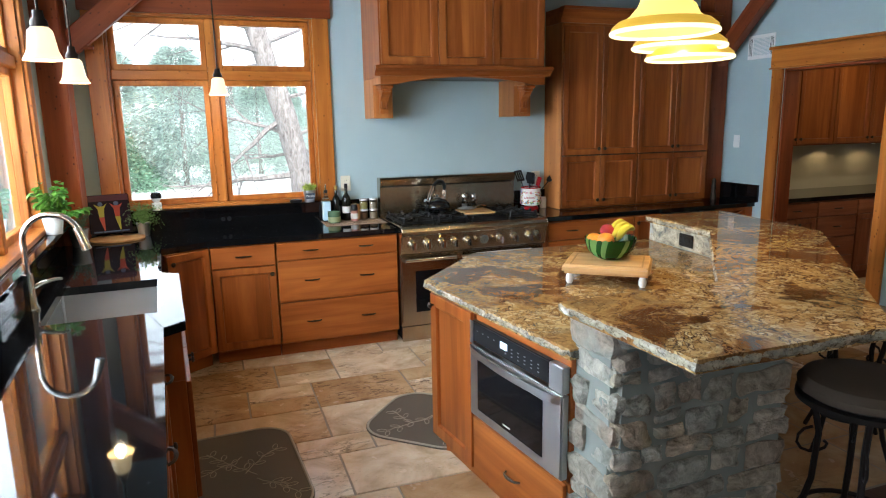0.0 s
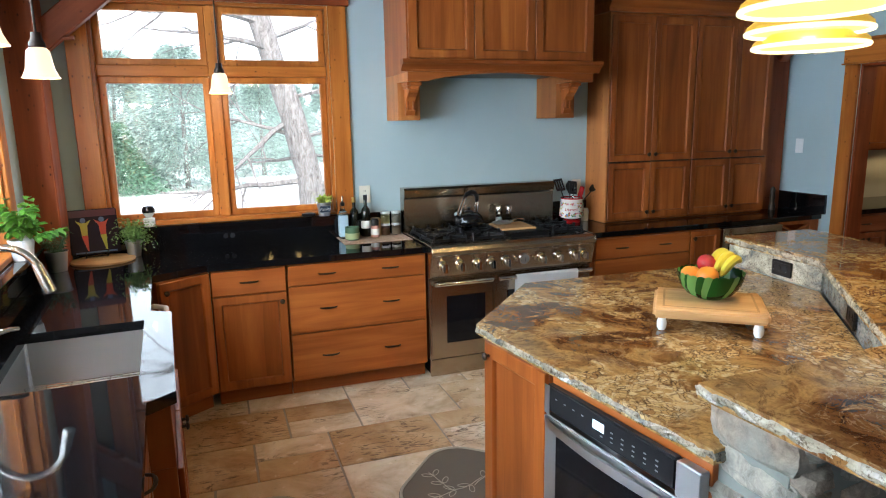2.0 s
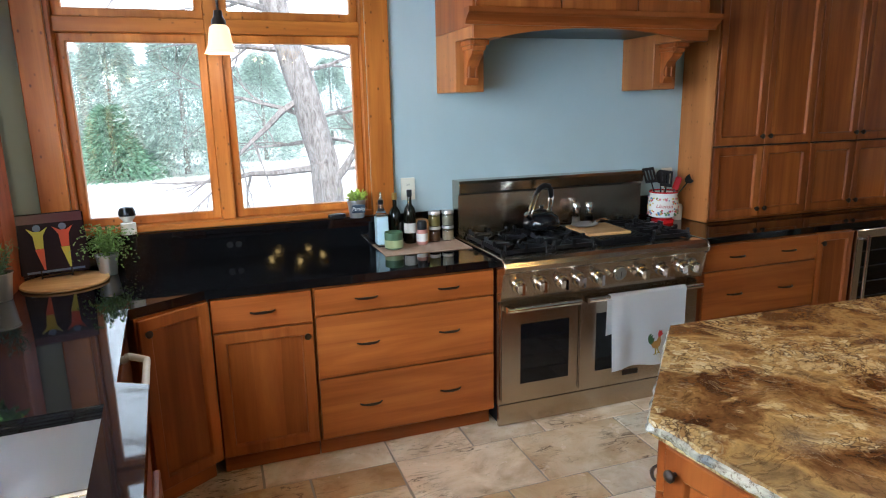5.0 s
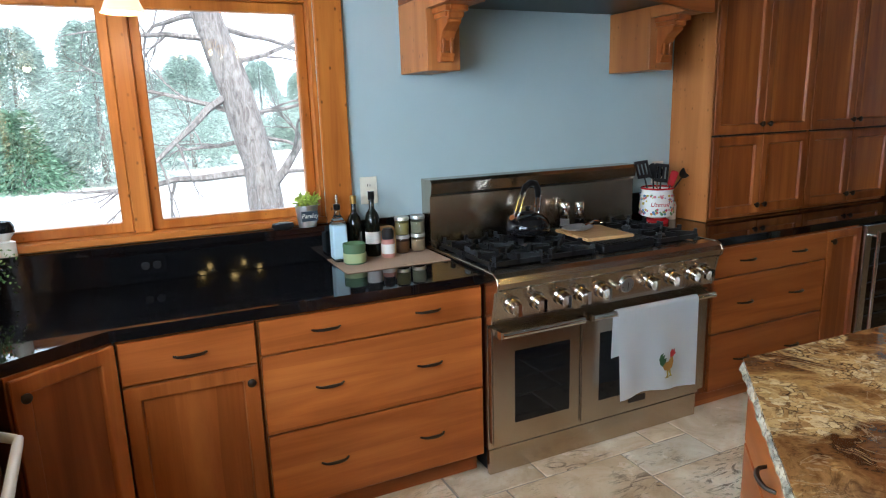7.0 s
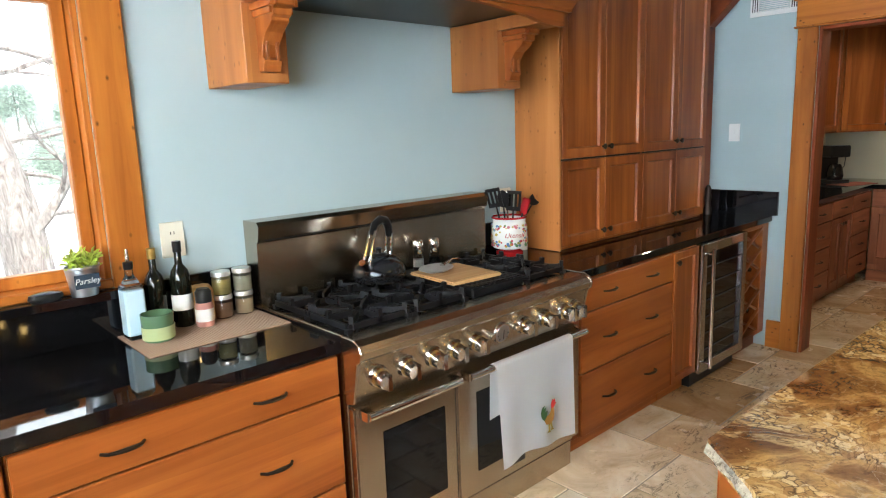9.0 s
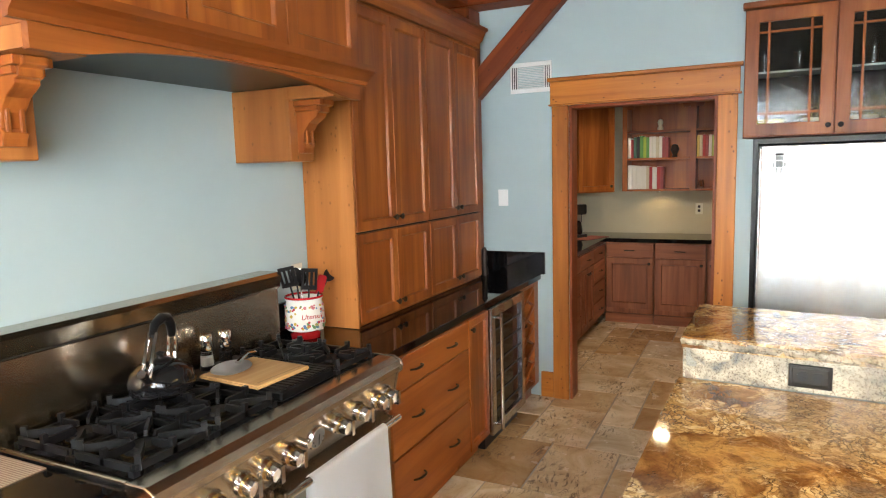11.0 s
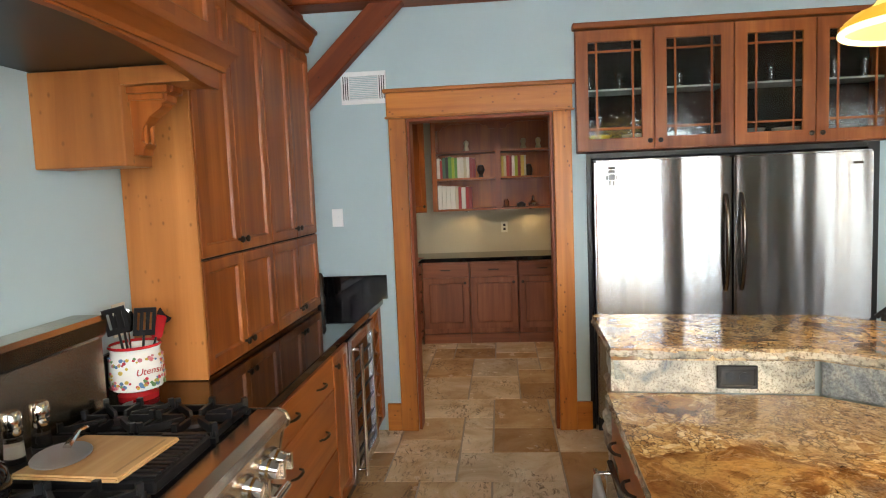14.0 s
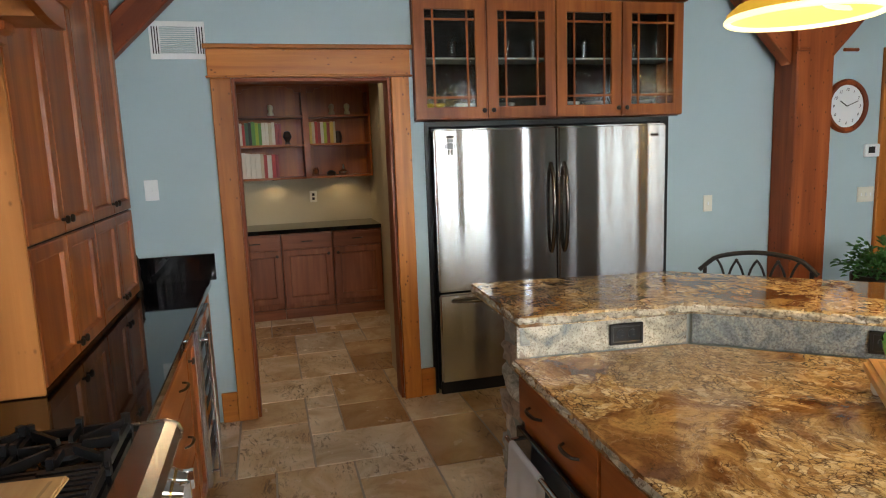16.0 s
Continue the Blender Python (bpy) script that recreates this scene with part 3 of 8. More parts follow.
structure("trim_jamb_3", bb(EAST + 0.001, EAST + 0.15, DY0 + 0.02, DY1 - 0.02, DZ - 0.02, DZ, 0.002), timber_y, "fir head jamb lining", "trim")
for i, (a, b) in enumerate(((4.30, 4.395), (3.02, 3.12), (0.38, 1.22), (-0.55, 0.02))):
    structure("baseboard_%d" % (i + 1), bb(EAST - 0.02, EAST, a, b, 0.0, 0.19, 0.004), pine_y, "varnished fir baseboard", "baseboard")
structure("trim_casing_3", bb(EAST - 0.03, EAST, -0.80, -0.65, 0.0, 2.30, 0.004), pine_z, "fir casing of a further doorway", "trim")


# ---- cabinet parts ----
def knob(parent, x, y, z, r=0.015):
    bm = B()
    cyl(bm, (x, y, z), (x, y - 0.018, z), 0.006, n=8)
    lathe_pts = [(0.0, 0.0), (r, 0.002), (r * 1.05, 0.008), (r * 0.7, 0.013), (0.0, 0.014)]
    tmp = B()
    lathe(tmp, lathe_pts, n=12)
    bmesh.ops.transform(tmp, matrix=Matrix.Translation((x, y - 0.014, z)) @ Matrix.Rotation(radians(90), 4, "X"), verts=tmp.verts)
    me = bpy.data.meshes.new("tmp")
    tmp.to_mesh(me)
    tmp.free()
    bm.from_mesh(me)
    bpy.data.meshes.remove(me)
    return smooth(part("knob", bm, bronze, parent, "dark bronze knob"))


def pull(parent, x, y, z, w=0.105, upright=False):
    bm = B()
    pts, rad = [], []
    for i in range(9):
        t = i / 8 * 2 - 1
        out = 0.028 * (1 - t * t) ** 0.5 if abs(t) < 1 else 0.0
        s = t * w / 2
        pts.append((x, y - out, z + s) if upright else (x + s, y - out, z + 0.003 * (1 - t * t)))
        rad.append(0.0045 + 0.0025 * (1 - abs(t)))
    tube(bm, pts, rad, 6)
    return smooth(part("handle", bm, bronze, parent, "arched dark bronze pull"))


def shaker(parent, x0, x1, z0, z1, y=0.0, mats=None, side=1, low=False, rail=0.058, knob_z=None, name="door"):
    """A framed door, its face at y - 0.02; side: the edge that carries the knob (1 right, -1 left, 0 none)."""
    mv, mh = mats or (cherry_z, cherry_x)
    bm = B()
    f = y - 0.021
    ring_frame(bm, x0, x1, z0, z1, rail, rail, f, y - 0.001, 0.008)
    d = part(name, bev(bm, 0.003), mv, parent)
    part("panel", bb(x0 + rail - 0.004, x1 - rail + 0.004, f + 0.015, y - 0.003, z0 + rail - 0.004, z1 - rail + 0.004, 0), mv, d)
    if side:
        kx = x1 - rail / 2 if side > 0 else x0 + rail / 2
        kz = knob_z if knob_z is not None else (z0 + 0.05 if low else z1 - 0.055)
        knob(d, kx, f, kz)
    return d


def drawer(parent, x0, x1, z0, z1, y=0.0, mat=None, pulls=2):
    d = part("drawer_front", bb(x0, x1, y - 0.021, y - 0.001, z0, z1, 0.003), mat or cherry_x, parent)
    n = pulls
    for i in range(n):
        px = (x0 + x1) / 2 if n == 1 else x0 + (x1 - x0) * (0.27 if i == 0 else 0.73)
        pull(d, px, y - 0.021, (z0 + z1) / 2)
    return d


def carcass(m, w, depth, z0, z1, label, mats=None, category="base cabinet", toe=True, group="", name="base_cabinet"):
    """A cabinet box in its own frame: x along the face, y into the wall, face at y 0."""
    mv, mh = mats or (cherry_z, cherry_x)
    c = thing(name, m, label, category, group)
    part("body", bb(0.0015, w - 0.0015, 0, depth, z0, z1, 0.002), mv, c)
    if toe:
        part("toe_kick", bb(0.002, w - 0.002, 0.06, depth, 0.0, z0 - 0.001, 0), mh, c)
    return c


BASE = "base cabinets along the walls"
TOP = 0.872
BZ = 0.105
# north run, left of the range: narrow cabinet, wide drawers, then the angled corner door
c = carcass(pose(-0.095, 4.435, 0), 0.445, 0.58, BZ, TOP, "cherry base cabinet with one drawer over a door", group=BASE)
drawer(c, 0.006, 0.440, 0.715, 0.862, pulls=1)
shaker(c, 0.006, 0.440, 0.112, 0.705, side=1)
c = carcass(pose(0.352, 4.435, 0), 0.905, 0.58, BZ, TOP, "cherry base cabinet with three wide drawers", group=BASE)
for z0, z1 in ((0.735, 0.862), (0.425, 0.728), (0.112, 0.418)):
    drawer(c, 0.006, 0.898, z0, z1)
c = carcass(pose(-0.372, 4.236, 0, 0, 0, 35.5), 0.335, 0.5, BZ, TOP, "cherry corner cabinet set at an angle", group=BASE)
shaker(c, 0.008, 0.327, 0.112, 0.862, side=-1)
# west run, under the sink window: face at local x .60
WF = WEST @ pose(0.60, 0, 0, 0, 0, 90)
dwr = thing("dishwasher", WF @ pose(0.555, 0, 0), "steel dishwasher with a curved white handle beside the sink", "dishwasher")
part("body", bb(0.002, 0.598, 0.0, 0.55, 0.10, TOP, 0.002), black_plastic, dwr)
part("toe_kick", bb(0.002, 0.598, 0.06, 0.55, 0.0, 0.099, 0), black_plastic, dwr)
dfr = part("door", bb(0.003, 0.597, -0.025, -0.001, 0.11, 0.865, 0.006, 2), range_steel, dwr)
bm = B()
tube(bm, [(0.04 + 0.52 * k / 16, -0.025 - 0.062 * min(1.0, 2.6 * math.sin(math.pi * k / 16)), 0.79) for k in range(17)], 0.013, 10)
smooth(part("handle", bm, white_paint, dfr, "bowed pale handle"))
c = carcass(WF @ pose(1.158, 0, 0), 0.11, 0.55, BZ, TOP, "narrow cherry filler cabinet by the corner", group=BASE)
c = carcass(WEST @ pose(0.695, -0.44, 0, 0, 0, 90), 0.95, 0.62, BZ, 0.655, "cherry sink cabinet that stands proud of its row", group=BASE)
shaker(c, 0.006, 0.472, 0.112, 0.645, side=1)
shaker(c, 0.478, 0.944, 0.112, 0.645, side=-1)
part("side_panel", bb(0.0, 0.018, 0.0, 0.62, 0.656, TOP, 0.002), cherry_z, c)
part("side_panel", bb(0.932, 0.95, 0.0, 0.62, 0.656, TOP, 0.002), cherry_z, c)
part("apron_rail", bb(0.02, 0.93, 0.0, 0.02, 0.656, TOP, 0.002), cherry_x, c)
for k in range(3):
    x0 = -1.06 - 0.61 * k
    c = carcass(WF @ pose(x0, 0, 0), 0.605, 0.55, BZ, TOP, "cherry base cabinet with a drawer over a door", group=BASE)
    drawer(c, 0.006, 0.599, 0.715, 0.862, pulls=1)
    shaker(c, 0.006, 0.599, 0.112, 0.705, side=-1)
# north run, right of the range
c = carcass(pose(2.50, 4.415, 0), 0.88, 0.60, BZ, TOP, "cherry base cabinet with three wide drawers", group=BASE)
for z0, z1 in ((0.715, 0.862), (0.425, 0.708), (0.112, 0.418)):
    drawer(c, 0.04, 0.874, z0, z1)
c = carcass(pose(3.382, 4.415, 0), 0.29, 0.60, BZ, TOP, "narrow cherry base cabinet with one tall door", group=BASE)
shaker(c, 0.004, 0.286, 0.112, 0.862, side=-1, rail=0.05)


# wine cooler with steel door frame
wc = thing("wine_cooler", pose(3.68, 4.405, 0), "stainless steel under-counter wine cooler with a glass door", "wine cooler")
bm = B()
bx(bm, 0.0, 0.595, 0.02, 0.04, 0.09, 0.868)
bx(bm, 0.0, 0.02, 0.04, 0.58, 0.09, 0.868)
bx(bm, 0.575, 0.595, 0.04, 0.58, 0.09, 0.868)
bx(bm, 0.02, 0.575, 0.56, 0.58, 0.09, 0.868)
bx(bm, 0.02, 0.575, 0.04, 0.56, 0.85, 0.868)
bx(bm, 0.02, 0.575, 0.04, 0.56, 0.09, 0.11)
bmesh.ops.delete(bm, geom=[f for f in bm.faces if abs(f.calc_center_median().y - 0.03) < 0.012 and abs(f.normal.y) > 0.9], context="FACES")
part("body", bm, cavity, wc)
part("base_grille", bb(0.0, 0.595, 0.03, 0.55, 0.0, 0.088, 0.003), black_plastic, wc)
bm = B()
ring_frame(bm, 0, 0.595, 0.095, 0.866, 0.055, 0.055, -0.03, 0.018)
dr = part("door", bev(bm, 0.004), fridge_steel, wc, "brushed steel door frame")
part("pane", bb(0.056, 0.539, -0.012, -0.004, 0.151, 0.810, 0), dark_glass, dr, "tinted glass pane")
bm = B()
tube(bm, [(0.045, -0.07, 0.13), (0.045, -0.07, 0.84)], 0.011, 12)
for z in (0.16, 0.81):
    cyl(bm, (0.045, -0.03, z), (0.045, -0.07, z), 0.008)
smooth(part("handle", bm, chrome, dr, "long polished bar handle"))
for i in range(6):
    part("shelf", bb(0.06, 0.535, -0.019, -0.0125, 0.22 + 0.1 * i, 0.228 + 0.1 * i, 0.001), cavity, dr)

# wine rack with crossed slats
wr = thing("wine_rack", pose(4.28, 4.415, 0), "cherry wine rack with crossed slats holding bottles", "wine rack")
bm = B()
bx(bm, 0, 0.02, 0, 0.55, 0.105, TOP)
bx(bm, 0.33, 0.425, 0, 0.55, 0.105, TOP)
bx(bm, 0.02, 0.33, 0, 0.55, 0.105, 0.13)
bx(bm, 0.02, 0.33, 0, 0.55, TOP - 0.03, TOP)
bx(bm, 0.02, 0.33, 0.5, 0.52, 0.13, TOP - 0.03)
part("body", bev(bm, 0.003), cherry_z, wr)
part("toe_kick", bb(0.0, 0.425, 0.06, 0.5, 0.0, 0.104, 0), cherry_x, wr)
for i in range(5):
    z = 0.13 + 0.142 * i
    for s in (1, -1):
        bm = B()
        a, b = ((0.02, z), (0.33, z + 0.142)) if s > 0 else ((0.33, z), (0.02, z + 0.142))
        d = Vector((b[0] - a[0], 0, b[1] - a[1]))
        m = Matrix.Translation((a[0], 0.004 if s > 0 else 0.018, a[1])) @ d.to_track_quat("X", "Y").to_matrix().to_4x4()
        bx(bm, 0, d.length, -0.0, 0.012, -0.009, 0.009, m)
        part("slat", bm, cherry_x, wr)


def bottle(m, h, r, material, label, neck=0.35, cap=None, capmat=None, category="bottle"):
    b = thing("bottle", m, label, category)
    bm = B()
    lathe(bm, [(0, 0), (r * 0.9, 0), (r, 0.006), (r, h * (0.62 - neck * 0.1)), (r * 0.8, h * 0.68), (r * 0.36, h * 0.76), (r * 0.33, h * 0.96), (r * 0.40, h * 0.965), (r * 0.40, h), (0, h)], n=20)
    smooth(part("body", bm, material, b))
    if capmat:
        bm = B()
        lathe(bm, [(0, 0), (r * 0.42, 0), (r * 0.42, h * 0.13), (0, h * 0.13)], (0, 0, h * 0.90), 16)
        smooth(part("cap", bm, capmat, b))
    return b


wine_glass = shader("dark_green_bottle", 0.08, 0, (0.006, 0.007, 0.004))[0]
for i, (dx, dz) in enumerate(((0.12, 0.22), (0.22, 0.29), (0.12, 0.50), (0.23, 0.57), (0.12, 0.64))):
    bottle(pose(4.28 + dx, 4.88, dz, 90, 0, 0), 0.44, 0.036, wine_glass, "dark wine bottle lying in the rack")

# ---- counters ----
cnt = thing("countertop", None, "polished black granite countertop with an angled corner", "countertop")
loc = lambda x, y: tuple((WEST @ Vector((x, y, 0)))[:2])
bm = B()
pieces = [[(1.258, 4.405), (1.258, 5.036), (-0.868, 5.036), loc(0.004, 1.75), loc(0.628, 1.30), (-0.106, 4.405)],
          [loc(0.004, 1.75), loc(0.004, 0.415), loc(0.715, 0.415), loc(0.715, 0.50), loc(0.63, 0.555), loc(0.628, 1.30)],
          [loc(0.004, 0.415), loc(0.004, -0.262), loc(0.17, -0.262), loc(0.17, 0.415)],
          [loc(0.608, 0.415), loc(0.608, -0.262), loc(0.715, -0.262), loc(0.715, 0.415)],
          [loc(0.004, -0.262), loc(0.004, -3.0), loc(0.632, -3.0), loc(0.632, -0.51), loc(0.715, -0.45), loc(0.715, -0.262)]]
for p in pieces:
    prism(bm, p[::-1], 0.874, 0.914)
bmesh.ops.remove_doubles(bm, verts=bm.verts, dist=0.0005)
inner = [f for f in bm.faces if abs(f.normal.z) < 0.1]
keys = {}
for f in inner:
    keys.setdefault(tuple(round(v, 3) for v in f.calc_center_median()), []).append(f)
bmesh.ops.delete(bm, geom=[f for fs in keys.values() if len(fs) > 1 for f in fs], context="FACES")
part("slab", bm, black_stone, cnt)
part("backsplash", bb(-0.868, 1.255, 5.012, 5.036, 0.915, 1.080, 0.002), black_stone, cnt)
bm = bb(0.004, 0.03, -3.0, 2.0, 0.915, 1.080, 0.002)
bmesh.ops.transform(bm, matrix=WEST, verts=bm.verts)
part("backsplash", bm, black_stone, cnt)
ledge = part("ledge", bb(-0.868, WX1 + 0.11, 4.985, 5.010, 1.050, 1.0795, 0.002), black_stone, cnt)
bm = bb(0.032, 0.085, -3.0, 1.78, 1.052, 1.0795, 0.002)
bmesh.ops.transform(bm, matrix=WEST, verts=bm.verts)
part("ledge", bm, black_stone, cnt)
cnt2 = thing("countertop", None, "polished black granite countertop under the tall cabinets", "countertop")
part("slab", bb(2.482, 4.712, 4.395, 5.036, 0.874, 0.914, 0.004), black_stone, cnt2)
part("backsplash", bb(2.482, 2.845, 5.012, 5.036, 0.915, 1.075, 0.002), black_stone, cnt2)
part("backsplash", bb(4.688, 4.712, 4.36, 4.825, 0.915, 1.075, 0.002), black_stone, cnt2)

# sink and faucet
sk = thing("kitchen_sink", WEST, "undermounted stainless steel kitchen sink", "sink")
bm = B()
prism(bm, [(0.158, -0.274), (0.620, -0.274), (0.620, 0.427), (0.158, 0.427)], 0.66, 0.873)
bmesh.ops.recalc_face_normals(bm, faces=bm.faces)
lid = [f for f in bm.faces if f.normal.z > 0.9]
bmesh.ops.delete(bm, geom=lid, context="FACES")
bmesh.ops.bevel(bm, geom=[e for e in bm.edges if not e.is_boundary], offset=0.012, segments=3, affect="EDGES")
bmesh.ops.solidify(bm, geom=bm.faces[:], thickness=0.003)
part("basin", bm, sink_steel, sk)
bm = B()
for i in range(22):
    y = -0.22 + i * 0.028
    tube(bm, [(0.19, y, 0.705), (0.59, y, 0.705)], 0.0025, 5)
for x in (0.19, 0.32, 0.46, 0.59):
    tube(bm, [(x, -0.225, 0.701), (x, 0.372, 0.701)], 0.003, 5)
part("sink_grid", bm, chrome, sk, "steel wire grid")["kind"] = "stuff"
fc = thing("faucet", WEST @ pose(0.105, 0.03, 0.914), "brushed nickel gooseneck faucet with a side lever", "faucet")
bm = B()
lathe(bm, [(0, 0), (0.03, 0), (0.03, 0.012), (0.024, 0.02), (0.022, 0.16), (0.0, 0.162)], n=20)
smooth(part("base", bm, nickel, fc))
bm = B()
arc = [(0, 0, 0.15), (0, 0, 0.28)] + [(0.112 - 0.112 * math.cos(a), -0.01 * a, 0.305 + 0.112 * math.sin(a)) for a in [k * math.pi / 14 for k in range(13)]]
tube(bm, arc, 0.0125, 12)
smooth(part("spout", bm, nickel, fc))
e = Vector(arc[-1])
bm = B()
cyl(bm, e, e + Vector((0.03, -0.006, -0.10)), 0.016, 0.021)
smooth(part("spray_head", bm, nickel, fc))
bm = B()
tube(bm, [(0.02, 0, 0.10), (0.05, 0.01, 0.115), (0.10, 0.02, 0.125), (0.125, 0.03, 0.122)], [0.011, 0.009, 0.008, 0.006], 8)
smooth(part("lever", bm, nickel, fc))

# ---- tall cabinets on the counter ----
for i, (x0, w, lab) in enumerate(((2.85, 0.79, "tall cherry cabinet with paired framed doors on the counter"), (3.642, 0.79, "tall cherry cabinet with paired framed doors on the counter"))):
    c = carcass(pose(x0, 4.762, 0), w, 0.272, 0.917, 2.50, lab, toe=False, category="cabinet", group="tall cabinets", name="tall_cabinet")
    for a, b, s in ((0.012 if i == 0 else 0.004, 0.395, 1), (0.399, w - 0.004, -1)):
        shaker(c, a, b, 0.935, 1.380, side=s, low=True)
        shaker(c, a, b, 1.390, 2.478, side=s, low=True)
    if i == 0:
        # The end panel carries the window's light in its paler wood.
        part("side_panel", bb(-0.012, 0.0, -0.02, 0.272, 0.917, 2.50, 0.002), cherry_daylit_z, c, "knotty end panel, window light put into its cherry colour")
    # Near-black strip paints the shade into the gap between upper and lower doors.
    part("shadow_gap", bb(0.012, w - 0.012, -0.006, -0.001, 1.3805, 1.3895, 0), cavity, c, "dark strip for the shade between the door tiers")
bm = B()
prof = [(4.762, 2.50), (4.735, 2.50), (4.735, 2.53), (4.715, 2.55), (4.69, 2.60), (4.675, 2.605), (4.675, 2.625), (4.762, 2.625)]
side_prism(bm, prof, 2.82, 4.46)
bx(bm, 2.838, 4.432, 4.762, 5.036, 2.502, 2.625)
tagged(part("crown_moulding", bm, cherry_x), "cherry crown moulding on the tall cabinets", "moulding")

# ---- range hood ----
hd = thing("range_hood", None, "cherry range hood with arched mantel and carved corbels", "range hood")
HX0, HX1, HY = 1.185, 2.54, 4.50
bm = B()
bx(bm, HX0, HX0 + 0.02, HY, NORTH - 0.003, 2.032, 3.0)
bx(bm, HX1 - 0.02, HX1, HY, NORTH - 0.003, 2.032, 3.0)
bx(bm, HX0 + 0.02, HX1 - 0.02, HY + 0.003, HY + 0.02, 2.09, 3.0)
bx(bm, HX0 + 0.02, HX1 - 0.02, HY + 0.02, NORTH - 0.003, 2.98, 3.0)
part("body", bev(bm, 0.002), cherry_z, hd)
for a, b in ((HX0 + 0.01, HX0 + 0.455), (HX0 + 0.459, HX1 - 0.459), (HX1 - 0.455, HX1 - 0.01)):
    shaker(hd, a, b, 2.115, 2.96, y=HY, side=0, rail=0.065, name="panel_door")
bm = B()
mprof = [(HY, 2.035), (HY - 0.018, 2.035), (HY - 0.022, 2.05), (HY - 0.05, 2.075), (HY - 0.068, 2.085), (HY - 0.068, 2.108), (HY, 2.108)]
side_prism(bm, mprof, HX0 - 0.045, HX1 + 0.045)
part("mantel", bm, cherry_x, hd)
bm = B()
n = 18
top = [(HX0 + (HX1 - HX0) * i / n, 2.034) for i in range(n + 1)]
low = []
for i in range(n + 1):
    x = HX0 + (HX1 - HX0) * i / n
    u = max(0.0, min(1.0, (x - HX0 - 0.13) / (HX1 - HX0 - 0.26)))
    low.append((x, 1.974 + 0.056 * math.sin(math.pi * u) ** 0.7))
front_prism(bm, top[::-1] + low, HY - 0.012, HY + 0.012)
part("arched_apron", bm, cherry_x, hd)
for x0 in (HX0, HX1 - 0.155):
    bm = bb(x0, x0 + 0.155, 4.735, NORTH - 0.003, 1.732, 2.031, 0.003)
    bx(bm, x0, x0 + 0.155, HY + 0.013, 4.735, 1.979, 2.031)
    # Bracket boxes share the paler wood that has daylight painted in.
    part("bracket_box", bm, cherry_daylit_z, hd, "plain bracket box, window light put into its cherry colour")
    bm = B()
    cx = x0 + 0.0775
    prof = [(4.735, 1.765), (4.705, 1.765), (4.700, 1.785), (4.690, 1.80), (4.705, 1.81), (4.698, 1.85), (4.672, 1.885), (4.640, 1.905), (4.628, 1.915), (4.628, 1.925), (4.612, 1.93), (4.612, 1.95), (4.590, 1.958), (4.590, 1.978), (4.735, 1.978)]
    side_prism(bm, prof, cx - 0.032, cx + 0.032)
    bx(bm, cx - 0.05, cx + 0.05, 4.60, 4.735, 1.955, 1.978)
    bx(bm, cx - 0.042, cx + 0.042, 4.62, 4.735, 1.935, 1.955)
    cb = part("corbel", bev(bm, 0.002), cherry_z, hd, "carved cherry corbel")
    for s in (-0.018, 0.018):
        part("carved_rib", bb(cx + s - 0.006, cx + s + 0.006, 4.69, 4.70, 1.80, 1.86, 0.002), cherry_z, cb)
part("hood_liner", bb(HX0 + 0.021, HX1 - 0.021, HY + 0.021, NORTH - 0.004, 2.034, 2.05, 0), shader("dark_hood_steel", 0.4, 0.9, (0.05, 0.05, 0.047))[0], hd, "steel hood insert")

# ---- range ----
RX0, RX1 = 1.262, 2.482
rg = thing("range", pose(RX0, 4.40, 0), "wide stainless steel gas range with two ovens", "range")
W = RX1 - RX0
part("body", bb(0.003, W - 0.003, 0.0, 0.61, 0.13, 0.905, 0.003), range_steel, rg)
part("kick_plate", bb(0.01, W - 0.01, 0.005, 0.03, 0.006, 0.125, 0.003), range_steel, rg)
part("base", bb(0.03, W - 0.03, 0.05, 0.58, 0.0, 0.128, 0), cavity, rg)
bm = B()
side_prism(bm, [(0.0, 0.70), (-0.045, 0.715), (-0.075, 0.855), (-0.092, 0.868), (-0.098, 0.89), (-0.088, 0.912), (-0.06, 0.925), (0.004, 0.925), (0.004, 0.70)], 0.0, W)
cp = part("control_panel", bm, range_steel, rg)
part("cooktop", bb(0.004, W - 0.004, 0.005, 0.61, 0.906, 0.918, 0.002), black_enamel, rg)
bm = B()
side_prism(bm, [(0.53, 0.919), (0.53, 1.17), (0.515, 1.185), (0.505, 1.235), (0.52, 1.25), (0.625, 1.25), (0.625, 0.919)], 0.0, W)
bg = part("backguard", bm, range_steel, rg)
part("vent_slot", bb(0.03, W - 0.03, 0.519, 0.529, 1.178, 1.192, 0), cavity, bg)
n0 = Vector((0, -0.978, -0.21)).normalized()
base0 = Vector((0, -0.061, 0.79))
for i, kx in enumerate((0.085, 0.205, 0.325, 0.425, 0.535, 0.805, 0.935, 1.065, 1.135)):
    p = base0 + Vector((kx, 0, 0))
    bm = B()
    cyl(bm, p, p + n0 * 0.016, 0.038, 0.034, 20)
    kn = smooth(part("knob", bm, chrome, rg))
    bm = B()
    cyl(bm, p + n0 * 0.0165, p + n0 * 0.024, 0.031, 0.031, 20)
    smooth(part("collar", bm, brass, kn, "brass ring"))
    bm = B()
    cyl(bm, p + n0 * 0.0245, p + n0 * 0.05, 0.029, 0.025, 20)
    bx(bm, p.x - 0.008, p.x + 0.008, p.y - 0.068, p.y - 0.03, p.z - 0.034, p.z + 0.018)
    smooth(part("grip", bm, chrome, kn))
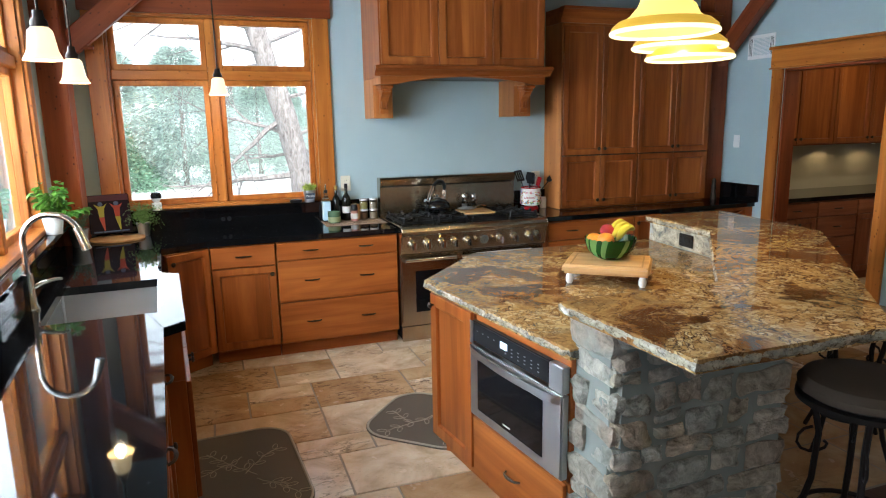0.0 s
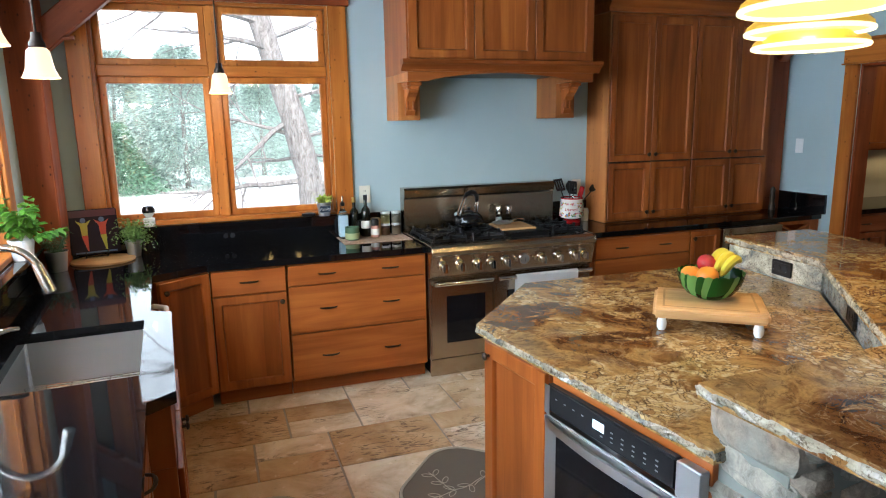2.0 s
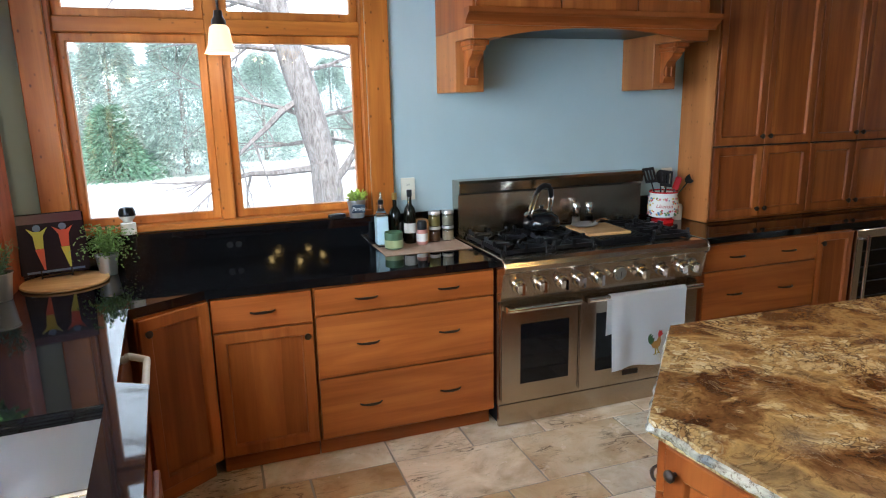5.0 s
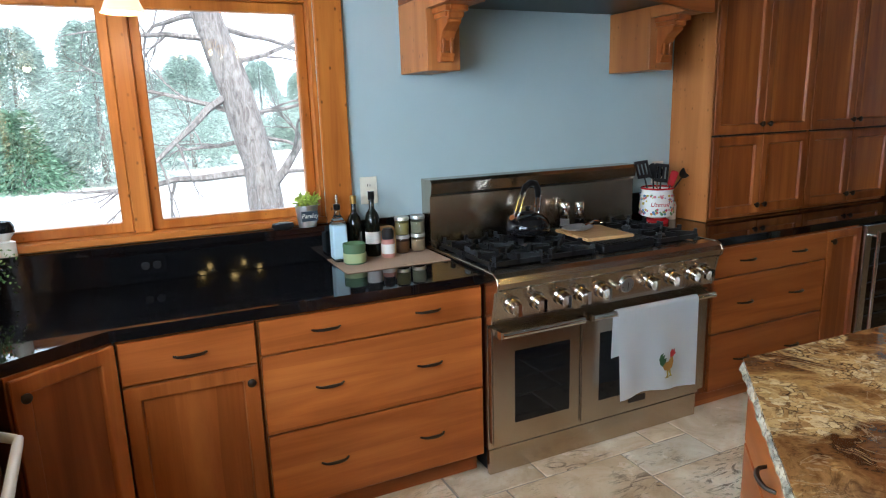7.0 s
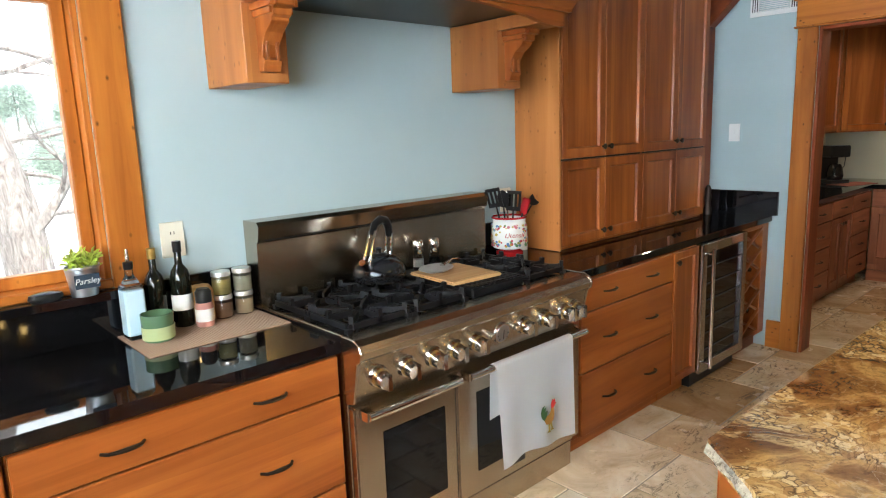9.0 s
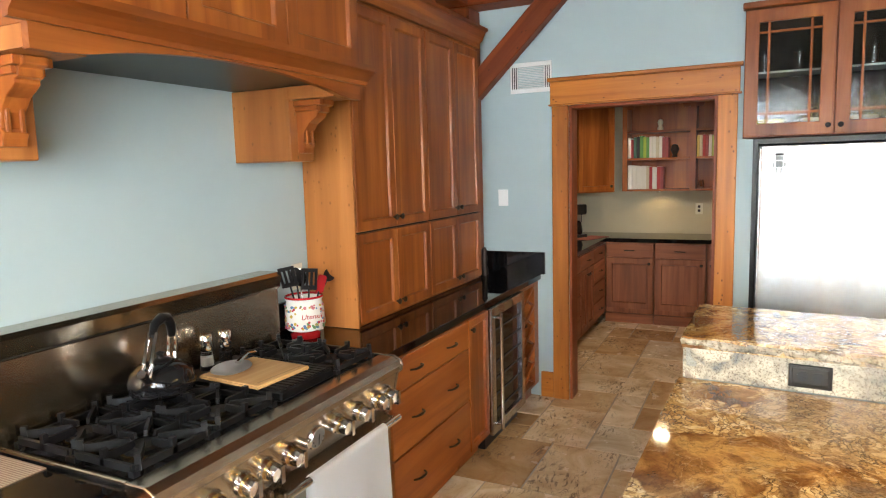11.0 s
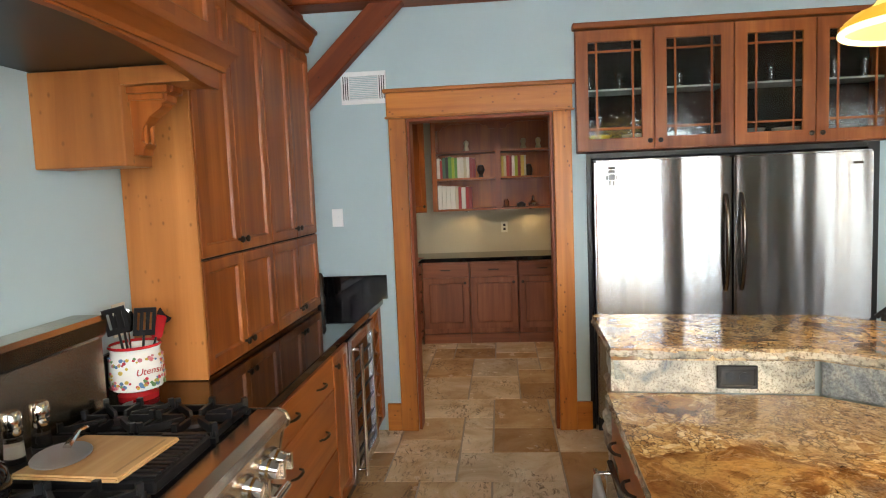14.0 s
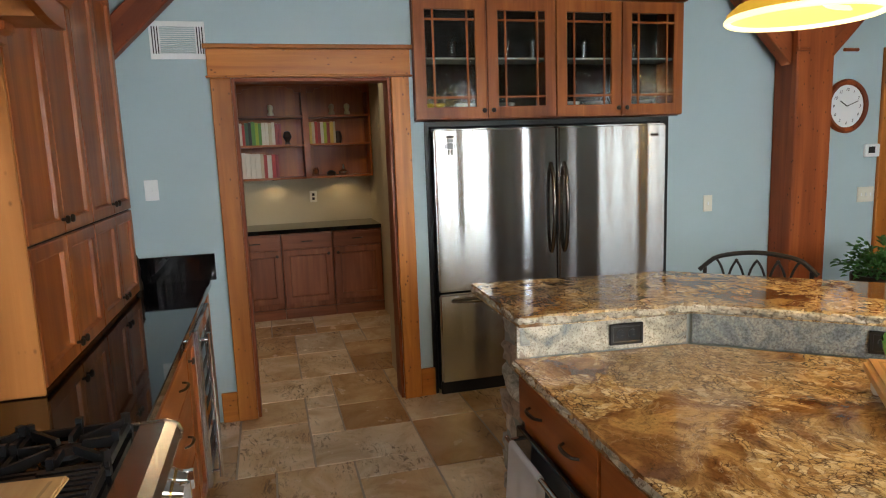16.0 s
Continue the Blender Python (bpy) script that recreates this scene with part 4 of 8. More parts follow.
p = base0 + Vector((0.675, 0, 0.0))
bm = B()
cyl(bm, p, p + n0 * 0.01, 0.043, 0.04, 28)
gg = smooth(part("oven_gauge", bm, chrome, rg))
bm = B()
cyl(bm, p + n0 * 0.0105, p + n0 * 0.012, 0.035, 0.035, 28)
part("dial", bm, front_steel, gg, "pale round dial")
for k in range(9):
    a = radians(225 - 33 * k)
    q = p + n0 * 0.0125 + Vector((0.028 * math.cos(a), 0, 0.028 * math.sin(a)))
    bm = B()
    bx(bm, -0.0012, 0.0012, -0.0008, 0.0008, -0.003, 0.003, Matrix.Translation(q) @ Matrix.Rotation(radians(90) - a, 4, "Y"))
    part("tick", bm, black_plastic, gg)
bm = B()
tube(bm, [p + n0 * 0.0135 + Vector((0, 0, -0.022)), p + n0 * 0.0135 + Vector((0.004, 0, 0.014))], [0.0012, 0.002], 6)
part("pointer", bm, black_plastic, gg, "thin dark pointer")
for kx in (0.605, 0.745):
    p = base0 + Vector((kx, 0, 0.01))
    bm = B()
    cyl(bm, p, p + n0 * 0.03, 0.013, 0.012, 12)
    smooth(part("switch", bm, chrome, rg))
for a, b, win in ((0.004, 0.452, (0.115, 0.395)), (0.458, W - 0.004, (0.56, 1.05))):
    d = part("oven_door", bb(a, b, -0.035, -0.001, 0.165, 0.690, 0.006, 2), range_steel, rg)
    part("oven_window", bb(win[0], win[1], -0.038, -0.0355, 0.25, 0.575, 0.001), dark_glass, d, "dark oven glass")
    bm = B()
    tube(bm, [(a + 0.02, -0.085, 0.672), (b - 0.02, -0.085, 0.672)], 0.015, 14)
    for hx in (a + 0.03, b - 0.03):
        bx(bm, hx - 0.014, hx + 0.014, -0.085, -0.034, 0.655, 0.686)
    smooth(part("handle", bm, chrome, d, "polished tubular oven handle"))
    bm = B()
    side_prism(bm, [(-0.0355, 0.688), (-0.0355, 0.660), (-0.072, 0.664), (-0.074, 0.676)], a + 0.046, b - 0.046)
    part("door_lip", bev(bm, 0.002), range_steel, d, "sloped steel lip behind the handle")
part("badge", bb(0.735, 0.835, -0.039, -0.0355, 0.195, 0.225, 0.002), bronze, rg, "small dark badge")
for sx in (0.0, W - 0.012):
    part("side_rail", bb(sx, sx + 0.012, 0.006, 0.528, 0.9185, 0.930, 0.003), range_steel, rg)
for sx in (-0.003, W - 0.009):
    bm = B()
    side_prism(bm, [(0.006, 0.695), (-0.047, 0.711), (-0.079, 0.853), (-0.097, 0.866), (-0.103, 0.89), (-0.092, 0.915), (-0.062, 0.929), (0.006, 0.929)], sx, sx + 0.012)
    part("end_cap", bev(bm, 0.003), range_steel, rg, "rounded steel end cap")


# grates, burners and griddle
def grate(x0, x1, y0, y1):
    """One burner's cast grate: a low frame, eight fingers and upright lugs at their ends."""
    g = B()
    cx, cy = (x0 + x1) / 2, (y0 + y1) / 2
    for yy in (y0, y1):
        bx(g, x0, x1, yy - 0.006, yy + 0.006, 0.930, 0.950)
    for xx in (x0, x1):
        bx(g, xx - 0.006, xx + 0.006, y0 + 0.006, y1 - 0.006, 0.930, 0.950)
    for k in range(8):
        a = k * math.pi / 4
        c, q = math.cos(a), math.sin(a)
        reach = min((x1 - x0) / 2 / max(abs(c), 0.001), (y1 - y0) / 2 / max(abs(q), 0.001))
        m = Matrix.Translation((cx, cy, 0)) @ Matrix.Rotation(a, 4, "Z")
        side_prof = [(0.032, 0.948), (0.045, 0.940), (reach, 0.936), (reach, 0.966), (reach - 0.02, 0.962), (0.038, 0.962)]
        vs = front_prism(g, side_prof, -0.005, 0.005)
        bmesh.ops.transform(g, matrix=m, verts=vs)
        bx(g, reach - 0.010, reach + 0.006, -0.008, 0.008, 0.930, 0.976, m)
    for xx in (x0, x1):
        for yy in (y0, y1):
            bx(g, xx - 0.010, xx + 0.010, yy - 0.010, yy + 0.010, 0.919, 0.935)
    bmesh.ops.recalc_face_normals(g, faces=g.faces)
    return g


for x0, x1 in ((0.045, 0.300), (0.322, 0.577), (0.940, 1.185)):
    for y0, y1 in ((0.030, 0.258), (0.278, 0.505)):
        part("grate", grate(x0, x1, y0, y1), cast_iron, rg, "black cast iron grate")
        bm = B()
        lathe(bm, [(0, 0.0), (0.056, 0.0), (0.058, 0.008), (0.044, 0.012), (0.040, 0.022), (0.0, 0.025)], ((x0 + x1) / 2, (y0 + y1) / 2, 0.919), 20)
        bn = smooth(part("burner", bm, cast_iron, rg))
        bm = B()
        lathe(bm, [(0.057, 0.004), (0.064, 0.004), (0.064, 0.0), (0.057, 0.0)], ((x0 + x1) / 2, (y0 + y1) / 2, 0.9195), 20)
        smooth(part("burner_ring", bm, brass, bn, "thin brass burner ring"))
part("griddle_tray", bb(0.615, 0.915, 0.025, 0.51, 0.919, 0.955, 0.006), cast_iron, rg, "black griddle plate")
bm = B()
for i in range(12):
    bx(bm, 0.63 + i * 0.024, 0.642 + i * 0.024, 0.03, 0.16, 0.9555, 0.962)
part("griddle_ribs", bm, cast_iron, rg)

handle_steel = shader("smoked_steel", 0.2, 1.0, (0.16, 0.14, 0.12))[0]
# ---- twin refrigerators with the cabinet over them ----
def fridge(y_left, y_right, label, handle_low):
    w = y_left - y_right
    fr = thing("refrigerator", pose(EAST - 0.02, y_left, 0, 0, 0, -90), label, "refrigerator", "twin refrigerators")
    part("body", bb(0.0, w, 0.0, 0.62, 0.03, 1.775, 0.004), black_plastic, fr)
    part("base_grille", bb(0.01, w - 0.01, -0.02, 0.0, 0.0, 0.09, 0.004), black_plastic, fr)
    for n, z0, z1 in (("door", 0.715, 1.768), ("freezer_drawer", 0.10, 0.700)):
        bm = B()
        bx(bm, 0.004, w - 0.004, -0.075, -0.001, z0, z1)
        bev(bm, 0.012, 3)
        d = smooth(part(n, bm, fridge_steel, fr, "brushed stainless steel front"))
        bm = B()
        if n == "door":
            hx = w - 0.045 if handle_low > 0 else 0.045
            pts = [(hx, -0.075, 0.93)] + [(hx, -0.075 - 0.055 * math.sin(math.pi * k / 12) ** 0.5, 0.93 + 0.60 * k / 12) for k in range(1, 12)] + [(hx, -0.075, 1.53)]
            tube(bm, pts, 0.014, 10)
        else:
            pts = [(0.09, -0.075, 0.655)] + [(0.09 + (w - 0.18) * k / 12, -0.075 - 0.05 * math.sin(math.pi * k / 12) ** 0.5, 0.655) for k in range(1, 12)] + [(w - 0.09, -0.075, 0.655)]
            tube(bm, pts, 0.013, 10)
        smooth(part("handle", bm, handle_steel, d, "dark curved bar handle"))
    return fr


f1 = fridge(2.995, 2.150, "stainless steel bottom-freezer refrigerator with a small magnet", 1)
f2 = fridge(2.144, 1.315, "stainless steel bottom-freezer refrigerator beside its twin", -1)
part("badge", bb(0.70, 0.76, -0.078, -0.0755, 1.685, 1.70, 0.001), bronze, f2)
structure("trim_fridge_1", bb(EAST - 0.004, EAST + 0.6, 2.998, 3.029, 0.0, 1.82, 0.002), black_plastic, "black filler strip beside the refrigerator", "trim")
structure("trim_fridge_2", bb(EAST - 0.004, EAST + 0.6, 1.241, 1.312, 0.0, 1.82, 0.002), black_plastic, "black filler strip beside the refrigerator", "trim")
structure("trim_fridge_3", bb(EAST - 0.004, EAST + 0.6, 1.312, 2.998, 1.785, 1.82, 0.002), black_plastic, "black filler strip over the refrigerators", "trim")
structure("trim_fridge_4", bb(EAST + 0.62, EAST + 0.66, 1.2, 3.06, 0.0, 1.86, 0), cavity, "dark back of the refrigerator niche", "trim")


# Opaque pale colour stands for the light caught in the glass shelf's edge.
shelf_glass = painted("lit_shelf_edge_pale", (0.62, 0.68, 0.66), 0.15)


def glass_door(parent, x0, x1, z0, z1, side):
    rail = 0.075
    bm = B()
    f = -0.022
    ring_frame(bm, x0, x1, z0, z1, rail, rail, f, -0.001)
    d = part("door", bev(bm, 0.003), cherry_z, parent)
    gx0, gx1, gz0, gz1 = x0 + rail, x1 - rail, z0 + rail, z1 - rail
    part("pane", bb(gx0 - 0.004, gx1 + 0.004, -0.012, -0.008, gz0 - 0.004, gz1 + 0.004, 0), seeded_glass, d, "seeded glass pane")
    for t in (0.16, 0.84):
        gx = gx0 + (gx1 - gx0) * t
        part("muntin", bb(gx - 0.007, gx + 0.007, -0.020, -0.0125, gz0, gz1, 0.002), cherry_z, d)
    for t in (0.10, 0.90):
        gz = gz0 + (gz1 - gz0) * t
        part("muntin", bb(gx0, gx1, -0.0195, -0.013, gz - 0.007, gz + 0.007, 0.002), cherry_x, d)
    knob(d, x1 - 0.03 if side > 0 else x0 + 0.03, f, z0 + 0.05)


for y in (3.09, 2.125):
    c = thing("wall_cabinet", pose(EAST - 0.03, y, 0, 0, 0, -90), "cherry wall cabinet with leaded seeded glass doors", "cabinet", "glass-door cabinets")
    w = 0.962
    # Dark timber stain on these boards stands for the shade inside the cabinet.
    for a in ((0, 0.02, 0.0, 0.3, 1.828, 2.585), (w - 0.02, w, 0.0, 0.3, 1.828, 2.585), (0.02, w - 0.02, 0.0, 0.3, 1.828, 1.85), (0.02, w - 0.02, 0.0, 0.3, 2.56, 2.585), (0.02, w - 0.02, 0.28, 0.3, 1.85, 2.56), (0.47, 0.492, 0.0, 0.02, 1.85, 2.56)):
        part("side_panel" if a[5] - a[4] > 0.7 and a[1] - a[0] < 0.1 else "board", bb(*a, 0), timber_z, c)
    part("shelf", bb(0.021, w - 0.021, 0.03, 0.267, 2.208, 2.22, 0.002), shelf_glass, c, "thick glass shelf, pale with its lit edge put into the colour")
    # Near-black sheet put in where the interior lies in shade.
    part("back_panel", bb(0.021, w - 0.021, 0.268, 0.279, 1.851, 2.559, 0), cavity, c, "dark sheet with the shade inside the cabinet put into its colour")
    glass_door(c, 0.003, 0.480, 1.832, 2.580, 1)
    glass_door(c, 0.484, w - 0.003, 1.832, 2.580, -1)
tagged(part("crown_moulding", bb(EAST - 0.075, EAST + 0.0, 1.145, 3.105, 2.588, 2.625, 0.005), cherry_y), "cherry crown strip on the glass-door cabinets", "moulding")

# ---- island ----
def ang(p, q):
    return math.degrees(math.atan2(q[1] - p[1], q[0] - p[0]))


isl = thing("island_countertop", None, "polished brown and gold granite island countertop", "countertop")
bm = B()
prism(bm, [(0.925, 2.755), (1.075, 1.60), (1.80, 1.66), (2.58, 2.60), (2.64, 3.245), (1.41, 3.285)], 0.874, 0.914)
part("slab", bev(bm, 0.006, 2), gold_stone, isl)
BAR_IN = [(1.063, 1.655), (1.77, 1.675), (2.56, 2.60), (2.615, 3.235)]
BAR_OUT = [(3.205, 3.215), (3.09, 2.34), (1.84, 1.03), (1.11, 1.03)]
bt = thing("bar_counter", None, "raised polished granite bar top around the island", "countertop")
bm = B()
prism(bm, BAR_IN + BAR_OUT, 1.032, 1.072)
part("slab", bev(bm, 0.008, 2), gold_stone, bt)



def rough_edge(poly, z0, z1, parent, seed):
    """The hand-chiselled edge of a slab: a strip that stands a few millimetres proud, with broken facets."""
    bm = B()
    cx, cy = sum(p[0] for p in poly) / len(poly), sum(p[1] for p in poly) / len(poly)
    loop = []
    area = sum(a[0] * b[1] - b[0] * a[1] for a, b in zip(poly, poly[1:] + poly[:1]))
    for a, b in zip(poly, poly[1:] + poly[:1]):
        a, b = Vector(a), Vector(b)
        d = (b - a).normalized()
        nrm = Vector((d.y, -d.x)) * (1 if area > 0 else -1)
        n = max(2, int((b - a).length / 0.022))
        for k in range(n):
            loop.append((a + (b - a) * k / n, nrm))
    rows = []
    for zi in range(5):
        t = zi / 4
        ring = []
        for p, nrm in loop:
            f = noise.noise(Vector((p.x * 28 + seed, p.y * 28, t * 2.2))) * 0.011 + 0.005 * math.sin(math.pi * t)
            q = p + nrm * (f if 0 < zi < 4 else -0.004)
            ring.append(bm.verts.new((q.x, q.y, z0 + (z1 - z0) * t)))
        rows.append(ring)
    m = len(loop)
    for a, b in zip(rows, rows[1:]):
        for i in range(m):
            bm.faces.new((a[i], a[(i + 1) % m], b[(i + 1) % m], b[i]))
    return part("chiselled_edge", bm, edge_stone, parent, "rough pale chiselled stone edge")


rough_edge([(0.925, 2.755), (1.075, 1.60), (1.80, 1.66), (2.58, 2.60), (2.64, 3.245), (1.41, 3.285)], 0.8745, 0.9105, isl, 3.0)
rough_edge(BAR_IN + BAR_OUT, 1.0325, 1.0685, bt, 9.0)

# riser between the two counters
ris = thing("bar_riser", None, "pale granite riser under the bar top", "backsplash")
for p, q in ((BAR_IN[0], BAR_IN[1]), (BAR_IN[1], BAR_IN[2]), (BAR_IN[2], BAR_IN[3])):
    l = (Vector(q) - Vector(p)).length
    bm = bb(0.05 if p is BAR_IN[0] else 0.0, l, -0.055, -0.03, 0.9155, 1.031, 0.001)
    bmesh.ops.transform(bm, matrix=pose(p[0], p[1], 0, 0, 0, ang(p, q)), verts=bm.verts)
    part("panel", bm, riser_stone if p is BAR_IN[2] else slate_riser, ris, "" if p is BAR_IN[2] else "mottled grey stone panel")

# knee wall of the bar
kw = thing("stone_knee_wall", None, "rough field stone pillar and wall under the bar", "stone wall")
cores = [[(1.145, 1.64), (1.145, 1.42), (1.83, 1.42), (1.83, 1.62)], [(1.80, 1.615), (1.86, 1.50), (2.76, 2.48), (2.60, 2.56)], [(2.60, 2.56), (2.76, 2.48), (2.815, 3.17), (2.655, 3.19)]]
for k, p in enumerate(cores):
    bm = B()
    prism(bm, p, 0.0, 1.031)
    part("mortar_core", bm, mortar, kw)
rnd = random.Random(5)


def rubble_stone(m, w, h, d):
    """A rough-faced stone with an uneven, rounded outline, bedded in mortar."""
    bm = B()
    bx(bm, 0, w, -d, 0.01, 0, h)
    bmesh.ops.subdivide_edges(bm, edges=bm.edges[:], cuts=5, use_grid_fill=True)
    ox = rnd.random() * 50
    tilt = rnd.uniform(-0.12, 0.12)
    soft = rnd.uniform(0.02, 0.15)
    skew = rnd.uniform(-0.16, 0.16)
    for v in bm.verts:
        u, t = v.co.x / w * 2 - 1, v.co.z / h * 2 - 1
        v.co.x = w / 2 * (1 + u * (1 - soft * 0.5 * t * t)) + skew * t * h * 0.5
        v.co.z = h / 2 * (1 + t * (1 - soft * 0.6 * u * u))
        n3 = noise.noise_vector(Vector((v.co.x * 9 + ox, v.co.y * 9, v.co.z * 12 + ox)))
        v.co.x += n3.x * 0.018
        v.co.z += n3.z * 0.015
        if v.co.y < -d * 0.5:
            n2 = noise.noise(Vector((v.co.x * 30 + ox, 3.0, v.co.z * 34)))
            v.co.y += 0.014 * max(abs(u), abs(t)) ** 5 + n3.y * 0.014 + n2 * 0.010 + tilt * (v.co.x - w / 2) * 0.4
    bmesh.ops.transform(bm, matrix=m @ pose(0, 0, 0, 0, rnd.uniform(-3.5, 3.5), 0), verts=bm.verts)
    return part("stone", bm, stone, kw)


def rubble_face(p, q, z1, d=0.036):
    l = (Vector(q) - Vector(p)).length
    m = pose(p[0], p[1], 0, 0, 0, ang(p, q))
    z = 0.004
    bm = bb(0.002, l - 0.002, -0.026, 0.0, 0.0, z1, 0)
    es = [e for e in bm.edges if e.calc_length() > 0.06]
    bmesh.ops.subdivide_edges(bm, edges=es, cuts=14, use_grid_fill=True)
    for v in bm.verts:
        if v.co.y < -0.02:
            v.co.y += noise.noise(v.co * 24) * 0.006
    bmesh.ops.transform(bm, matrix=m, verts=bm.verts)
    part("mortar_bed", bm, mortar, kw)
    while z < z1 - 0.03:
        h = min(rnd.uniform(0.055, 0.115), z1 - z)
        if z1 - z - h < 0.05:
            h = z1 - z
        x = -0.03 if l > 0.15 else -0.012
        while x < l:
            w = rnd.uniform(0.09, 0.25)
            if l - x - w < 0.08:
                w = l - x + (0.03 if l > 0.15 else 0.012)
            dz = rnd.uniform(-0.010, 0.010) if 0.05 < z < z1 - 0.2 else 0.0
            if w < 0.24 and h > 0.11 and rnd.random() < 0.6:
                hh = h * rnd.uniform(0.4, 0.6)
                rubble_stone(m @ pose(x + 0.008, 0, z + hh + 0.007 + dz), w - 0.017, h - hh - 0.012, d * rnd.uniform(0.9, 1.25))
                rubble_stone(m @ pose(x + 0.006, 0, z + 0.006 + dz), w - 0.014, hh - 0.012, d * rnd.uniform(0.9, 1.4))
            else:
                rubble_stone(m @ pose(x + 0.008, 0, z + 0.006 + dz), w - 0.015, h - 0.012, d * rnd.uniform(0.9, 1.5))
            x += w
        z += h


rubble_face((1.145, 1.63), (1.145, 1.42), 1.03)
rubble_face((1.145, 1.42), (1.83, 1.42), 1.03)
rubble_face((1.83, 1.42), (1.83, 1.52), 1.03)
rubble_face((1.86, 1.50), (2.76, 2.48), 1.03)
rubble_face((2.76, 2.48), (2.815, 3.17), 1.03)
rubble_face((2.815, 3.185), (2.66, 3.195), 1.03)

# island cabinets: west face with the microwave drawer
A0, A1 = (0.957, 2.72), (1.098, 1.62)
L = (Vector(A1) - Vector(A0)).length
ISL = "island cabinets"
mI = pose(A0[0], A0[1], 0, 0, 0, ang(A0, A1))
c = carcass(mI, 0.425, 0.42, BZ, TOP, "cherry island cabinet with a single framed door", group=ISL)
shaker(c, 0.012, 0.42, 0.112, 0.862, side=-1, rail=0.07)
c = carcass(mI @ pose(0.428, 0, 0), L - 0.425, 0.55, BZ, 0.385, "cherry drawer cabinet under the microwave", group=ISL)
drawer(c, 0.008, L - 0.44, 0.112, 0.378, pulls=1)
mw = thing("microwave_drawer", mI @ pose(0.435, 0, 0), "stainless steel built-in microwave drawer with black controls", "microwave")
MW = L - 0.44
part("body", bb(0.0, MW, 0.002, 0.5, 0.388, 0.868, 0.002), cherry_x, mw)
part("control_panel", bb(0.006, MW - 0.09, -0.03, 0.0, 0.745, 0.838, 0.006, 2), black_plastic, mw)
galv_key = painted("grey_key_print", (0.30, 0.30, 0.31), 0.5)
for i in range(11):
    if i == 4:
        part("display", bb(0.25, 0.30, -0.0325, -0.031, 0.785, 0.812, 0), glowing("display_glow", (0.75, 0.9, 1.0), 1.5), mw, "lit digital display")
        continue
    x = 0.06 + 0.045 * i
    for z in ((0.80, 0.785, 0.77) if i > 4 else (0.80,)):
        part("key", bb(x, x + 0.010, -0.0325, -0.031, z, z + 0.0035, 0), galv_key, mw)
part("corner_cap", bb(MW - 0.088, MW - 0.004, -0.034, 0.0, 0.735, 0.838, 0.004), front_steel, mw)
part("corner_cap", bb(0.002, 0.03, -0.034, -0.0305, 0.735, 0.838, 0.001), front_steel, mw)
d = part("drawer_front", bb(0.004, MW - 0.004, -0.036, -0.001, 0.40, 0.732, 0.006, 2), front_steel, mw)
part("window", bb(0.075, MW - 0.115, -0.039, -0.0365, 0.445, 0.675, 0.001), dark_glass, d, "black glass window")
bm = B()
pts = [(0.01 + (MW - 0.02) * k / 16, -0.036 - 0.035 * math.sin(math.pi * k / 16) ** 0.6, 0.715) for k in range(17)]
for k in range(16):
    a, b = pts[k], pts[k + 1]
    front = [bm.verts.new((a[0], a[1], 0.695)), bm.verts.new((b[0], b[1], 0.695)), bm.verts.new((b[0], b[1] - 0.004, 0.728)), bm.verts.new((a[0], a[1] - 0.004, 0.728))]
    bm.faces.new(front)
bmesh.ops.remove_doubles(bm, verts=bm.verts, dist=0.0001)
bmesh.ops.solidify(bm, geom=bm.faces[:], thickness=0.008)
smooth(part("handle_lip", bm, front_steel, d, "bowed steel handle lip"))
part("brand_bar", bb(MW * 0.42, MW * 0.50, -0.0365 - 0.003, -0.039 - 0.0004, 0.46, 0.468, 0), ivory, d)
# angled corner and north face
C0, C1 = (1.425, 3.25), (0.962, 2.73)
mC = pose(C0[0], C0[1], 0, 0, 0, ang(C0, C1))
c = carcass(mC, (Vector(C1) - Vector(C0)).length, 0.30, BZ, TOP, "cherry island cabinet across the corner", group=ISL)
wC = (Vector(C1) - Vector(C0)).length
drawer(c, 0.01, wC - 0.03, 0.70, 0.862, pulls=1)
drawer(c, 0.01, wC - 0.03, 0.42, 0.692, pulls=1)
drawer(c, 0.01, wC - 0.03, 0.112, 0.412, pulls=1)
N0, N1 = (2.63, 3.215), (1.43, 3.255)
mN = pose(N0[0], N0[1], 0, 0, 0, ang(N0, N1))
c = carcass(mN, 0.60, 0.55, BZ, TOP, "cherry island cabinet with drawers", group=ISL)
drawer(c, 0.006, 0.594, 0.71, 0.862, pulls=2)
drawer(c, 0.006, 0.594, 0.112, 0.29, pulls=1)
c = carcass(mN @ pose(0.603, 0, 0), 0.595, 0.55, BZ, TOP, "cherry island cabinet with drawers", group=ISL)
drawer(c, 0.006, 0.589, 0.70, 0.862, pulls=2)
drawer(c, 0.006, 0.589, 0.42, 0.692, pulls=2)
drawer(c, 0.006, 0.589, 0.112, 0.412, pulls=2)


# ---- pantry beyond the doorway ----
PB, PN, PS = 7.82, 5.05, 2.92
structure("wall_pantry_east", bb(PB, PB + 0.12, PS - 0.12, PN + 0.12, 0, 2.6, 0), tan_paint, "tan painted pantry wall", "wall")
structure("wall_pantry_north", bb(EAST + 0.142, PB, PN, PN + 0.12, 0, 2.6, 0), tan_paint, "tan painted pantry wall", "wall")
structure("wall_pantry_south", bb(EAST + 0.69, PB, PS - 0.12, PS, 0, 2.6, 0), tan_paint, "tan painted pantry wall", "wall")
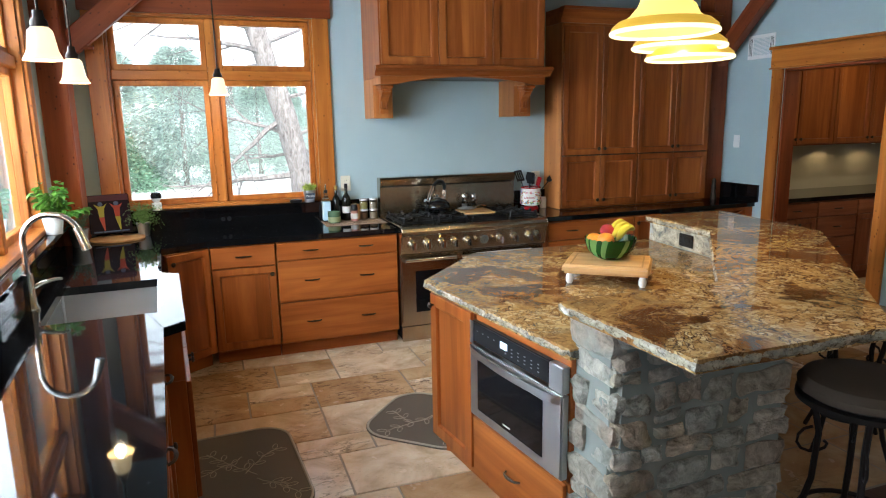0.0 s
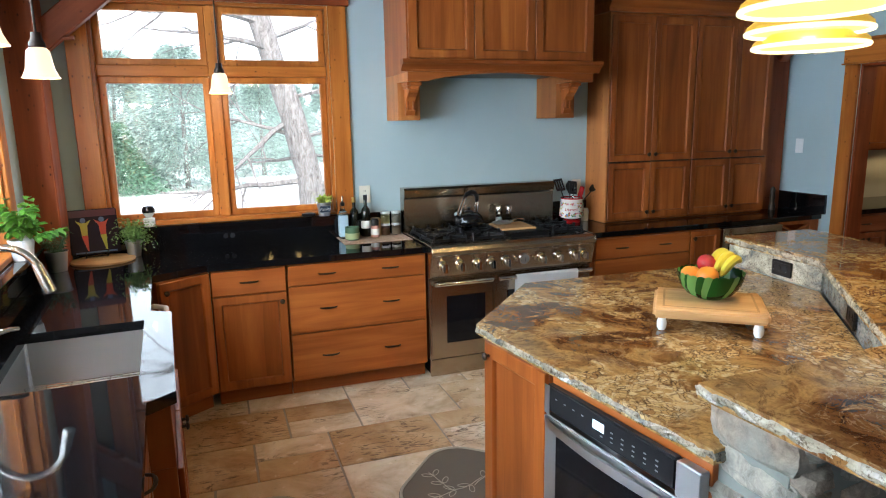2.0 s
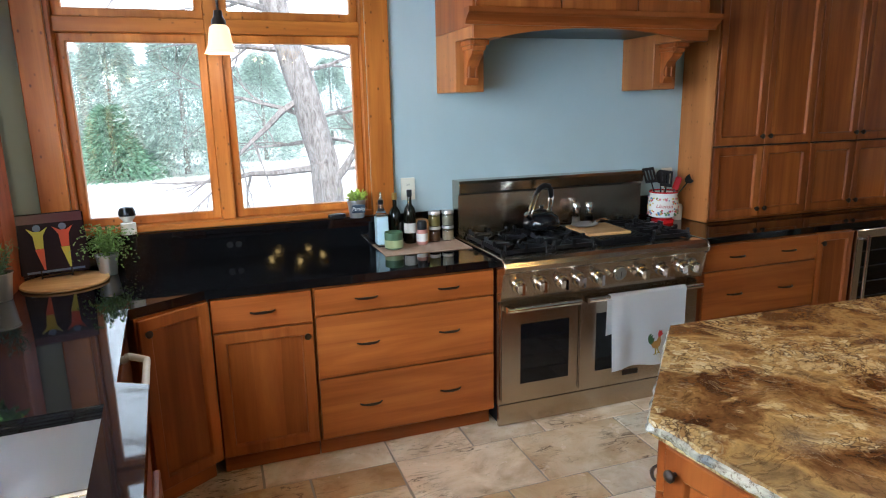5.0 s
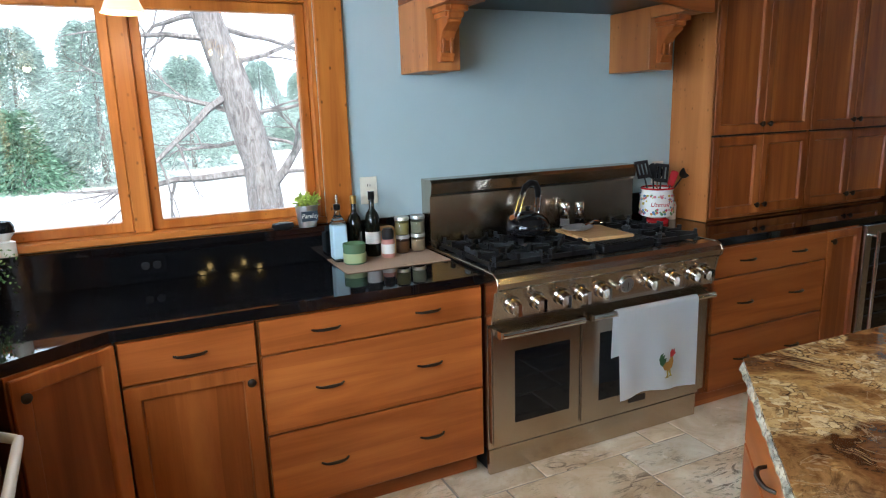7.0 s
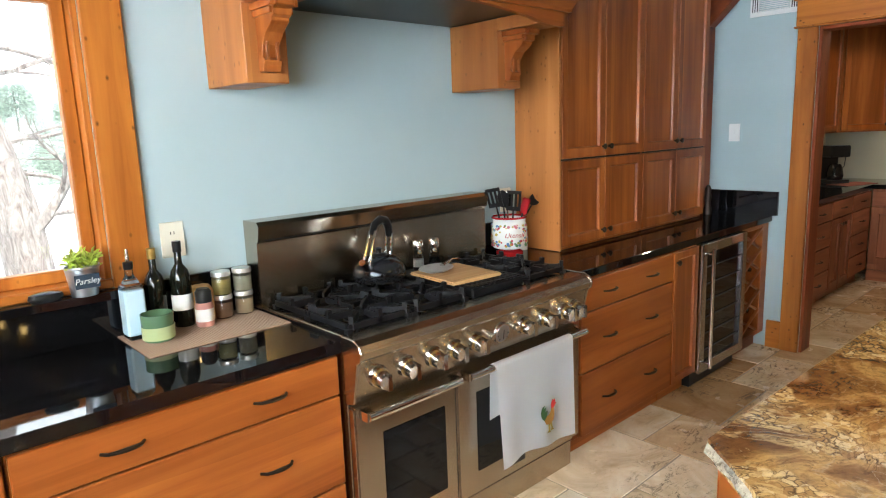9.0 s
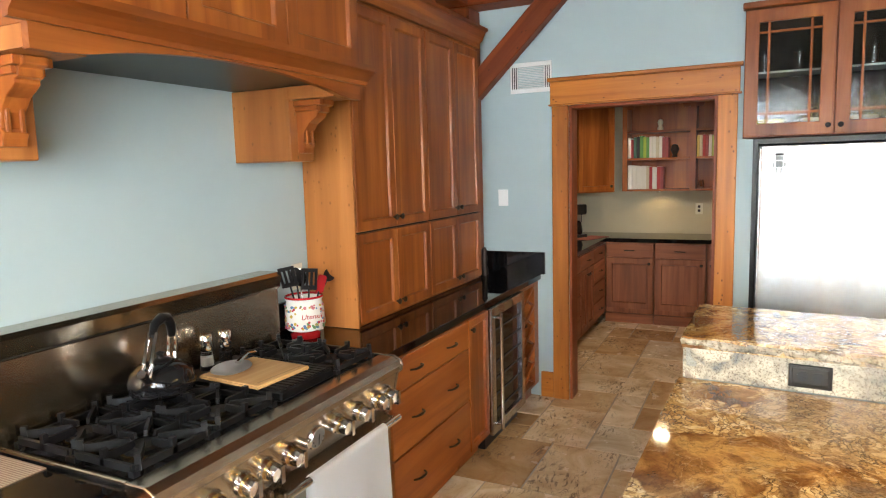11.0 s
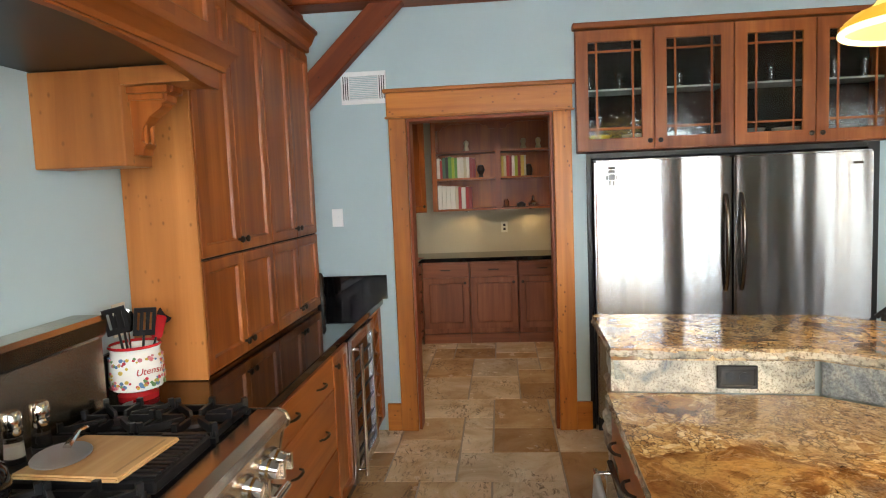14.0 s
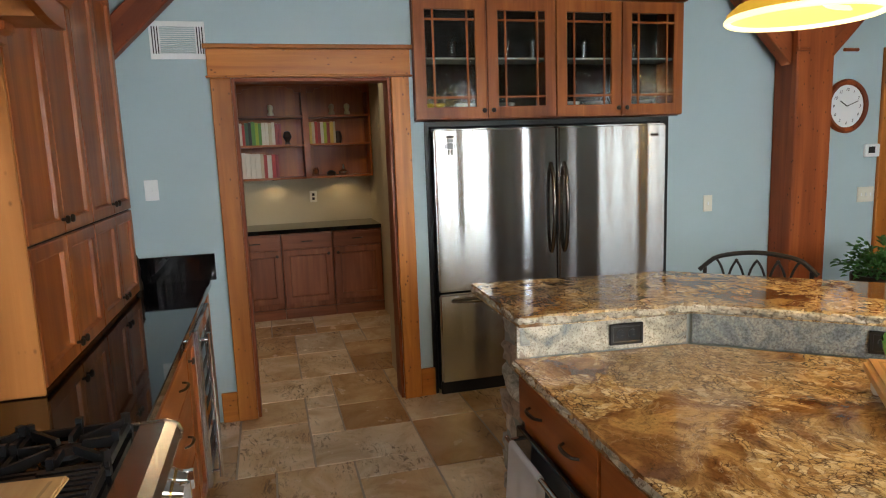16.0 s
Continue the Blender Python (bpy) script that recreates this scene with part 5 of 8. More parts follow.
structure("wall_pantry_west", bb(EAST + 0.142, EAST + 0.69, 3.07, 3.19, 0, 2.6, 0), tan_paint, "tan painted pantry wall", "wall")
structure("ceiling_pantry", bb(EAST + 0.142, PB + 0.12, PS - 0.12, PN + 0.12, 2.6, 2.68, 0), ceiling_paint, "pantry ceiling in the same darkened paint", "ceiling")
PM = (pantry_z, pantry_x)
PG = "pantry cabinets"
for k, (y0, w) in enumerate(((4.44, 0.50), (3.935, 0.505), (3.425, 0.50))):
    c = carcass(pose(7.22, y0, 0, 0, 0, -90), w, 0.58, BZ, TOP, "stained pantry base cabinet with a drawer over a door", PM, group=PG)
    drawer(c, 0.01, w - 0.01, 0.715, 0.855, mat=pantry_x, pulls=1)
    shaker(c, 0.01, w - 0.01, 0.16, 0.705, mats=PM, side=1 if k != 2 else -1, rail=0.07)
    part("plinth", bb(0.0, w, -0.01, 0.03, 0.0, 0.10, 0.002), pantry_x, c)
for k in range(4):
    x0 = 5.02 + 0.545 * k
    c = carcass(pose(x0, 4.46, 0), 0.54, 0.58, BZ, TOP, "stained pantry base cabinet with drawers", PM, group=PG)
    if k in (1, 3):
        for z0, z1 in ((0.715, 0.855), (0.50, 0.705), (0.30, 0.49), (0.112, 0.29)):
            drawer(c, 0.008, 0.532, z0, z1, mat=pantry_x, pulls=1)
    else:
        drawer(c, 0.008, 0.532, 0.715, 0.855, mat=pantry_x, pulls=1)
        shaker(c, 0.008, 0.266, 0.112, 0.705, mats=PM, side=1)
        shaker(c, 0.272, 0.532, 0.112, 0.705, mats=PM, side=-1)
pc = thing("countertop", None, "polished black granite pantry countertop", "countertop")
bm = B()
prism(bm, [(5.0, 4.43), (7.19, 4.43), (7.19, 2.925), (7.815, 2.925), (7.815, 5.045), (5.0, 5.045)], 0.874, 0.914)
part("slab", bev(bm, 0.004), black_stone, pc)
# open shelves with books
bs = thing("wall_bookcase", pose(7.50, 4.30, 0, 0, 0, -90), "stained cherry wall bookcase with scalloped top rail", "bookcase")
SZ = (1.42, 1.755, 2.045, 2.40)
for a in ((-0.02, 0.03, 0, 0.30, 1.40, 2.40), (0.67, 0.73, 0, 0.30, 1.40, 2.40), (1.35, 1.37, 0, 0.30, 1.40, 2.40), (0.03, 0.67, 0.28, 0.30, 1.40, 2.40), (0.73, 1.35, 0.28, 0.30, 1.40, 2.40)):
    part("side_panel" if a[1] - a[0] < 0.1 else "back_panel", bb(*a, 0), cherry_z, bs)
for a, b in ((0.031, 0.669), (0.731, 1.349)):
    for z in SZ[:3]:
        part("shelf", bb(a, b, 0.0, 0.279, z - 0.022, z, 0.002), cherry_x, bs)
    bm = B()
    zt = 2.385
    front_prism(bm, [(a, 2.27), (a + 0.06, 2.27), (a + 0.08, 2.31), (a + 0.12, 2.31), (a + 0.16, 2.335), (b - 0.16, 2.335), (b - 0.12, 2.31), (b - 0.08, 2.31), (b - 0.06, 2.27), (b, 2.27), (b, zt), (a, zt)], -0.001, 0.018)
    part("scalloped_rail", bm, cherry_x, bs)
part("top_rail", bb(-0.02, 1.37, -0.02, 0.30, 2.401, 2.45, 0.003), cherry_x, bs)
c = carcass(pose(7.02, 4.72, 0, 0, 0, -48), 0.47, 0.45, 1.40, 2.40, "stained cherry corner wall cabinet with one door", (cherry_z, cherry_x), "cabinet", False, PG, "wall_cabinet")
shaker(c, 0.03, 0.44, 1.415, 2.385, side=1, low=True, rail=0.06)
c = carcass(pose(5.0, 4.72, 0), 1.98, 0.328, 1.40, 2.40, "row of cherry wall cabinets over the pantry counter", (cherry_z, cherry_x), "cabinet", False, PG, "wall_cabinet")
for k in range(4):
    shaker(c, 0.01 + 0.493 * k, 0.493 + 0.493 * k, 1.415, 2.385, side=1 if k % 2 == 0 else -1, low=True)
for x, y in ((7.66, 3.95), (7.66, 3.25), (5.5, 4.88), (6.2, 4.88), (6.8, 4.88)):
    pl = bpy.data.lights.new("puck_light", "SPOT")
    pl.energy, pl.color, pl.spot_size, pl.shadow_soft_size = 1.4, (1.0, 0.72, 0.38), radians(140), 0.06
    new("puck_light", pl).matrix_world = look((x, y, 1.385), (x + 0.02, y, 0.9))
    bm = B()
    lathe(bm, [(0, 0.012), (0.035, 0.012), (0.035, 0), (0.03, 0)], (x, y, 1.3855), 16)
    tagged(smooth(part("puck_light", bm, chrome)), "small round under-cabinet light", "light fixture")

rl = bpy.data.lights.new("pantry_ceiling_bulb", "SPOT")
rl.energy, rl.color, rl.spot_size, rl.shadow_soft_size = 17, (1.0, 0.80, 0.55), radians(150), 0.06
new("pantry_ceiling_bulb", rl).matrix_world = look((6.0, 3.7, 2.57), (6.0, 3.7, 0))
bm = B()
lathe(bm, [(0.0, 0.012), (0.09, 0.012), (0.09, 0.0), (0.065, 0.004)], (6.0, 3.7, 2.587), 24)
tagged(smooth(part("recessed_light", bm, white_paint)), "round recessed light in the pantry ceiling", "light fixture")

# ---- lamps ----
shade_white = glowing("frosted_glass_shade", (1.0, 0.72, 0.36), 1.0)
shade_amber = glowing("amber_glass_shade", (0.90, 0.50, 0.05), 0.42)
shade_core = glowing("bright_glass", (1.0, 0.70, 0.15), 0.85)
shade_rim = glowing("bright_glass_rim", (1.0, 0.86, 0.42), 1.1)


def pendant(x, y, z):
    p = thing("pendant_lamp", pose(x, y, z), "small pendant lamp with a frosted bell glass shade", "pendant lamp", "pendants by the window")
    bm = B()
    lathe(bm, [(0.069, 0.0), (0.062, 0.012), (0.052, 0.035), (0.046, 0.075), (0.041, 0.105), (0.028, 0.118), (0.026, 0.116), (0.038, 0.103), (0.043, 0.075), (0.049, 0.035), (0.059, 0.012), (0.066, 0.0)], n=28)
    smooth(part("shade", bm, shade_white, p, "glowing frosted glass shade"))
    bm = B()
    lathe(bm, [(0.0, 0.116), (0.03, 0.116), (0.03, 0.135), (0.02, 0.15), (0.017, 0.175), (0.0, 0.177)], n=16)
    smooth(part("socket", bm, bronze, p))
    bm = B()
    cyl(bm, (0, 0, 0.176), (0, 0, CEIL - z - 0.02), 0.005, n=8)
    part("stem", bm, bronze, p)
    bm = B()
    lathe(bm, [(0, -0.022), (0.05, -0.022), (0.055, 0.0), (0, 0.0)], (0, 0, CEIL - z), 20)
    smooth(part("canopy", bm, bronze, p))
    d = bpy.data.lights.new("pendant_bulb", "POINT")
    d.energy, d.color, d.shadow_soft_size = 5, (1.0, 0.70, 0.38), 0.025
    new("pendant_bulb", d).location = (x, y, z - 0.01)


for q in ((-0.585, 2.56, 1.94), (-0.64, 3.49, 1.915), (0.057, 4.60, 1.905)):
    pendant(*q)


def bar_lamp(x, y, z):
    p = thing("bar_pendant", pose(x, y, z), "large amber glass bell pendant over the bar", "pendant lamp", "pendants over the bar")
    bm = B()
    lathe(bm, [(0.205, 0.004), (0.197, 0.02), (0.17, 0.04), (0.135, 0.065), (0.105, 0.10), (0.085, 0.15), (0.066, 0.19), (0.04, 0.21), (0.03, 0.21), (0.058, 0.188), (0.078, 0.15), (0.098, 0.10), (0.128, 0.062), (0.165, 0.034), (0.192, 0.012), (0.198, 0.004)], n=40)
    smooth(part("shade", bm, shade_core, p, "glowing pressed glass bell"))
    bm = B()
    tube(bm, [(0.205 * math.cos(a), 0.205 * math.sin(a), 0.0) for a in [k * math.pi / 24 for k in range(48)]], 0.009, 8, True)
    smooth(part("rim", bm, shade_rim, p, "rolled glass rim"))
    bm = B()
    lathe(bm, [(0.206, 0.009), (0.203, 0.022), (0.176, 0.045), (0.174, 0.042), (0.200, 0.020), (0.204, 0.009)], n=64, flute=0.010, flutes=32)
    smooth(part("rim_band", bm, shade_amber, p, "amber patterned glass band"))
    bm = B()
    lathe(bm, [(0, 0.205), (0.045, 0.205), (0.04, 0.24), (0.015, 0.26), (0.0, 0.26)], n=20)
    smooth(part("socket", bm, bronze, p))
    bm = B()
    cyl(bm, (0, 0, 0.258), (0, 0, CEIL - z - 0.02), 0.006, n=8)
    part("stem", bm, bronze, p)
    bm = B()
    lathe(bm, [(0, -0.022), (0.06, -0.022), (0.065, 0.0), (0, 0.0)], (0, 0, CEIL - z), 20)
    smooth(part("canopy", bm, bronze, p))
    d = bpy.data.lights.new("bar_bulb", "POINT")
    d.energy, d.color, d.shadow_soft_size = 5, (1.0, 0.66, 0.28), 0.04
    new("bar_bulb", d).location = (x, y, z + 0.02)


for q in ((1.71, 1.99, 2.03), (2.05, 2.31, 2.015), (2.25, 2.475, 1.985)):
    bar_lamp(*q)

# ---- loose things on the north counter ----
label_white = painted("paper_label", (0.72, 0.70, 0.64), 0.6)
red_glaze = shader("red_glaze", 0.15, 0, (0.45, 0.015, 0.02))[0]
white_glaze = shader("white_glaze", 0.15, 0, (0.78, 0.76, 0.70))[0]
green_glass = shader("green_candle_glass", 0.15, 0, (0.09, 0.16, 0.085))[0]
galvanised = steel("galvanised_metal", (0.55, 0.56, 0.57), 0.38)
soil = painted("potting_soil", (0.03, 0.02, 0.014), 0.95, 120)


def leafy(name, base, rough=0.5):
    m, nt, b = shader(name, rough)
    g = nt.nodes.new("ShaderNodeNewGeometry")
    a = tuple(c * 0.6 for c in base)
    c2 = tuple(min(1, c * 1.35) for c in base)
    nt.links.new(ramp(nt, g.outputs["Random Per Island"], [(0.0, a), (1.0, c2)]), b.inputs["Base Color"])
    b.inputs["Subsurface Weight"].default_value = 0.0
    return m


leaf_green = leafy("basil_leaf", (0.13, 0.30, 0.035), 0.4)
leaf_thyme = leafy("thyme_leaf", (0.20, 0.34, 0.09))
leaf_rosemary = leafy("rosemary_leaf", (0.13, 0.23, 0.13))
leaf_parsley = leafy("parsley_leaf", (0.50, 0.62, 0.10))


def lathed(name, prof, material, parent, label="", at=(0, 0, 0), n=24, **k):
    bm = B()
    lathe(bm, prof, at, n, **k)
    return smooth(part(name, bm, material, parent, label))


def text_mesh(body, size, material, parent, m, label="", name="lettering"):
    cu = bpy.data.curves.new("lettering", "FONT")
    cu.body, cu.size, cu.align_x, cu.extrude, cu.shear = body, size, "CENTER", 0.0004, 0.25
    tmp = bpy.data.objects.new("tmp", cu)
    scene.collection.objects.link(tmp)
    me = bpy.data.meshes.new_from_object(tmp.evaluated_get(bpy.context.evaluated_depsgraph_get()))
    bpy.data.objects.remove(tmp)
    me.materials.clear()
    me.materials.append(material)
    o = new(name, me)
    o.parent = parent
    o.matrix_local = m
    if label:
        o["label"] = label
    return o


def leaf(bm, p, d, w, l, up=Vector((0, 0, 1)), cup=0.25):
    d = d.normalized()
    s = d.cross(up)
    s = s.normalized() if s.length > 0.01 else Vector((1, 0, 0))
    n = s.cross(d)
    a, b = bm.verts.new(p), bm.verts.new(p + d * l - n * l * 0.15)
    for q in (-1, 1):
        m1 = bm.verts.new(p + d * l * 0.35 + s * q * w * 0.5 + n * w * cup)
        m2 = bm.verts.new(p + d * l * 0.75 + s * q * w * 0.36 + n * w * cup * 0.6)
        bm.faces.new((a, m1, m2, b) if q > 0 else (a, b, m2, m1))


def sphere_dir(r):
    z = r.uniform(-1, 1)
    a = r.uniform(0, 2 * math.pi)
    k = (1 - z * z) ** 0.5
    return Vector((k * math.cos(a), k * math.sin(a), z))


placemat = thing("placemat", pose(1.0, 4.87, 0.914), "brown woven reed placemat on the black counter", "placemat")
bm = B()
for i in range(44):
    y = -0.165 + i * 0.0075
    bx(bm, -0.225, 0.255, y, y + 0.006, 0.0, 0.003)
part("reeds", bm, painted("woven_reed", (0.30, 0.18, 0.11), 0.8, 300), placemat)
bm = B()
for i in range(58):
    bx(bm, -0.222 + i * 0.0082, -0.2195 + i * 0.0082, -0.166, 0.164, 0.0031, 0.0042)
part("warp_threads", bm, painted("pale_thread", (0.46, 0.34, 0.24), 0.85, 300), placemat)
CZ = 0.9185
b = thing("bottle", pose(0.815, 4.94, CZ), "clear square liquor bottle with a steel pourer", "bottle")
bm = B()
bx(bm, -0.031, 0.031, -0.031, 0.031, 0, 0.188)
bev(bm, 0.008, 2)
part("body", bm, clear("pale_blue_glass", (0.72, 0.88, 0.95)), b)
# Label carried round all sides; its pale blue paints in the clear glass's brightness.
part("paper_label", bb(-0.0322, 0.0322, -0.0322, 0.0322, 0.014, 0.170, 0.006), painted("frosted_label_glass_bright", (0.50, 0.66, 0.74), 0.25, 40), b, "frosted label carried round the bottle, glass brightness put into its pale blue")
lathed("neck", [(0.027, 0.189), (0.014, 0.212), (0.0125, 0.232), (0, 0.233)], clear("neck_glass", (0.8, 0.9, 0.95)), b)
lathed("stopper", [(0.014, 0.2335), (0.0155, 0.238), (0.0155, 0.256), (0.012, 0.258), (0, 0.259)], black_plastic, b, "black ribbed stopper")
lathed("pourer", [(0.007, 0.2595), (0.0065, 0.275), (0.0045, 0.30), (0, 0.301)], nickel, b, "pale metal pour spout")
gold_foil = shader("gold_foil", 0.35, 0.8, (0.55, 0.36, 0.10))[0]
wb = bottle(pose(0.905, 4.985, CZ), 0.275, 0.034, wine_glass, "dark bottle with a gold foil neck", capmat=gold_foil)
wb = bottle(pose(0.985, 4.965, CZ), 0.29, 0.035, wine_glass, "dark wine bottle with a pale label", capmat=black_plastic)
lathed("paper_label", [(0.0353, 0.06), (0.0353, 0.115)], label_white, wb)
cd = thing("candle_jar", pose(0.862, 4.865, CZ), "green glass candle jar with pale wax", "candle")
lathed("jar", [(0, 0), (0.044, 0.0), (0.049, 0.006), (0.051, 0.09), (0.048, 0.09), (0.046, 0.055)], green_glass, cd)
lathed("wax", [(0.0, 0.062), (0.0465, 0.062)], painted("candle_wax", (0.45, 0.52, 0.28), 0.5), cd)
lathed("band", [(0.0503, 0.008), (0.0512, 0.05)], painted("wax_glow_band", (0.36, 0.42, 0.20), 0.4), cd)
sg = thing("spice_grinder", pose(1.035, 4.905, CZ), "pink salt grinder with a black cap", "spice jar")
lathed("jar", [(0, 0), (0.03, 0), (0.031, 0.01), (0.031, 0.075), (0.026, 0.083), (0, 0.083)], painted("pink_salt", (0.50, 0.22, 0.17), 0.4, 90), sg)
lathed("paper_label", [(0.0314, 0.018), (0.0314, 0.062)], label_white, sg)
lathed("cap", [(0.027, 0.0835), (0.028, 0.12), (0.02, 0.132), (0, 0.132)], black_plastic, sg)
wj = thing("wooden_jar", pose(1.06, 4.985, CZ), "small round wooden jar", "jar")
lathed("jar", [(0, 0), (0.045, 0), (0.046, 0.10), (0.03, 0.125), (0, 0.126)], maple_x, wj)


nickel_bright = shader("tinned_lid", 0.3, 0.9, (0.75, 0.74, 0.71))[0]


def spice_jar(x, y, z, fill, h=0.085):
    j = thing("spice_jar", pose(x, y, z), "small glass spice jar with a silver lid", "spice jar", "spice jars on the mat")
    lathed("glass", [(0, 0), (0.030, 0), (0.033, 0.006), (0.033, h * 0.70), (0.0295, h * 0.77), (0.0295, h * 0.79), (0, h * 0.795)], jar_glass, j)
    lathed("spice", [(0, 0.003), (0.0315, 0.003), (0.0315, h * 0.66), (0, h * 0.67)], painted("spice", tuple(min(0.8, c * 1.5) for c in fill), 0.9, 200), j)
    lathed("lid", [(0.030, h * 0.80), (0.0345, h * 0.805), (0.0345, h * 0.93), (0.0335, h * 0.985), (0.030, h), (0.026, h * 0.985), (0, h * 0.985)], nickel_bright, j, "silver screw lid with a flat disc")


for x, y in ((1.125, 4.955), (1.205, 4.955)):
    spice_jar(x, y, CZ, (0.22, 0.12, 0.06) if x < 1.15 else (0.40, 0.32, 0.2))
    spice_jar(x, y, CZ + 0.0855, (0.36, 0.32, 0.12) if x < 1.15 else (0.36, 0.34, 0.24))


# chandelier of the dining end
chn = thing("chandelier", pose(1.05, -1.4, 2.37), "bronze chandelier with five amber glass shades", "chandelier")
bm = B()
lathe(bm, [(0, -0.10), (0.03, -0.08), (0.05, 0.0), (0.025, 0.08), (0.012, 0.14), (0.012, CEIL - 2.41), (0.07, CEIL - 2.395), (0.07, CEIL - 2.3705), (0, CEIL - 2.3705)], n=20)
smooth(part("stem", bm, bronze, chn))
bulb_glass = glowing("bulb_glass", (1.0, 0.62, 0.20), 40)
for k in range(5):
    a = k * 2 * math.pi / 5 + 0.3
    c, q = math.cos(a), math.sin(a)
    bm = B()
    tube(bm, [(c * r, q * r, z) for r, z in ((0.04, 0.0), (0.16, -0.06), (0.30, -0.04), (0.40, 0.03))], 0.010, 8)
    arm = smooth(part("arm", bm, bronze, chn))
    lathed("shade", [(0.035, 0.03), (0.06, 0.05), (0.085, 0.11), (0.10, 0.15), (0.097, 0.15), (0.082, 0.11), (0.057, 0.053)], shade_amber, arm, "amber glass shade", at=(c * 0.40, q * 0.40, 0))
    lathed("bulb", [(0, -0.04), (0.022, -0.03), (0.03, 0.0), (0.02, 0.025), (0, 0.029)], bulb_glass, arm, "lit bulb", at=(c * 0.40, q * 0.40, 0))

# ---- herbs, figurine and picture by the windows ----
def bucket_pot(m, r, h, label, mat):
    p = thing("herb_pot", m, label, "potted herb")
    lathed("pot", [(0, 0), (r * 0.74, 0), (r * 0.76, 0.004), (r * 0.97, h - 0.006), (r * 1.03, h - 0.004), (r * 1.03, h + 0.002), (r * 0.95, h)], mat, p)
    lathed("soil", [(0, h - 0.015), (r * 0.93, h - 0.015)], soil, p)
    return p


slate = painted("slate_label", (0.015, 0.03, 0.05), 0.6)
p = bucket_pot(pose(0.695, 4.999, 1.0805), 0.052, 0.095, "galvanised pot of yellow-green parsley with a painted label", galvanised)
part("plate", bb(-0.036, 0.036, -0.0515, -0.0475, 0.03, 0.074, 0.001), slate, p, "dark label plate")
text_mesh("Parsley", 0.026, label_white, p, pose(0, -0.0525, 0.045, 90, 0, 0), "white brushed lettering")
r5 = random.Random(11)
bm = B()
for i in range(150):
    d = Vector((r5.uniform(-1, 1), r5.uniform(-1, 1), r5.uniform(0.35, 1.0)))
    q = Vector((r5.uniform(-0.045, 0.045), r5.uniform(-0.04, 0.02), 0.095 + r5.uniform(-0.01, 0.03)))
    leaf(bm, q, d, 0.012, r5.uniform(0.02, 0.045))
part("leaves", bm, leaf_parsley, p)
so = thing("soap_dish", pose(0.585, 4.998, 1.0805), "black oval stone on the sill ledge", "soap dish")
lathed("dish", [(0, 0), (0.04, 0.0), (0.05, 0.012), (0.046, 0.025), (0.02, 0.03), (0, 0.03)], black_plastic, so, squash=0.5)
fg = thing("figurine", pose(-0.44, 5.012, 1.0805), "white bust figurine with a shiny black cap", "figurine")
bm = B()
lathe(bm, [(0, 0), (0.036, 0), (0.036, 0.055), (0.02, 0.06), (0.024, 0.07), (0.036, 0.085), (0.036, 0.105), (0.0, 0.106)], n=20, squash=0.8)
smooth(part("bust", bm, white_glaze, fg))
lathed("cap", [(0.039, 0.092), (0.04, 0.112), (0.03, 0.132), (0, 0.138)], black_enamel, fg, squash=0.85)

p = bucket_pot(pose(-0.535, 4.90, 0.9145), 0.05, 0.095, "galvanised pot of trailing thyme on the counter", galvanised)
bm = B()
for s in range(90):
    a = r5.uniform(0, 2 * math.pi)
    out = r5.uniform(0.03, 0.155)
    top = r5.uniform(0.06, 0.17)
    drop = r5.uniform(-0.02, 0.11)
    q0 = Vector((0, 0, 0.09))
    for k in range(14):
        t = (k + 1) / 14
        q = q0 + Vector((math.cos(a) * out * t, math.sin(a) * out * t * 0.85, top * math.sin(t * 2.2) - drop * t * t))
        if q.z < 0.006 and q.length < 0.2:
            q.z = 0.006 + r5.uniform(0, 0.01)
        leaf(bm, q, sphere_dir(r5), 0.009, r5.uniform(0.010, 0.019))
part("leaves", bm, leaf_thyme, p)
p = bucket_pot(pose(-0.905, 4.60, 0.9145), 0.06, 0.115, "galvanised pot of rosemary on the counter", galvanised)
bm = B()
for s in range(22):
    d0 = Vector((r5.uniform(-0.5, 0.5), r5.uniform(-0.5, 0.5), 1)).normalized()
    l = r5.uniform(0.07, 0.15)
    for k in range(26):
        q = Vector((0, 0, 0.10)) + d0 * l * k / 26 + Vector((d0.x, d0.y, 0)) * 0.05
        leaf(bm, q, (sphere_dir(r5) + d0 * 0.8), 0.003, 0.022)
part("leaves", bm, leaf_rosemary, p)
p = bucket_pot(WEST @ pose(0.062, 1.20, 1.0805), 0.058, 0.10, "white pot of broad-leaved basil on the window ledge", white_paint)
bm = B()
for s in range(26):
    a = r5.uniform(0, 2 * math.pi)
    out, l = r5.uniform(0.01, 0.075), r5.uniform(0.06, 0.20)
    if s < 4:
        a, out, l = -0.5 + 0.2 * s, 0.17, 0.04
    for k in range(7):
        t = 0.4 + 0.6 * k / 6
        q = Vector((math.cos(a) * out * t, math.sin(a) * out * t, 0.10 + l * t))
        leaf(bm, q, Vector((math.cos(a + r5.uniform(-1.4, 1.4)), math.sin(a + r5.uniform(-1.4, 1.4)), r5.uniform(-0.7, 0.3))), 0.044, r5.uniform(0.045, 0.068), cup=0.22)
part("leaves", bm, leaf_green, p)
bm = B()
for s in range(9):
    a = s * 0.7
    tube(bm, [(0, 0, 0.08), (0.03 * math.cos(a), 0.03 * math.sin(a), 0.17), (0.07 * math.cos(a), 0.07 * math.sin(a), 0.24)], 0.002, 5)
part("stems", bm, leaf_thyme, p)

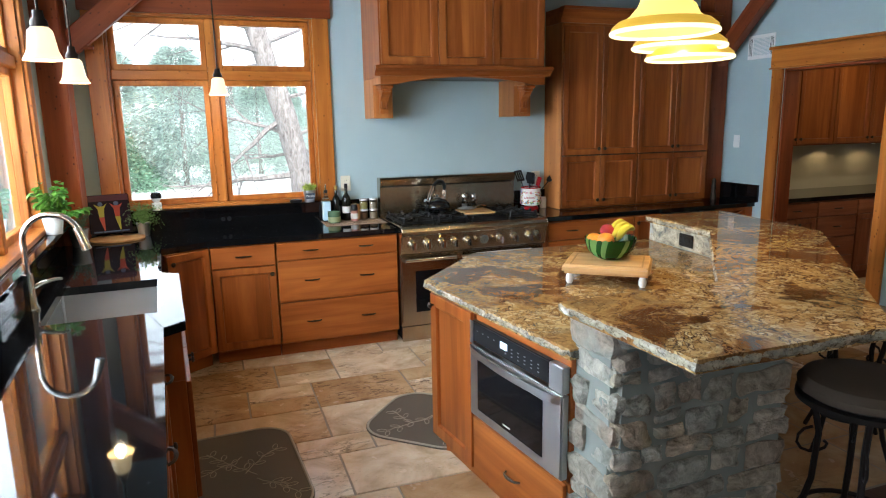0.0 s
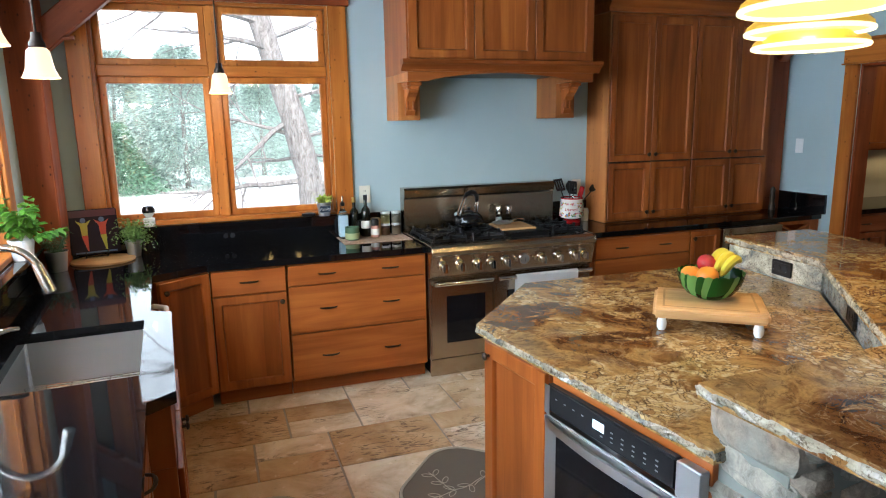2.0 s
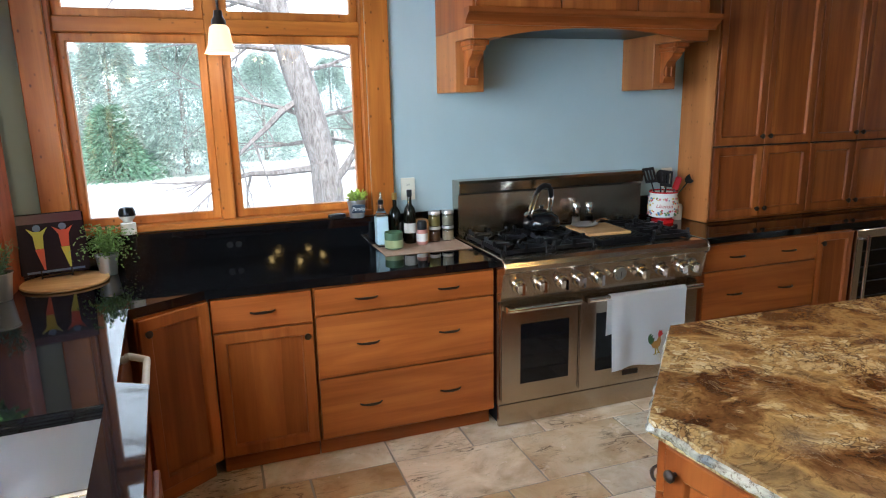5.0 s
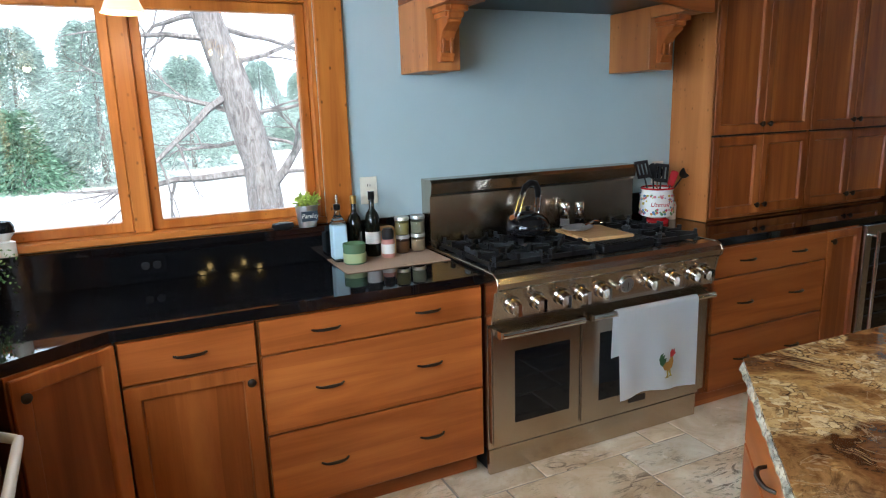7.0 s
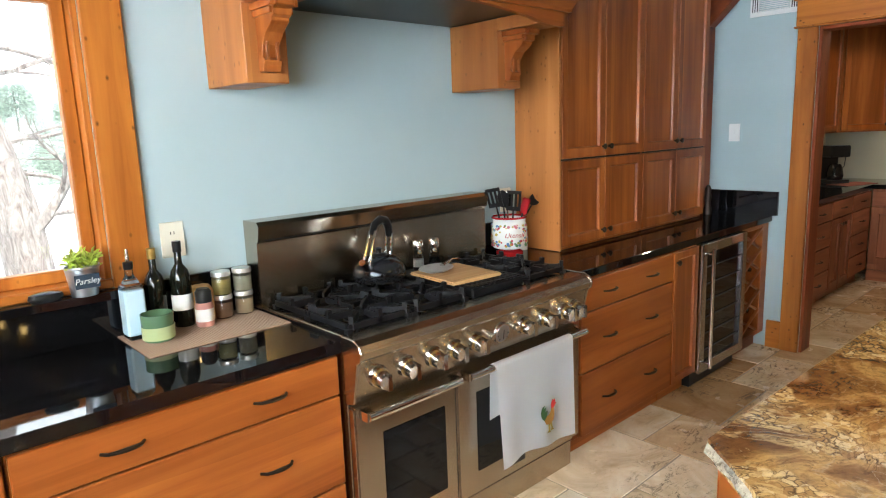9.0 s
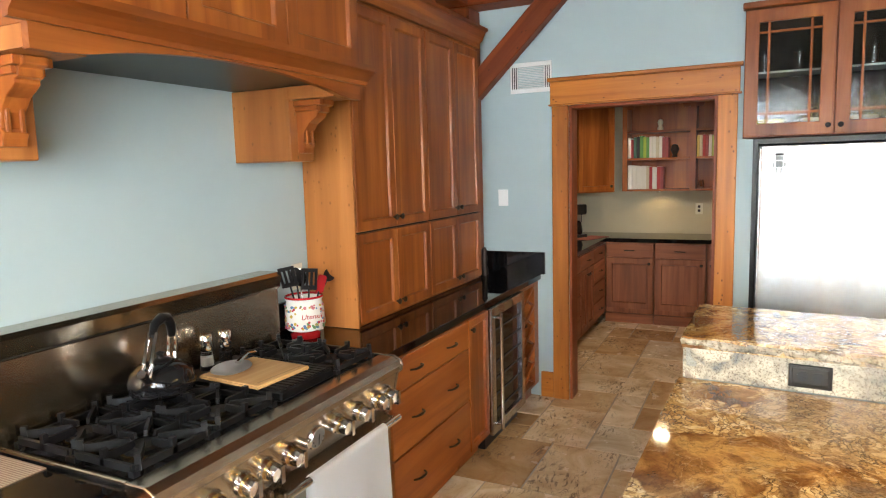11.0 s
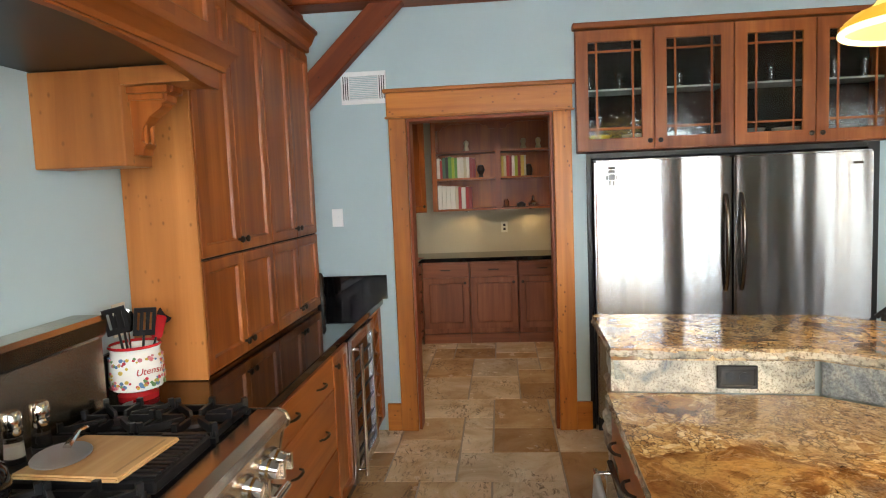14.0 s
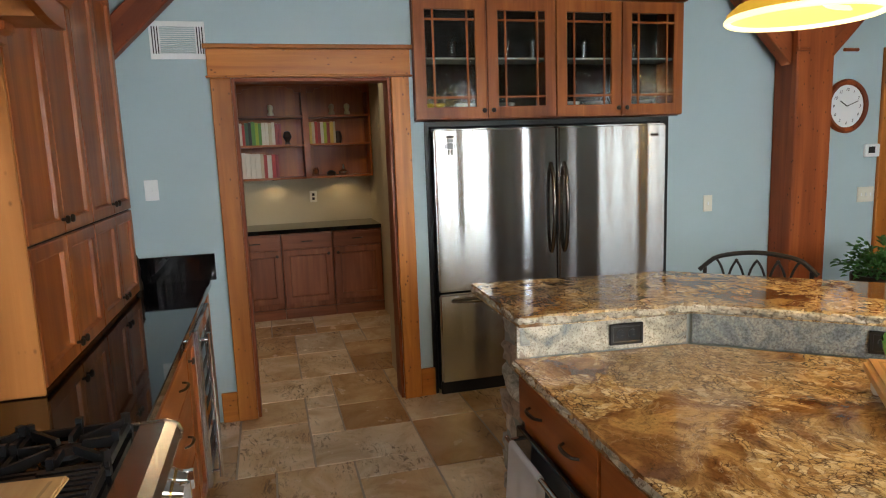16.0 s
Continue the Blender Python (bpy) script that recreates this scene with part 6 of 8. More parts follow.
rb = thing("round_board", pose(-0.70, 4.80, 0.9145), "pale round wooden serving board", "serving board")
bm = B()
lathe(bm, [(0, 0), (0.175, 0), (0.18, 0.005), (0.178, 0.013), (0, 0.014)], n=48)
smooth(part("board", bm, maple_x, rb))
at = thing("art_tile", pose(-0.735, 4.835, 0.9305, 0, 0, 14) @ pose(0, 0, 0, -14, 0, 0) @ Matrix.Diagonal((1.2, 1.2, 1.2, 1)), "dark painted square plate with red and yellow figures on an easel", "decorative plate")
part("plate", bb(-0.115, 0.115, 0.0, 0.012, 0.02, 0.255, 0.006, 2), shader("glossy_dark_glaze", 0.1, 0, (0.02, 0.012, 0.018))[0], at)
part("band", bb(-0.11, 0.11, -0.0015, -0.0003, 0.215, 0.25, 0), painted("plum_glaze", (0.10, 0.04, 0.05), 0.2), at)
red_p, yel_p, blu_p = (painted(n, c, 0.3) for n, c in (("red_glaze_paint", (0.45, 0.05, 0.02)), ("yellow_glaze_paint", (0.42, 0.38, 0.03)), ("blue_glaze_paint", (0.08, 0.12, 0.22))))
for cx, top, lower in ((-0.045, yel_p, red_p), (0.04, red_p, yel_p)):
    bm = B()
    front_prism(bm, [(cx - 0.016, 0.17), (cx - 0.012, 0.12), (cx + 0.014, 0.12), (cx + 0.018, 0.17), (cx + 0.035, 0.20), (cx + 0.012, 0.185), (cx - 0.01, 0.185), (cx - 0.035, 0.20)], -0.0016, -0.0003)
    part("painted_top", bm, top, at)
    bm = B()
    front_prism(bm, [(cx - 0.014, 0.119), (cx + 0.006, 0.04), (cx + 0.012, 0.04), (cx + 0.015, 0.119)], -0.0016, -0.0003)
    part("painted_leg", bm, lower, at)
    bm = B()
    cyl(bm, (cx, -0.0003, 0.198), (cx, -0.0016, 0.198), 0.013, n=14)
    part("painted_disc", bm, blu_p, at)
part("blue_line", bb(-0.095, 0.095, -0.0016, -0.0003, 0.028, 0.036, 0), blu_p, at)
bm = B()
for x in (-0.05, 0.05):
    tube(bm, [(x, 0.05, 0.004), (x, 0.02, 0.012), (x, -0.012, 0.008), (x, -0.022, 0.02), (x, -0.018, 0.035)], 0.003, 6)
tube(bm, [(-0.05, 0.02, 0.012), (0.05, 0.02, 0.012)], 0.003, 6)
part("easel", bm, wrought, at, "black wire easel")
cupm = thing("plastic_cup", WEST @ pose(0.225, 0.20, 0.671), "clear plastic cup standing in the sink", "cup")
lathed("cup", [(0, 0), (0.03, 0), (0.036, 0.09), (0.035, 0.09), (0.029, 0.003)], clear("cup_plastic", (0.9, 0.92, 0.93), 0.15), cupm)

# ---- things on the range ----
kt = thing("tea_kettle", pose(1.71, 4.785, 0.966), "glossy black kettle with an arched steel handle", "kettle")
lathed("body", [(0, 0), (0.085, 0), (0.102, 0.012), (0.108, 0.04), (0.098, 0.075), (0.07, 0.098), (0.035, 0.108), (0, 0.11)], black_enamel, kt, n=32)
lathed("lid", [(0.036, 0.1085), (0.03, 0.115), (0.012, 0.118), (0.01, 0.128), (0.016, 0.136), (0.0, 0.142)], black_plastic, kt)
bm = B()
tube(bm, [(-0.045, -0.024, 0.205), (-0.02, -0.01, 0.235), (0.015, 0.0, 0.250), (0.050, 0.013, 0.243), (0.070, 0.02, 0.215), (0.074, 0.022, 0.175)], [0.011, 0.015, 0.017, 0.017, 0.016, 0.014], 12)
smooth(part("handle", bm, black_plastic, kt))
for side in (-1, 1):
    o2 = Vector((-0.45, 0.9, 0)) * 0.012 * side
    bm = B()
    tube(bm, [Vector(q) + o2 for q in ((-0.098, -0.048, 0.085), (-0.085, -0.042, 0.125), (-0.060, -0.030, 0.178), (-0.040, -0.022, 0.214))], [0.010, 0.007, 0.006, 0.006], 8)
    smooth(part("handle_strut", bm, chrome, kt, "polished steel strap"))
    bm = B()
    tube(bm, [Vector(q) + o2 for q in ((0.075, 0.022, 0.185), (0.070, 0.022, 0.13), (0.058, 0.018, 0.092))], 0.006, 8)
    smooth(part("handle_strut", bm, chrome, kt, "polished steel strap"))
lathed("base_band", [(0.088, -0.001), (0.1035, 0.010), (0.1045, 0.014), (0.1025, 0.0125)], chrome, kt, "thin steel band at the base", n=32)
bm = B()
cyl(bm, (-0.085, -0.04, 0.075), (-0.125, -0.06, 0.105), 0.018, 0.014)
smooth(part("spout", bm, chrome, kt))
for x, y, fill, lab in ((1.985, 4.865, (0.75, 0.74, 0.72), "glass salt shaker with a steel top"), (2.06, 4.845, (0.02, 0.018, 0.016), "glass pepper shaker with a steel top")):
    s = thing("shaker", pose(x, y, 0.9555), lab, "shaker", "salt and pepper shakers")
    lathed("base", [(0, 0), (0.026, 0), (0.026, 0.014), (0.0, 0.0145)], black_plastic, s)
    lathed("glass", [(0.025, 0.015), (0.022, 0.07), (0, 0.0705)], jar_glass, s)
    lathed("filling", [(0, 0.0155), (0.0225, 0.0155), (0.0215, 0.048), (0, 0.0485)], painted("shaker_fill", fill, 0.8), s)
    lathed("top", [(0.0225, 0.071), (0.0245, 0.075), (0.0245, 0.094), (0.0225, 0.096), (0.0225, 0.102), (0.0245, 0.104), (0.0245, 0.130), (0.019, 0.137), (0, 0.138)], chrome, s, "polished steel top")
cbd = thing("cutting_board", pose(1.985, 4.655, 0.9635, 0, 0, -4), "small bamboo cutting board on the griddle", "cutting board")
bm = bb(-0.13, 0.13, -0.17, 0.12, 0, 0.014, 0.005, 2)
part("board", bm, maple_x, cbd)
# Flat darker strip draws a groove, its shade put into the colour.
part("groove", bb(-0.105, 0.105, -0.145, -0.138, 0.0141, 0.0146, 0), painted("groove_shade", (0.40, 0.24, 0.10), 0.6), cbd)
sr = thing("spoon_rest", pose(1.945, 4.705, 0.9785, 0, 0, 25) @ Matrix.Diagonal((1.3, 1.3, 1.1, 1)), "grey metal spoon rest on the board", "spoon rest")
lathed("dish", [(0, 0.002), (0.05, 0.003), (0.072, 0.012), (0.07, 0.014), (0.05, 0.006), (0, 0.005)], galvanised, sr, squash=0.75)
bm = B()
tube(bm, [(0.05, 0, 0.008), (0.11, -0.01, 0.02), (0.16, -0.015, 0.008)], [0.009, 0.006, 0.008], 8)
smooth(part("handle", bm, chrome, sr))

ck = thing("utensil_crock", pose(2.645, 4.915, 0.9145) @ Matrix.Diagonal((1.25, 1.25, 1.2, 1)), "flowered ceramic utensil crock with red rim and foot", "crock")
lathed("foot", [(0, 0), (0.055, 0), (0.056, 0.015), (0.04, 0.024), (0, 0.025)], red_glaze, ck)
lathed("body", [(0.04, 0.0255), (0.068, 0.035), (0.075, 0.06), (0.073, 0.12), (0.066, 0.145), (0.07, 0.158), (0.064, 0.158), (0.06, 0.14), (0.062, 0.06)], white_glaze, ck, n=32)
lathed("rim", [(0.0705, 0.1585), (0.073, 0.161), (0.07, 0.167), (0.063, 0.163)], red_glaze, ck)
flower = [painted("flower_%d" % i, c, 0.3) for i, c in enumerate(((0.50, 0.03, 0.05), (0.60, 0.20, 0.22), (0.12, 0.25, 0.09), (0.55, 0.38, 0.05), (0.10, 0.20, 0.35)))]
for i in range(130):
    a = r5.uniform(math.radians(130), math.radians(330))
    z = r5.choice([r5.uniform(0.045, 0.07), r5.uniform(0.045, 0.075), r5.uniform(0.105, 0.135), r5.uniform(0.06, 0.13)])
    if 0.072 < z < 0.118 and math.radians(203) < a < math.radians(270):
        continue
    rr = 0.0757 if z < 0.1 else 0.0735
    nrm = Vector((math.cos(a), math.sin(a), 0))
    q = nrm * rr + Vector((0, 0, z))
    bm = B()
    cyl(bm, q - nrm * 0.004, q + nrm * 0.0006, r5.uniform(0.003, 0.0065), n=7)
    part("painted_flower", bm, flower[i % 5], ck)
aT = math.radians(236)
mT = Matrix.Translation((math.cos(aT) * 0.0775, math.sin(aT) * 0.0775, 0.085)) @ Matrix.Rotation(aT + math.pi / 2, 4, "Z") @ Matrix.Rotation(math.pi / 2, 4, "X")
text_mesh("Utensil", 0.028, red_glaze, ck, mT, "dark red script lettering")


def utensil(name, x, y, ax, ay, length, head, material, label):
    u = thing(name, pose(2.645 + x, 4.915 + y, 1.01) @ pose(0, 0, 0, ax, ay, 0) @ pose(0, 0, 0, 0, 0, -53), label, "utensil", "utensils in the crock")
    bm = B()
    tube(bm, [(0, 0, -0.03), (0, 0, length * 0.5), (0, 0, length)], [0.006, 0.005, 0.004], 8)
    smooth(part("handle", bm, black_plastic if material is not chrome else chrome, u))
    bm = B()
    if head == "turner":
        comb = [(-0.036, length - 0.012), (0.036, length - 0.012)]
        for k in range(4):
            x1 = 0.036 - k * 0.02
            comb += [(x1, length + 0.088), (x1 - 0.012, length + 0.088)]
            if k < 3:
                comb += [(x1 - 0.012, length + 0.008), (x1 - 0.02, length + 0.008)]
        front_prism(bm, comb, -0.003, 0.003)
        bx(bm, -0.036, 0.036, -0.0035, 0.0035, length + 0.076, length + 0.092)
    elif head == "spatula":
        bx(bm, -0.02, 0.02, -0.005, 0.005, length - 0.01, length + 0.075)
        bev(bm, 0.006, 2)
    else:
        lathe(bm, [(0, -0.008), (0.03, -0.003), (0.034, 0.006), (0.028, 0.004), (0, -0.002)], (0, 0, 0), 18)
        bmesh.ops.transform(bm, matrix=Matrix.Translation((0, 0, length + 0.03)) @ Matrix.Rotation(radians(80), 4, "X") @ Matrix.Diagonal((0.85, 1.3, 1, 1)), verts=bm.verts)
    smooth(part("head", bm, material, u))


utensil("turner", -0.03, 0.01, 6, -24, 0.19, "turner", black_plastic, "black slotted nylon turner in the crock")
utensil("turner", -0.01, -0.025, 12, -8, 0.155, "turner", black_plastic, "grey slotted nylon turner in the crock")
utensil("spoon", 0.0, 0.02, -6, 0, 0.16, "spoon", black_plastic, "black serving spoon in the crock")
utensil("spoon", 0.02, 0.025, -8, 8, 0.15, "spoon", chrome, "steel serving spoon in the crock")
utensil("spatula", 0.01, -0.035, 14, 10, 0.13, "spatula", red_glaze, "red silicone spatula in the crock")
utensil("ladle", 0.035, 0.0, 4, 42, 0.20, "spoon", black_plastic, "black ladle leaning outwards")
spr = thing("spoon", pose(2.535, 4.88, 0.9145), "silver spoon rest lying on the counter", "spoon")
lathed("bowl", [(0, 0.002), (0.03, 0.004), (0.038, 0.012), (0.036, 0.013), (0.0, 0.005)], chrome, spr, squash=0.7)
mug = thing("jar", pose(2.79, 4.955, 0.9145), "white jar behind the crock", "jar")
lathed("body", [(0, 0), (0.03, 0), (0.032, 0.08), (0.026, 0.10), (0, 0.101)], white_glaze, mug)
pg = thing("pepper_mill", pose(4.565, 4.775, 0.9145), "tall dark pepper mill on the counter", "pepper mill")
lathed("body", [(0, 0), (0.028, 0), (0.028, 0.03), (0.018, 0.07), (0.024, 0.12), (0.018, 0.15), (0.022, 0.175), (0.01, 0.20), (0, 0.205)], bronze, pg)

# towel with an embroidered bird
cloth = painted("white_cotton", (0.84, 0.84, 0.84), 0.9, 500)


def towel(m, w, drop, back, r, label):
    t = thing("dish_towel", m, label, "towel")
    bm = B()
    rows = [(r + 0.002, -back + back * k / 8) for k in range(8)] + [((r + 0.002) * math.cos(a), (r + 0.002) * math.sin(a)) for a in [k * math.pi / 8 for k in range(9)]] + [(-r - 0.002 - 0.012 * k / 14, -drop * (k + 1) / 14) for k in range(14)]
    grid = []
    for j, (y, z) in enumerate(rows):
        line = []
        for i in range(25):
            u = i / 24
            x = w * u * (1.0 - (0.05 if j > 16 else 0.0) * (j - 16) / 14)
            amt = max(0, j - 16) / 14 if j > 16 else max(0, 8 - j) / 16
            y2 = y - 0.010 * amt * (1 + math.sin(u * 13.0 + 0.5)) * (1 if j > 16 else -1)
            line.append(bm.verts.new((x, y2, z + (0.012 * math.sin(u * 5) * amt))))
        grid.append(line)
    for a, b in zip(grid, grid[1:]):
        for i in range(24):
            bm.faces.new((a[i], a[i + 1], b[i + 1], b[i]))
    bmesh.ops.solidify(bm, geom=bm.faces[:], thickness=0.003)
    return t, smooth(part("cloth", bm, cloth, t), 80)


tw, cl = towel(pose(1.865, 4.315, 0.672), 0.475, 0.40, 0.22, 0.016, "white cotton dish towel with an embroidered rooster over the oven handle")
thread = [painted("thread_%d" % i, c, 0.9, 500) for i, c in enumerate(((0.34, 0.17, 0.03), (0.42, 0.02, 0.02), (0.04, 0.10, 0.03), (0.40, 0.30, 0.05)))]
fy0, fy1 = -0.0575, -0.0555
OX, OZ = 0.262, -0.262
for pts, mt in (([(-0.030, -0.012), (-0.018, -0.034), (0.006, -0.040), (0.026, -0.026), (0.032, 0.0), (0.028, 0.026), (0.016, 0.024), (0.004, 0.004), (-0.014, 0.002)], thread[0]),
                ([(0.014, 0.025), (0.029, 0.027), (0.040, 0.038), (0.046, 0.042), (0.038, 0.046), (0.036, 0.062), (0.028, 0.055), (0.022, 0.064), (0.016, 0.052), (0.012, 0.044)], thread[1]),
                ([(-0.031, -0.014), (-0.046, 0.0), (-0.052, 0.024), (-0.044, 0.045), (-0.028, 0.050), (-0.036, 0.034), (-0.018, 0.042), (-0.026, 0.022), (-0.010, 0.024), (-0.014, 0.003)], thread[2]),
                ([(-0.004, -0.039), (-0.002, -0.066), (-0.014, -0.073), (0.010, -0.073), (0.004, -0.066), (0.006, -0.040)], thread[3]),
                ([(0.008, -0.039), (0.016, -0.062), (0.008, -0.069), (0.030, -0.067), (0.021, -0.060), (0.016, -0.034)], thread[3])):
    bm = B()
    front_prism(bm, [(OX + x, OZ + z) for x, z in pts], fy0, fy1)
    part("embroidery", bm, mt, tw)

# ---- fruit on the island ----
ib = thing("serving_board", pose(1.775, 2.415, 0.914, 0, 0, -39), "thick wooden carving board on round white feet", "cutting board")
bm = bb(-0.205, 0.205, -0.165, 0.165, 0.052, 0.096, 0.012, 3)
part("board", bm, maple_x, ib)
# Four flat strips imitate a carved groove, with its shade in their brown.
for a in ((-0.17, 0.17, -0.135, -0.127), (-0.17, 0.17, 0.127, 0.135), (-0.17, -0.162, -0.127, 0.127), (0.162, 0.17, -0.127, 0.127)):
    part("groove", bb(*a, 0.0961, 0.0965, 0), painted("board_groove_shade", (0.42, 0.25, 0.10), 0.6), ib)
for x in (-0.17, 0.17):
    for y in (-0.13, 0.13):
        lathed("foot", [(0, 0), (0.012, 0), (0.018, 0.012), (0.019, 0.030), (0.013, 0.050), (0, 0.0518)], white_glaze, ib, at=(x, y, 0))
bw = thing("fruit_bowl", pose(1.80, 2.44, 1.0105), "watermelon-patterned bowl with a zigzag rim", "bowl")
dark_rind, pale_rind = shader("dark_green_glaze", 0.15, 0, (0.018, 0.09, 0.012))[0], shader("pale_green_glaze", 0.15, 0, (0.20, 0.38, 0.10))[0]
bm = B()
n = 56
prof = [(0.0, 0.0), (0.05, 0.002), (0.085, 0.02), (0.11, 0.05), (0.123, 0.085), (0.126, 0.105)]
rings = []
for j, (r, z) in enumerate(prof):
    ring = []
    for i in range(n):
        a = 2 * math.pi * i / n
        zz = z + (0.006 if (i % 2 and j == len(prof) - 1) else 0)
        ring.append(bm.verts.new((max(r, 0.001) * math.cos(a + z * 2.2), max(r, 0.001) * math.sin(a + z * 2.2), zz)))
    rings.append(ring)
for a, b in zip(rings, rings[1:]):
    for i in range(n):
        f = bm.faces.new((a[i], a[(i + 1) % n], b[(i + 1) % n], b[i]))
        f.material_index = 1 if (i // 2) % 4 == 0 or (i // 3) % 7 == 2 else 0
bmesh.ops.solidify(bm, geom=bm.faces[:], thickness=0.005)
o = smooth(part("bowl", bm, dark_rind, bw))
o.data.materials.append(pale_rind)


def fruit(name, x, y, z, r, material, label, squash=0.92):
    t = thing(name, pose(x, y, z), label, "fruit", "fruit in the bowl")
    lathed("flesh", [(0, -r * squash), (r * 0.5, -r * 0.82), (r * 0.88, -r * 0.45), (r, 0), (r * 0.9, r * 0.45), (r * 0.6, r * 0.8), (r * 0.2, r * squash), (0, r * squash * 0.86)], material, t)
    bm = B()
    cyl(bm, (0, 0, r * squash * 0.86), (0.002, 0, r * squash * 1.1), 0.002, n=6)
    part("stem", bm, bronze, t)


orange_peel = painted("orange_peel", (0.72, 0.24, 0.015), 0.4, 600)
apple_red = painted("apple_skin", (0.42, 0.03, 0.035), 0.25, 60)
fruit("orange", 1.740, 2.390, 1.113, 0.042, orange_peel, "ripe orange in the bowl")
fruit("orange", 1.720, 2.460, 1.105, 0.040, orange_peel, "ripe orange in the bowl")
fruit("apple", 1.800, 2.465, 1.145, 0.038, apple_red, "red apple on top of the fruit")
ban = thing("banana_bunch", pose(1.845, 2.420, 1.105), "bunch of yellow-green bananas over the bowl's rim", "fruit")
for k in range(3):
    bm = B()
    pts, rad = [], []
    for i in range(11):
        t = i / 10
        a = -0.3 + 2.6 * t
        pts.append((-0.055 + 0.085 * t * 1.3, -0.045 + 0.035 * k + 0.02 * t, 0.02 + 0.045 * math.sin(a) + 0.008 * k))
        rad.append(0.004 + 0.015 * min(1, 4 * t * (1.05 - t)) ** 0.6)
    tube(bm, pts, rad, 8)
    smooth(part("banana", bm, painted("banana_skin", (0.62, 0.52, 0.05), 0.4, 60), ban))

# ---- fittings on the walls ----
def wall_plate(m, w, h, label, slots, material=None, name="wall_outlet"):
    p = thing(name, m, label, "outlet" if "outlet" in name else "switch")
    part("plate", bb(-w / 2, w / 2, -0.007, 0, -h / 2, h / 2, 0.002), material or white_paint, p)
    for x, z, a, b in slots:
        part("slot" if "outlet" in name else "toggle", bb(x - a, x + a, -0.011 if "switch" in name else -0.0085, -0.0072, z - b, z + b, 0.0005), black_plastic if material is bronze else (cavity if "outlet" in name else white_paint), p)
    return p


duplex = [(0, 0.022, 0.013, 0.014), (0, -0.022, 0.013, 0.014)]
wall_plate(pose(1.0, NORTH, 1.213), 0.082, 0.125, "cream wall outlet on the blue-grey wall", [(-0.006, 0.024, 0.0015, 0.005), (0.006, 0.024, 0.0015, 0.005), (-0.006, -0.02, 0.0015, 0.005), (0.006, -0.02, 0.0015, 0.005)], ivory)
wall_plate(pose(2.755, NORTH, 1.18), 0.082, 0.125, "cream wall outlet behind the crock", [(-0.006, 0.02, 0.0015, 0.005), (0.006, 0.02, 0.0015, 0.005)], ivory)
wall_plate(pose(EAST, 4.675, 1.468, 0, 0, -90), 0.075, 0.12, "white light switch on the wall", [(0, 0, 0.005, 0.012)], white_paint, "light_switch")
wall_plate(pose(EAST, 0.90, 1.18, 0, 0, -90), 0.075, 0.12, "cream light switch on the wall", [(0, 0, 0.005, 0.012)], ivory, "light_switch")
wall_plate(pose(EAST, -0.56, 1.17, 0, 0, -90), 0.165, 0.12, "cream triple light switch on the wall", [(-0.046, 0, 0.005, 0.012), (0, 0, 0.005, 0.012), (0.046, 0, 0.005, 0.012)], ivory, "light_switch")
wall_plate(pose(PB, 3.55, 1.19, 0, 0, -90), 0.075, 0.12, "cream outlet over the pantry counter", duplex, ivory)
p, q = BAR_IN[2], BAR_IN[3]
mR = pose(p[0], p[1], 0, 0, 0, ang(p, q) + 180)
R3 = pose(BAR_IN[3][0], BAR_IN[3][1], 0, 0, 0, ang(q, p))


def receptacles(p, y):
    for cx in (-0.022, 0.022):
        bm = B()
        cyl(bm, (cx, y - 0.003, 0), (cx, y, 0), 0.0165, n=16)
        r = part("receptacle", bm, black_plastic, p, "round black socket")
        for a in (-0.005, 0.005):
            part("slot", bb(cx + 0.002, cx + 0.010, y - 0.0042, y - 0.0032, a - 0.0012, a + 0.0012, 0), cavity, r)


outlet_bronze = shader("oiled_bronze_plate", 0.3, 0.6, (0.022, 0.018, 0.015))[0]
for base, along in ((R3, 0.40), (pose(p[0], p[1], 0, 0, 0, ang(p, BAR_IN[1])), 0.60)):
    w = wall_plate(base @ pose(along, 0.028, 0.972), 0.125, 0.076, "dark bronze outlet in the granite riser", [], outlet_bronze)
    bm = B()
    ring_frame(bm, -0.0625, 0.0625, -0.038, 0.038, 0.012, 0.012, -0.011, -0.0072)
    part("rim", bev(bm, 0.003), outlet_bronze, w, "stepped bronze rim")
    receptacles(w, -0.0072)
w = wall_plate(pose(0.045, 5.0115, 0.985), 0.12, 0.075, "black outlet in the granite backsplash", [], dark_glass)
receptacles(w, -0.0072)
th = thing("thermostat", pose(EAST, -0.585, 1.515, 0, 0, -90), "small white thermostat on the wall", "thermostat")
part("case", bb(-0.075, 0.075, -0.025, 0, -0.05, 0.05, 0.006), white_paint, th)
part("display", bb(-0.045, 0.02, -0.0265, -0.0255, -0.02, 0.03, 0), cavity, th)
vt = thing("wall_vent", pose(EAST, 4.455, 2.312, 0, 0, -90), "white louvred vent on the wall", "vent")
bm = B()
ring_frame(bm, -0.15, 0.15, -0.105, 0.105, 0.055, 0.03, -0.012, 0)
part("frame", bev(bm, 0.002), white_paint, vt)
for i in range(13):
    z = -0.07 + i * 0.0115
    bm = B()
    bx(bm, -0.095, 0.095, -0.005, 0.005, -0.001, 0.001, Matrix.Translation((0, -0.006, z)) @ Matrix.Rotation(radians(35), 4, "X"))
    part("slat", bm, white_paint, vt)
for x in (-0.12, 0.12):
    for k in range(3):
        part("slot", bb(x - 0.016 + 0.014 * k, x - 0.010 + 0.014 * k, -0.0128, -0.0121, -0.075, 0.075, 0), cavity, vt)
